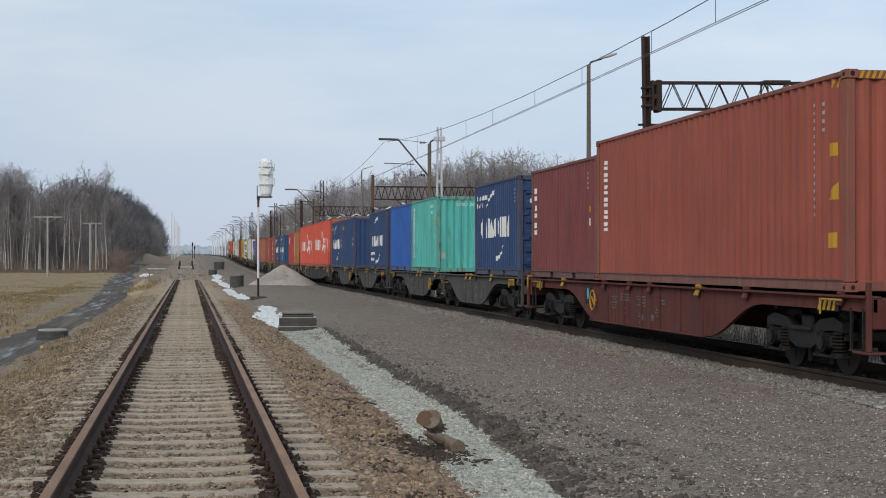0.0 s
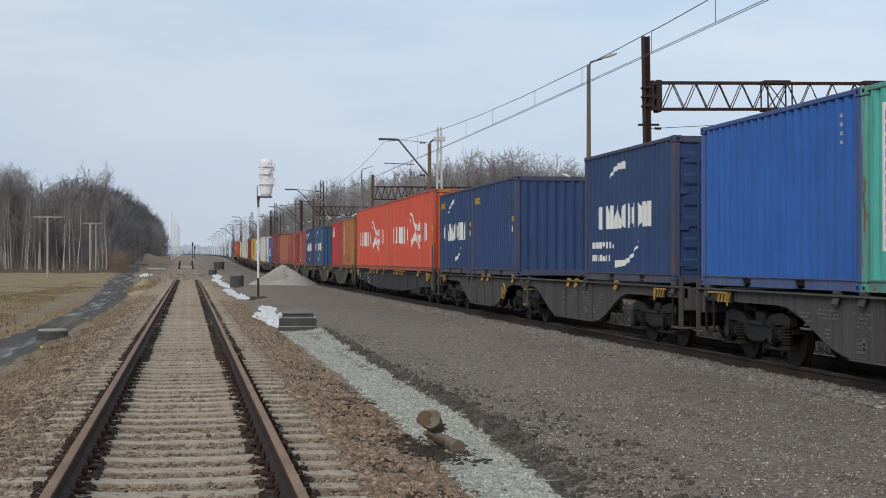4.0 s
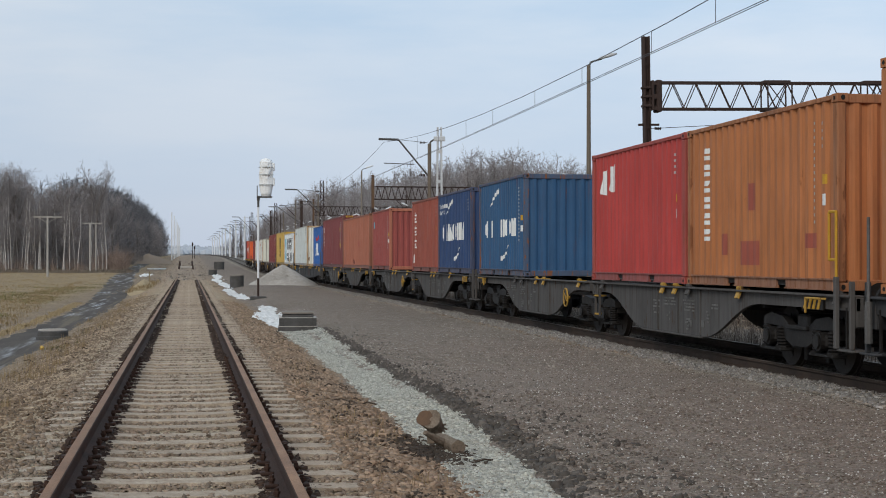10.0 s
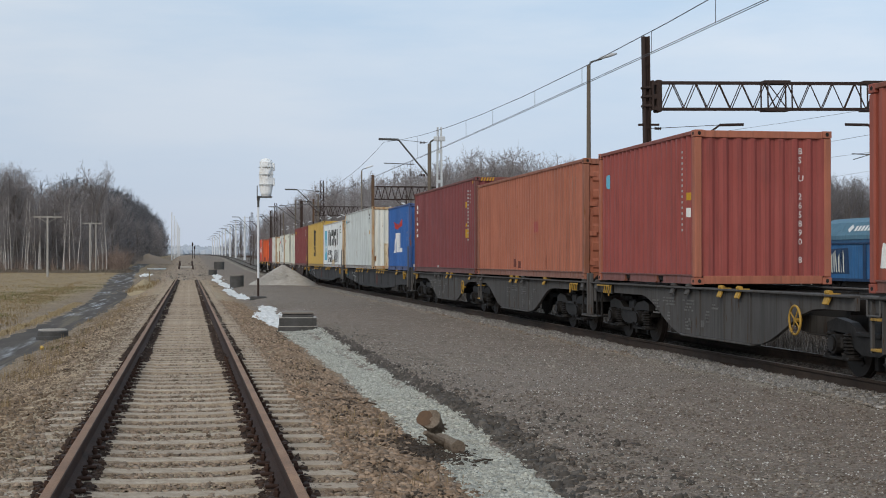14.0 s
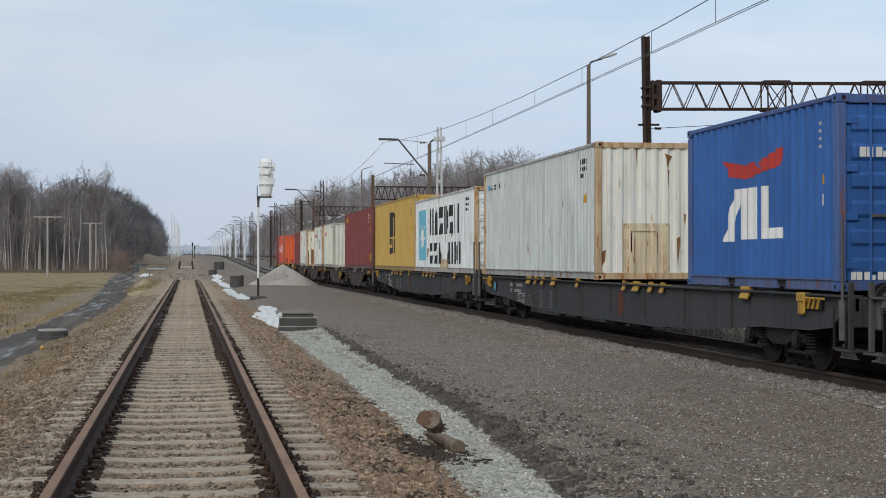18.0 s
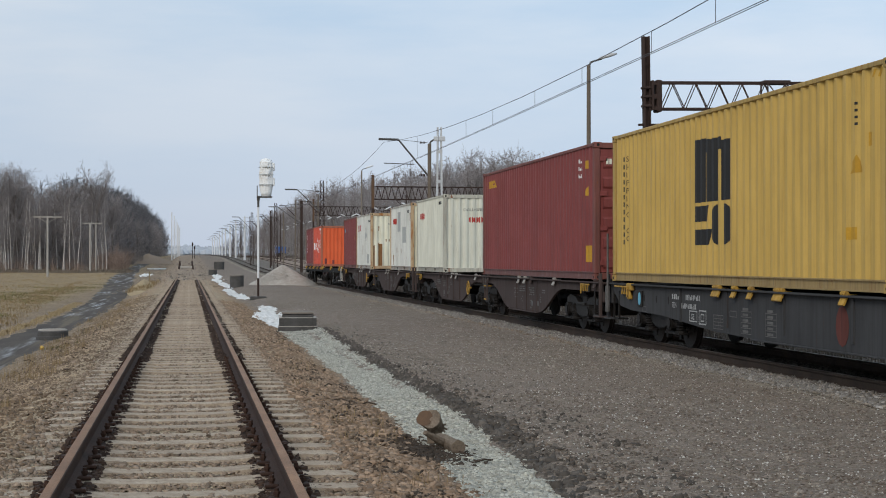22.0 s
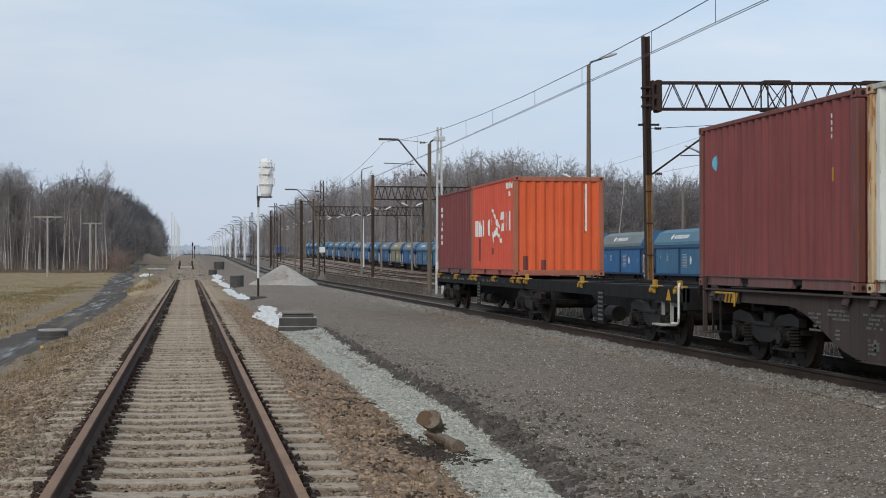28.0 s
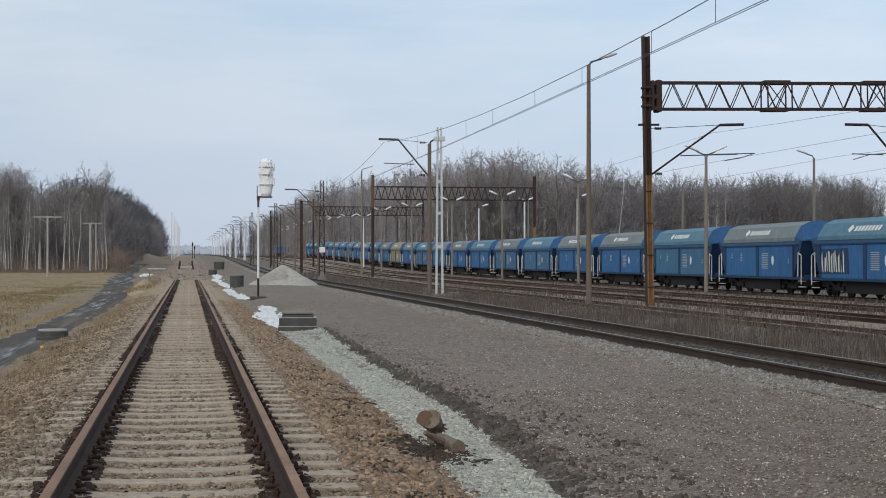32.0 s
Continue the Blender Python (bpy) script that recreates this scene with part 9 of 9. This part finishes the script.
    wood("woods_right", "bare grey-brown winter wood behind the sidings", far_full + far_slim + cones, [p for p in places if p[0] < 64], M["deep_bark"], M["twig"])
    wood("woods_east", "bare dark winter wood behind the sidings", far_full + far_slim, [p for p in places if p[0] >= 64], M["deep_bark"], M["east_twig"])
    places = []
    for i in range(500):
        if i < 240:
            y = 230 + 650 * rng.random() ** 1.7
            x = 41 + rng.random() * 26
        else:
            x = rng.uniform(44, 155)
            y = 230 + max(0, (x - 60)) * 0.9 + rng.random() * 40
        add(x, y, 0.82, 1.02, rng.randrange(4), 13.0)
    slim_birch = [(rng.uniform(39, 46) if i < 12 else rng.uniform(60, 90), rng.uniform(224, 330) if i < 12 else rng.uniform(228, 250), rng.uniform(0.7, 1.05), rng.uniform(0, 6.28), i % 4) for i in range(20)]
    wood("birches_right", "pale birches along the edge of the wood", far_slim, slim_birch, M["birch"], M["twig"])
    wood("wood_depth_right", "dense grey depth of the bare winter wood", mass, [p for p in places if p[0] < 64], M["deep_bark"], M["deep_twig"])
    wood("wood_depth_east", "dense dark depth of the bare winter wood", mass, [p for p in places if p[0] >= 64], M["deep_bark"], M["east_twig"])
    places = []
    for i in range(200):
        x = rng.uniform(38, 200)
        places.append((x, 215 + max(0, (x - 60)) * 0.9 + rng.random() * 20, rng.uniform(0.9, 1.9), rng.uniform(0, 6.28), rng.randrange(3)))
    far_wood()
    wood("underbrush_right", "leafless brown underbrush behind the sidings", brush, places, M["deep_bark"], M["twig"])


build_near()
build_stones()
build_grass()
build_trees()


# ---- movement ----
def motions():
    for ob, y, z in MOVERS:
        climb = max(0.0, (y - 105) / SPEED)
        times = [float(t) for t in range(33) if t <= climb + 1 or t % 4 == 0 or t > 25]
        rows = []
        for t in times:
            yy = y - travel(t)
            rows.append((t, pose(TRAIN_X, yy, z + rise(yy), math.degrees(math.atan2(rise(yy + 12) - rise(yy), 12)))))
        walk(ob, rows)
    step = 1 / 15
    rows = [i * step for i in range(int(32 / step) + 1)]
    for ob, a in WHEELS:
        walk(ob, [(t, pose(0, a, 0.46, math.degrees(travel(t) / 0.455), 0, 0)) for t in rows])


motions()
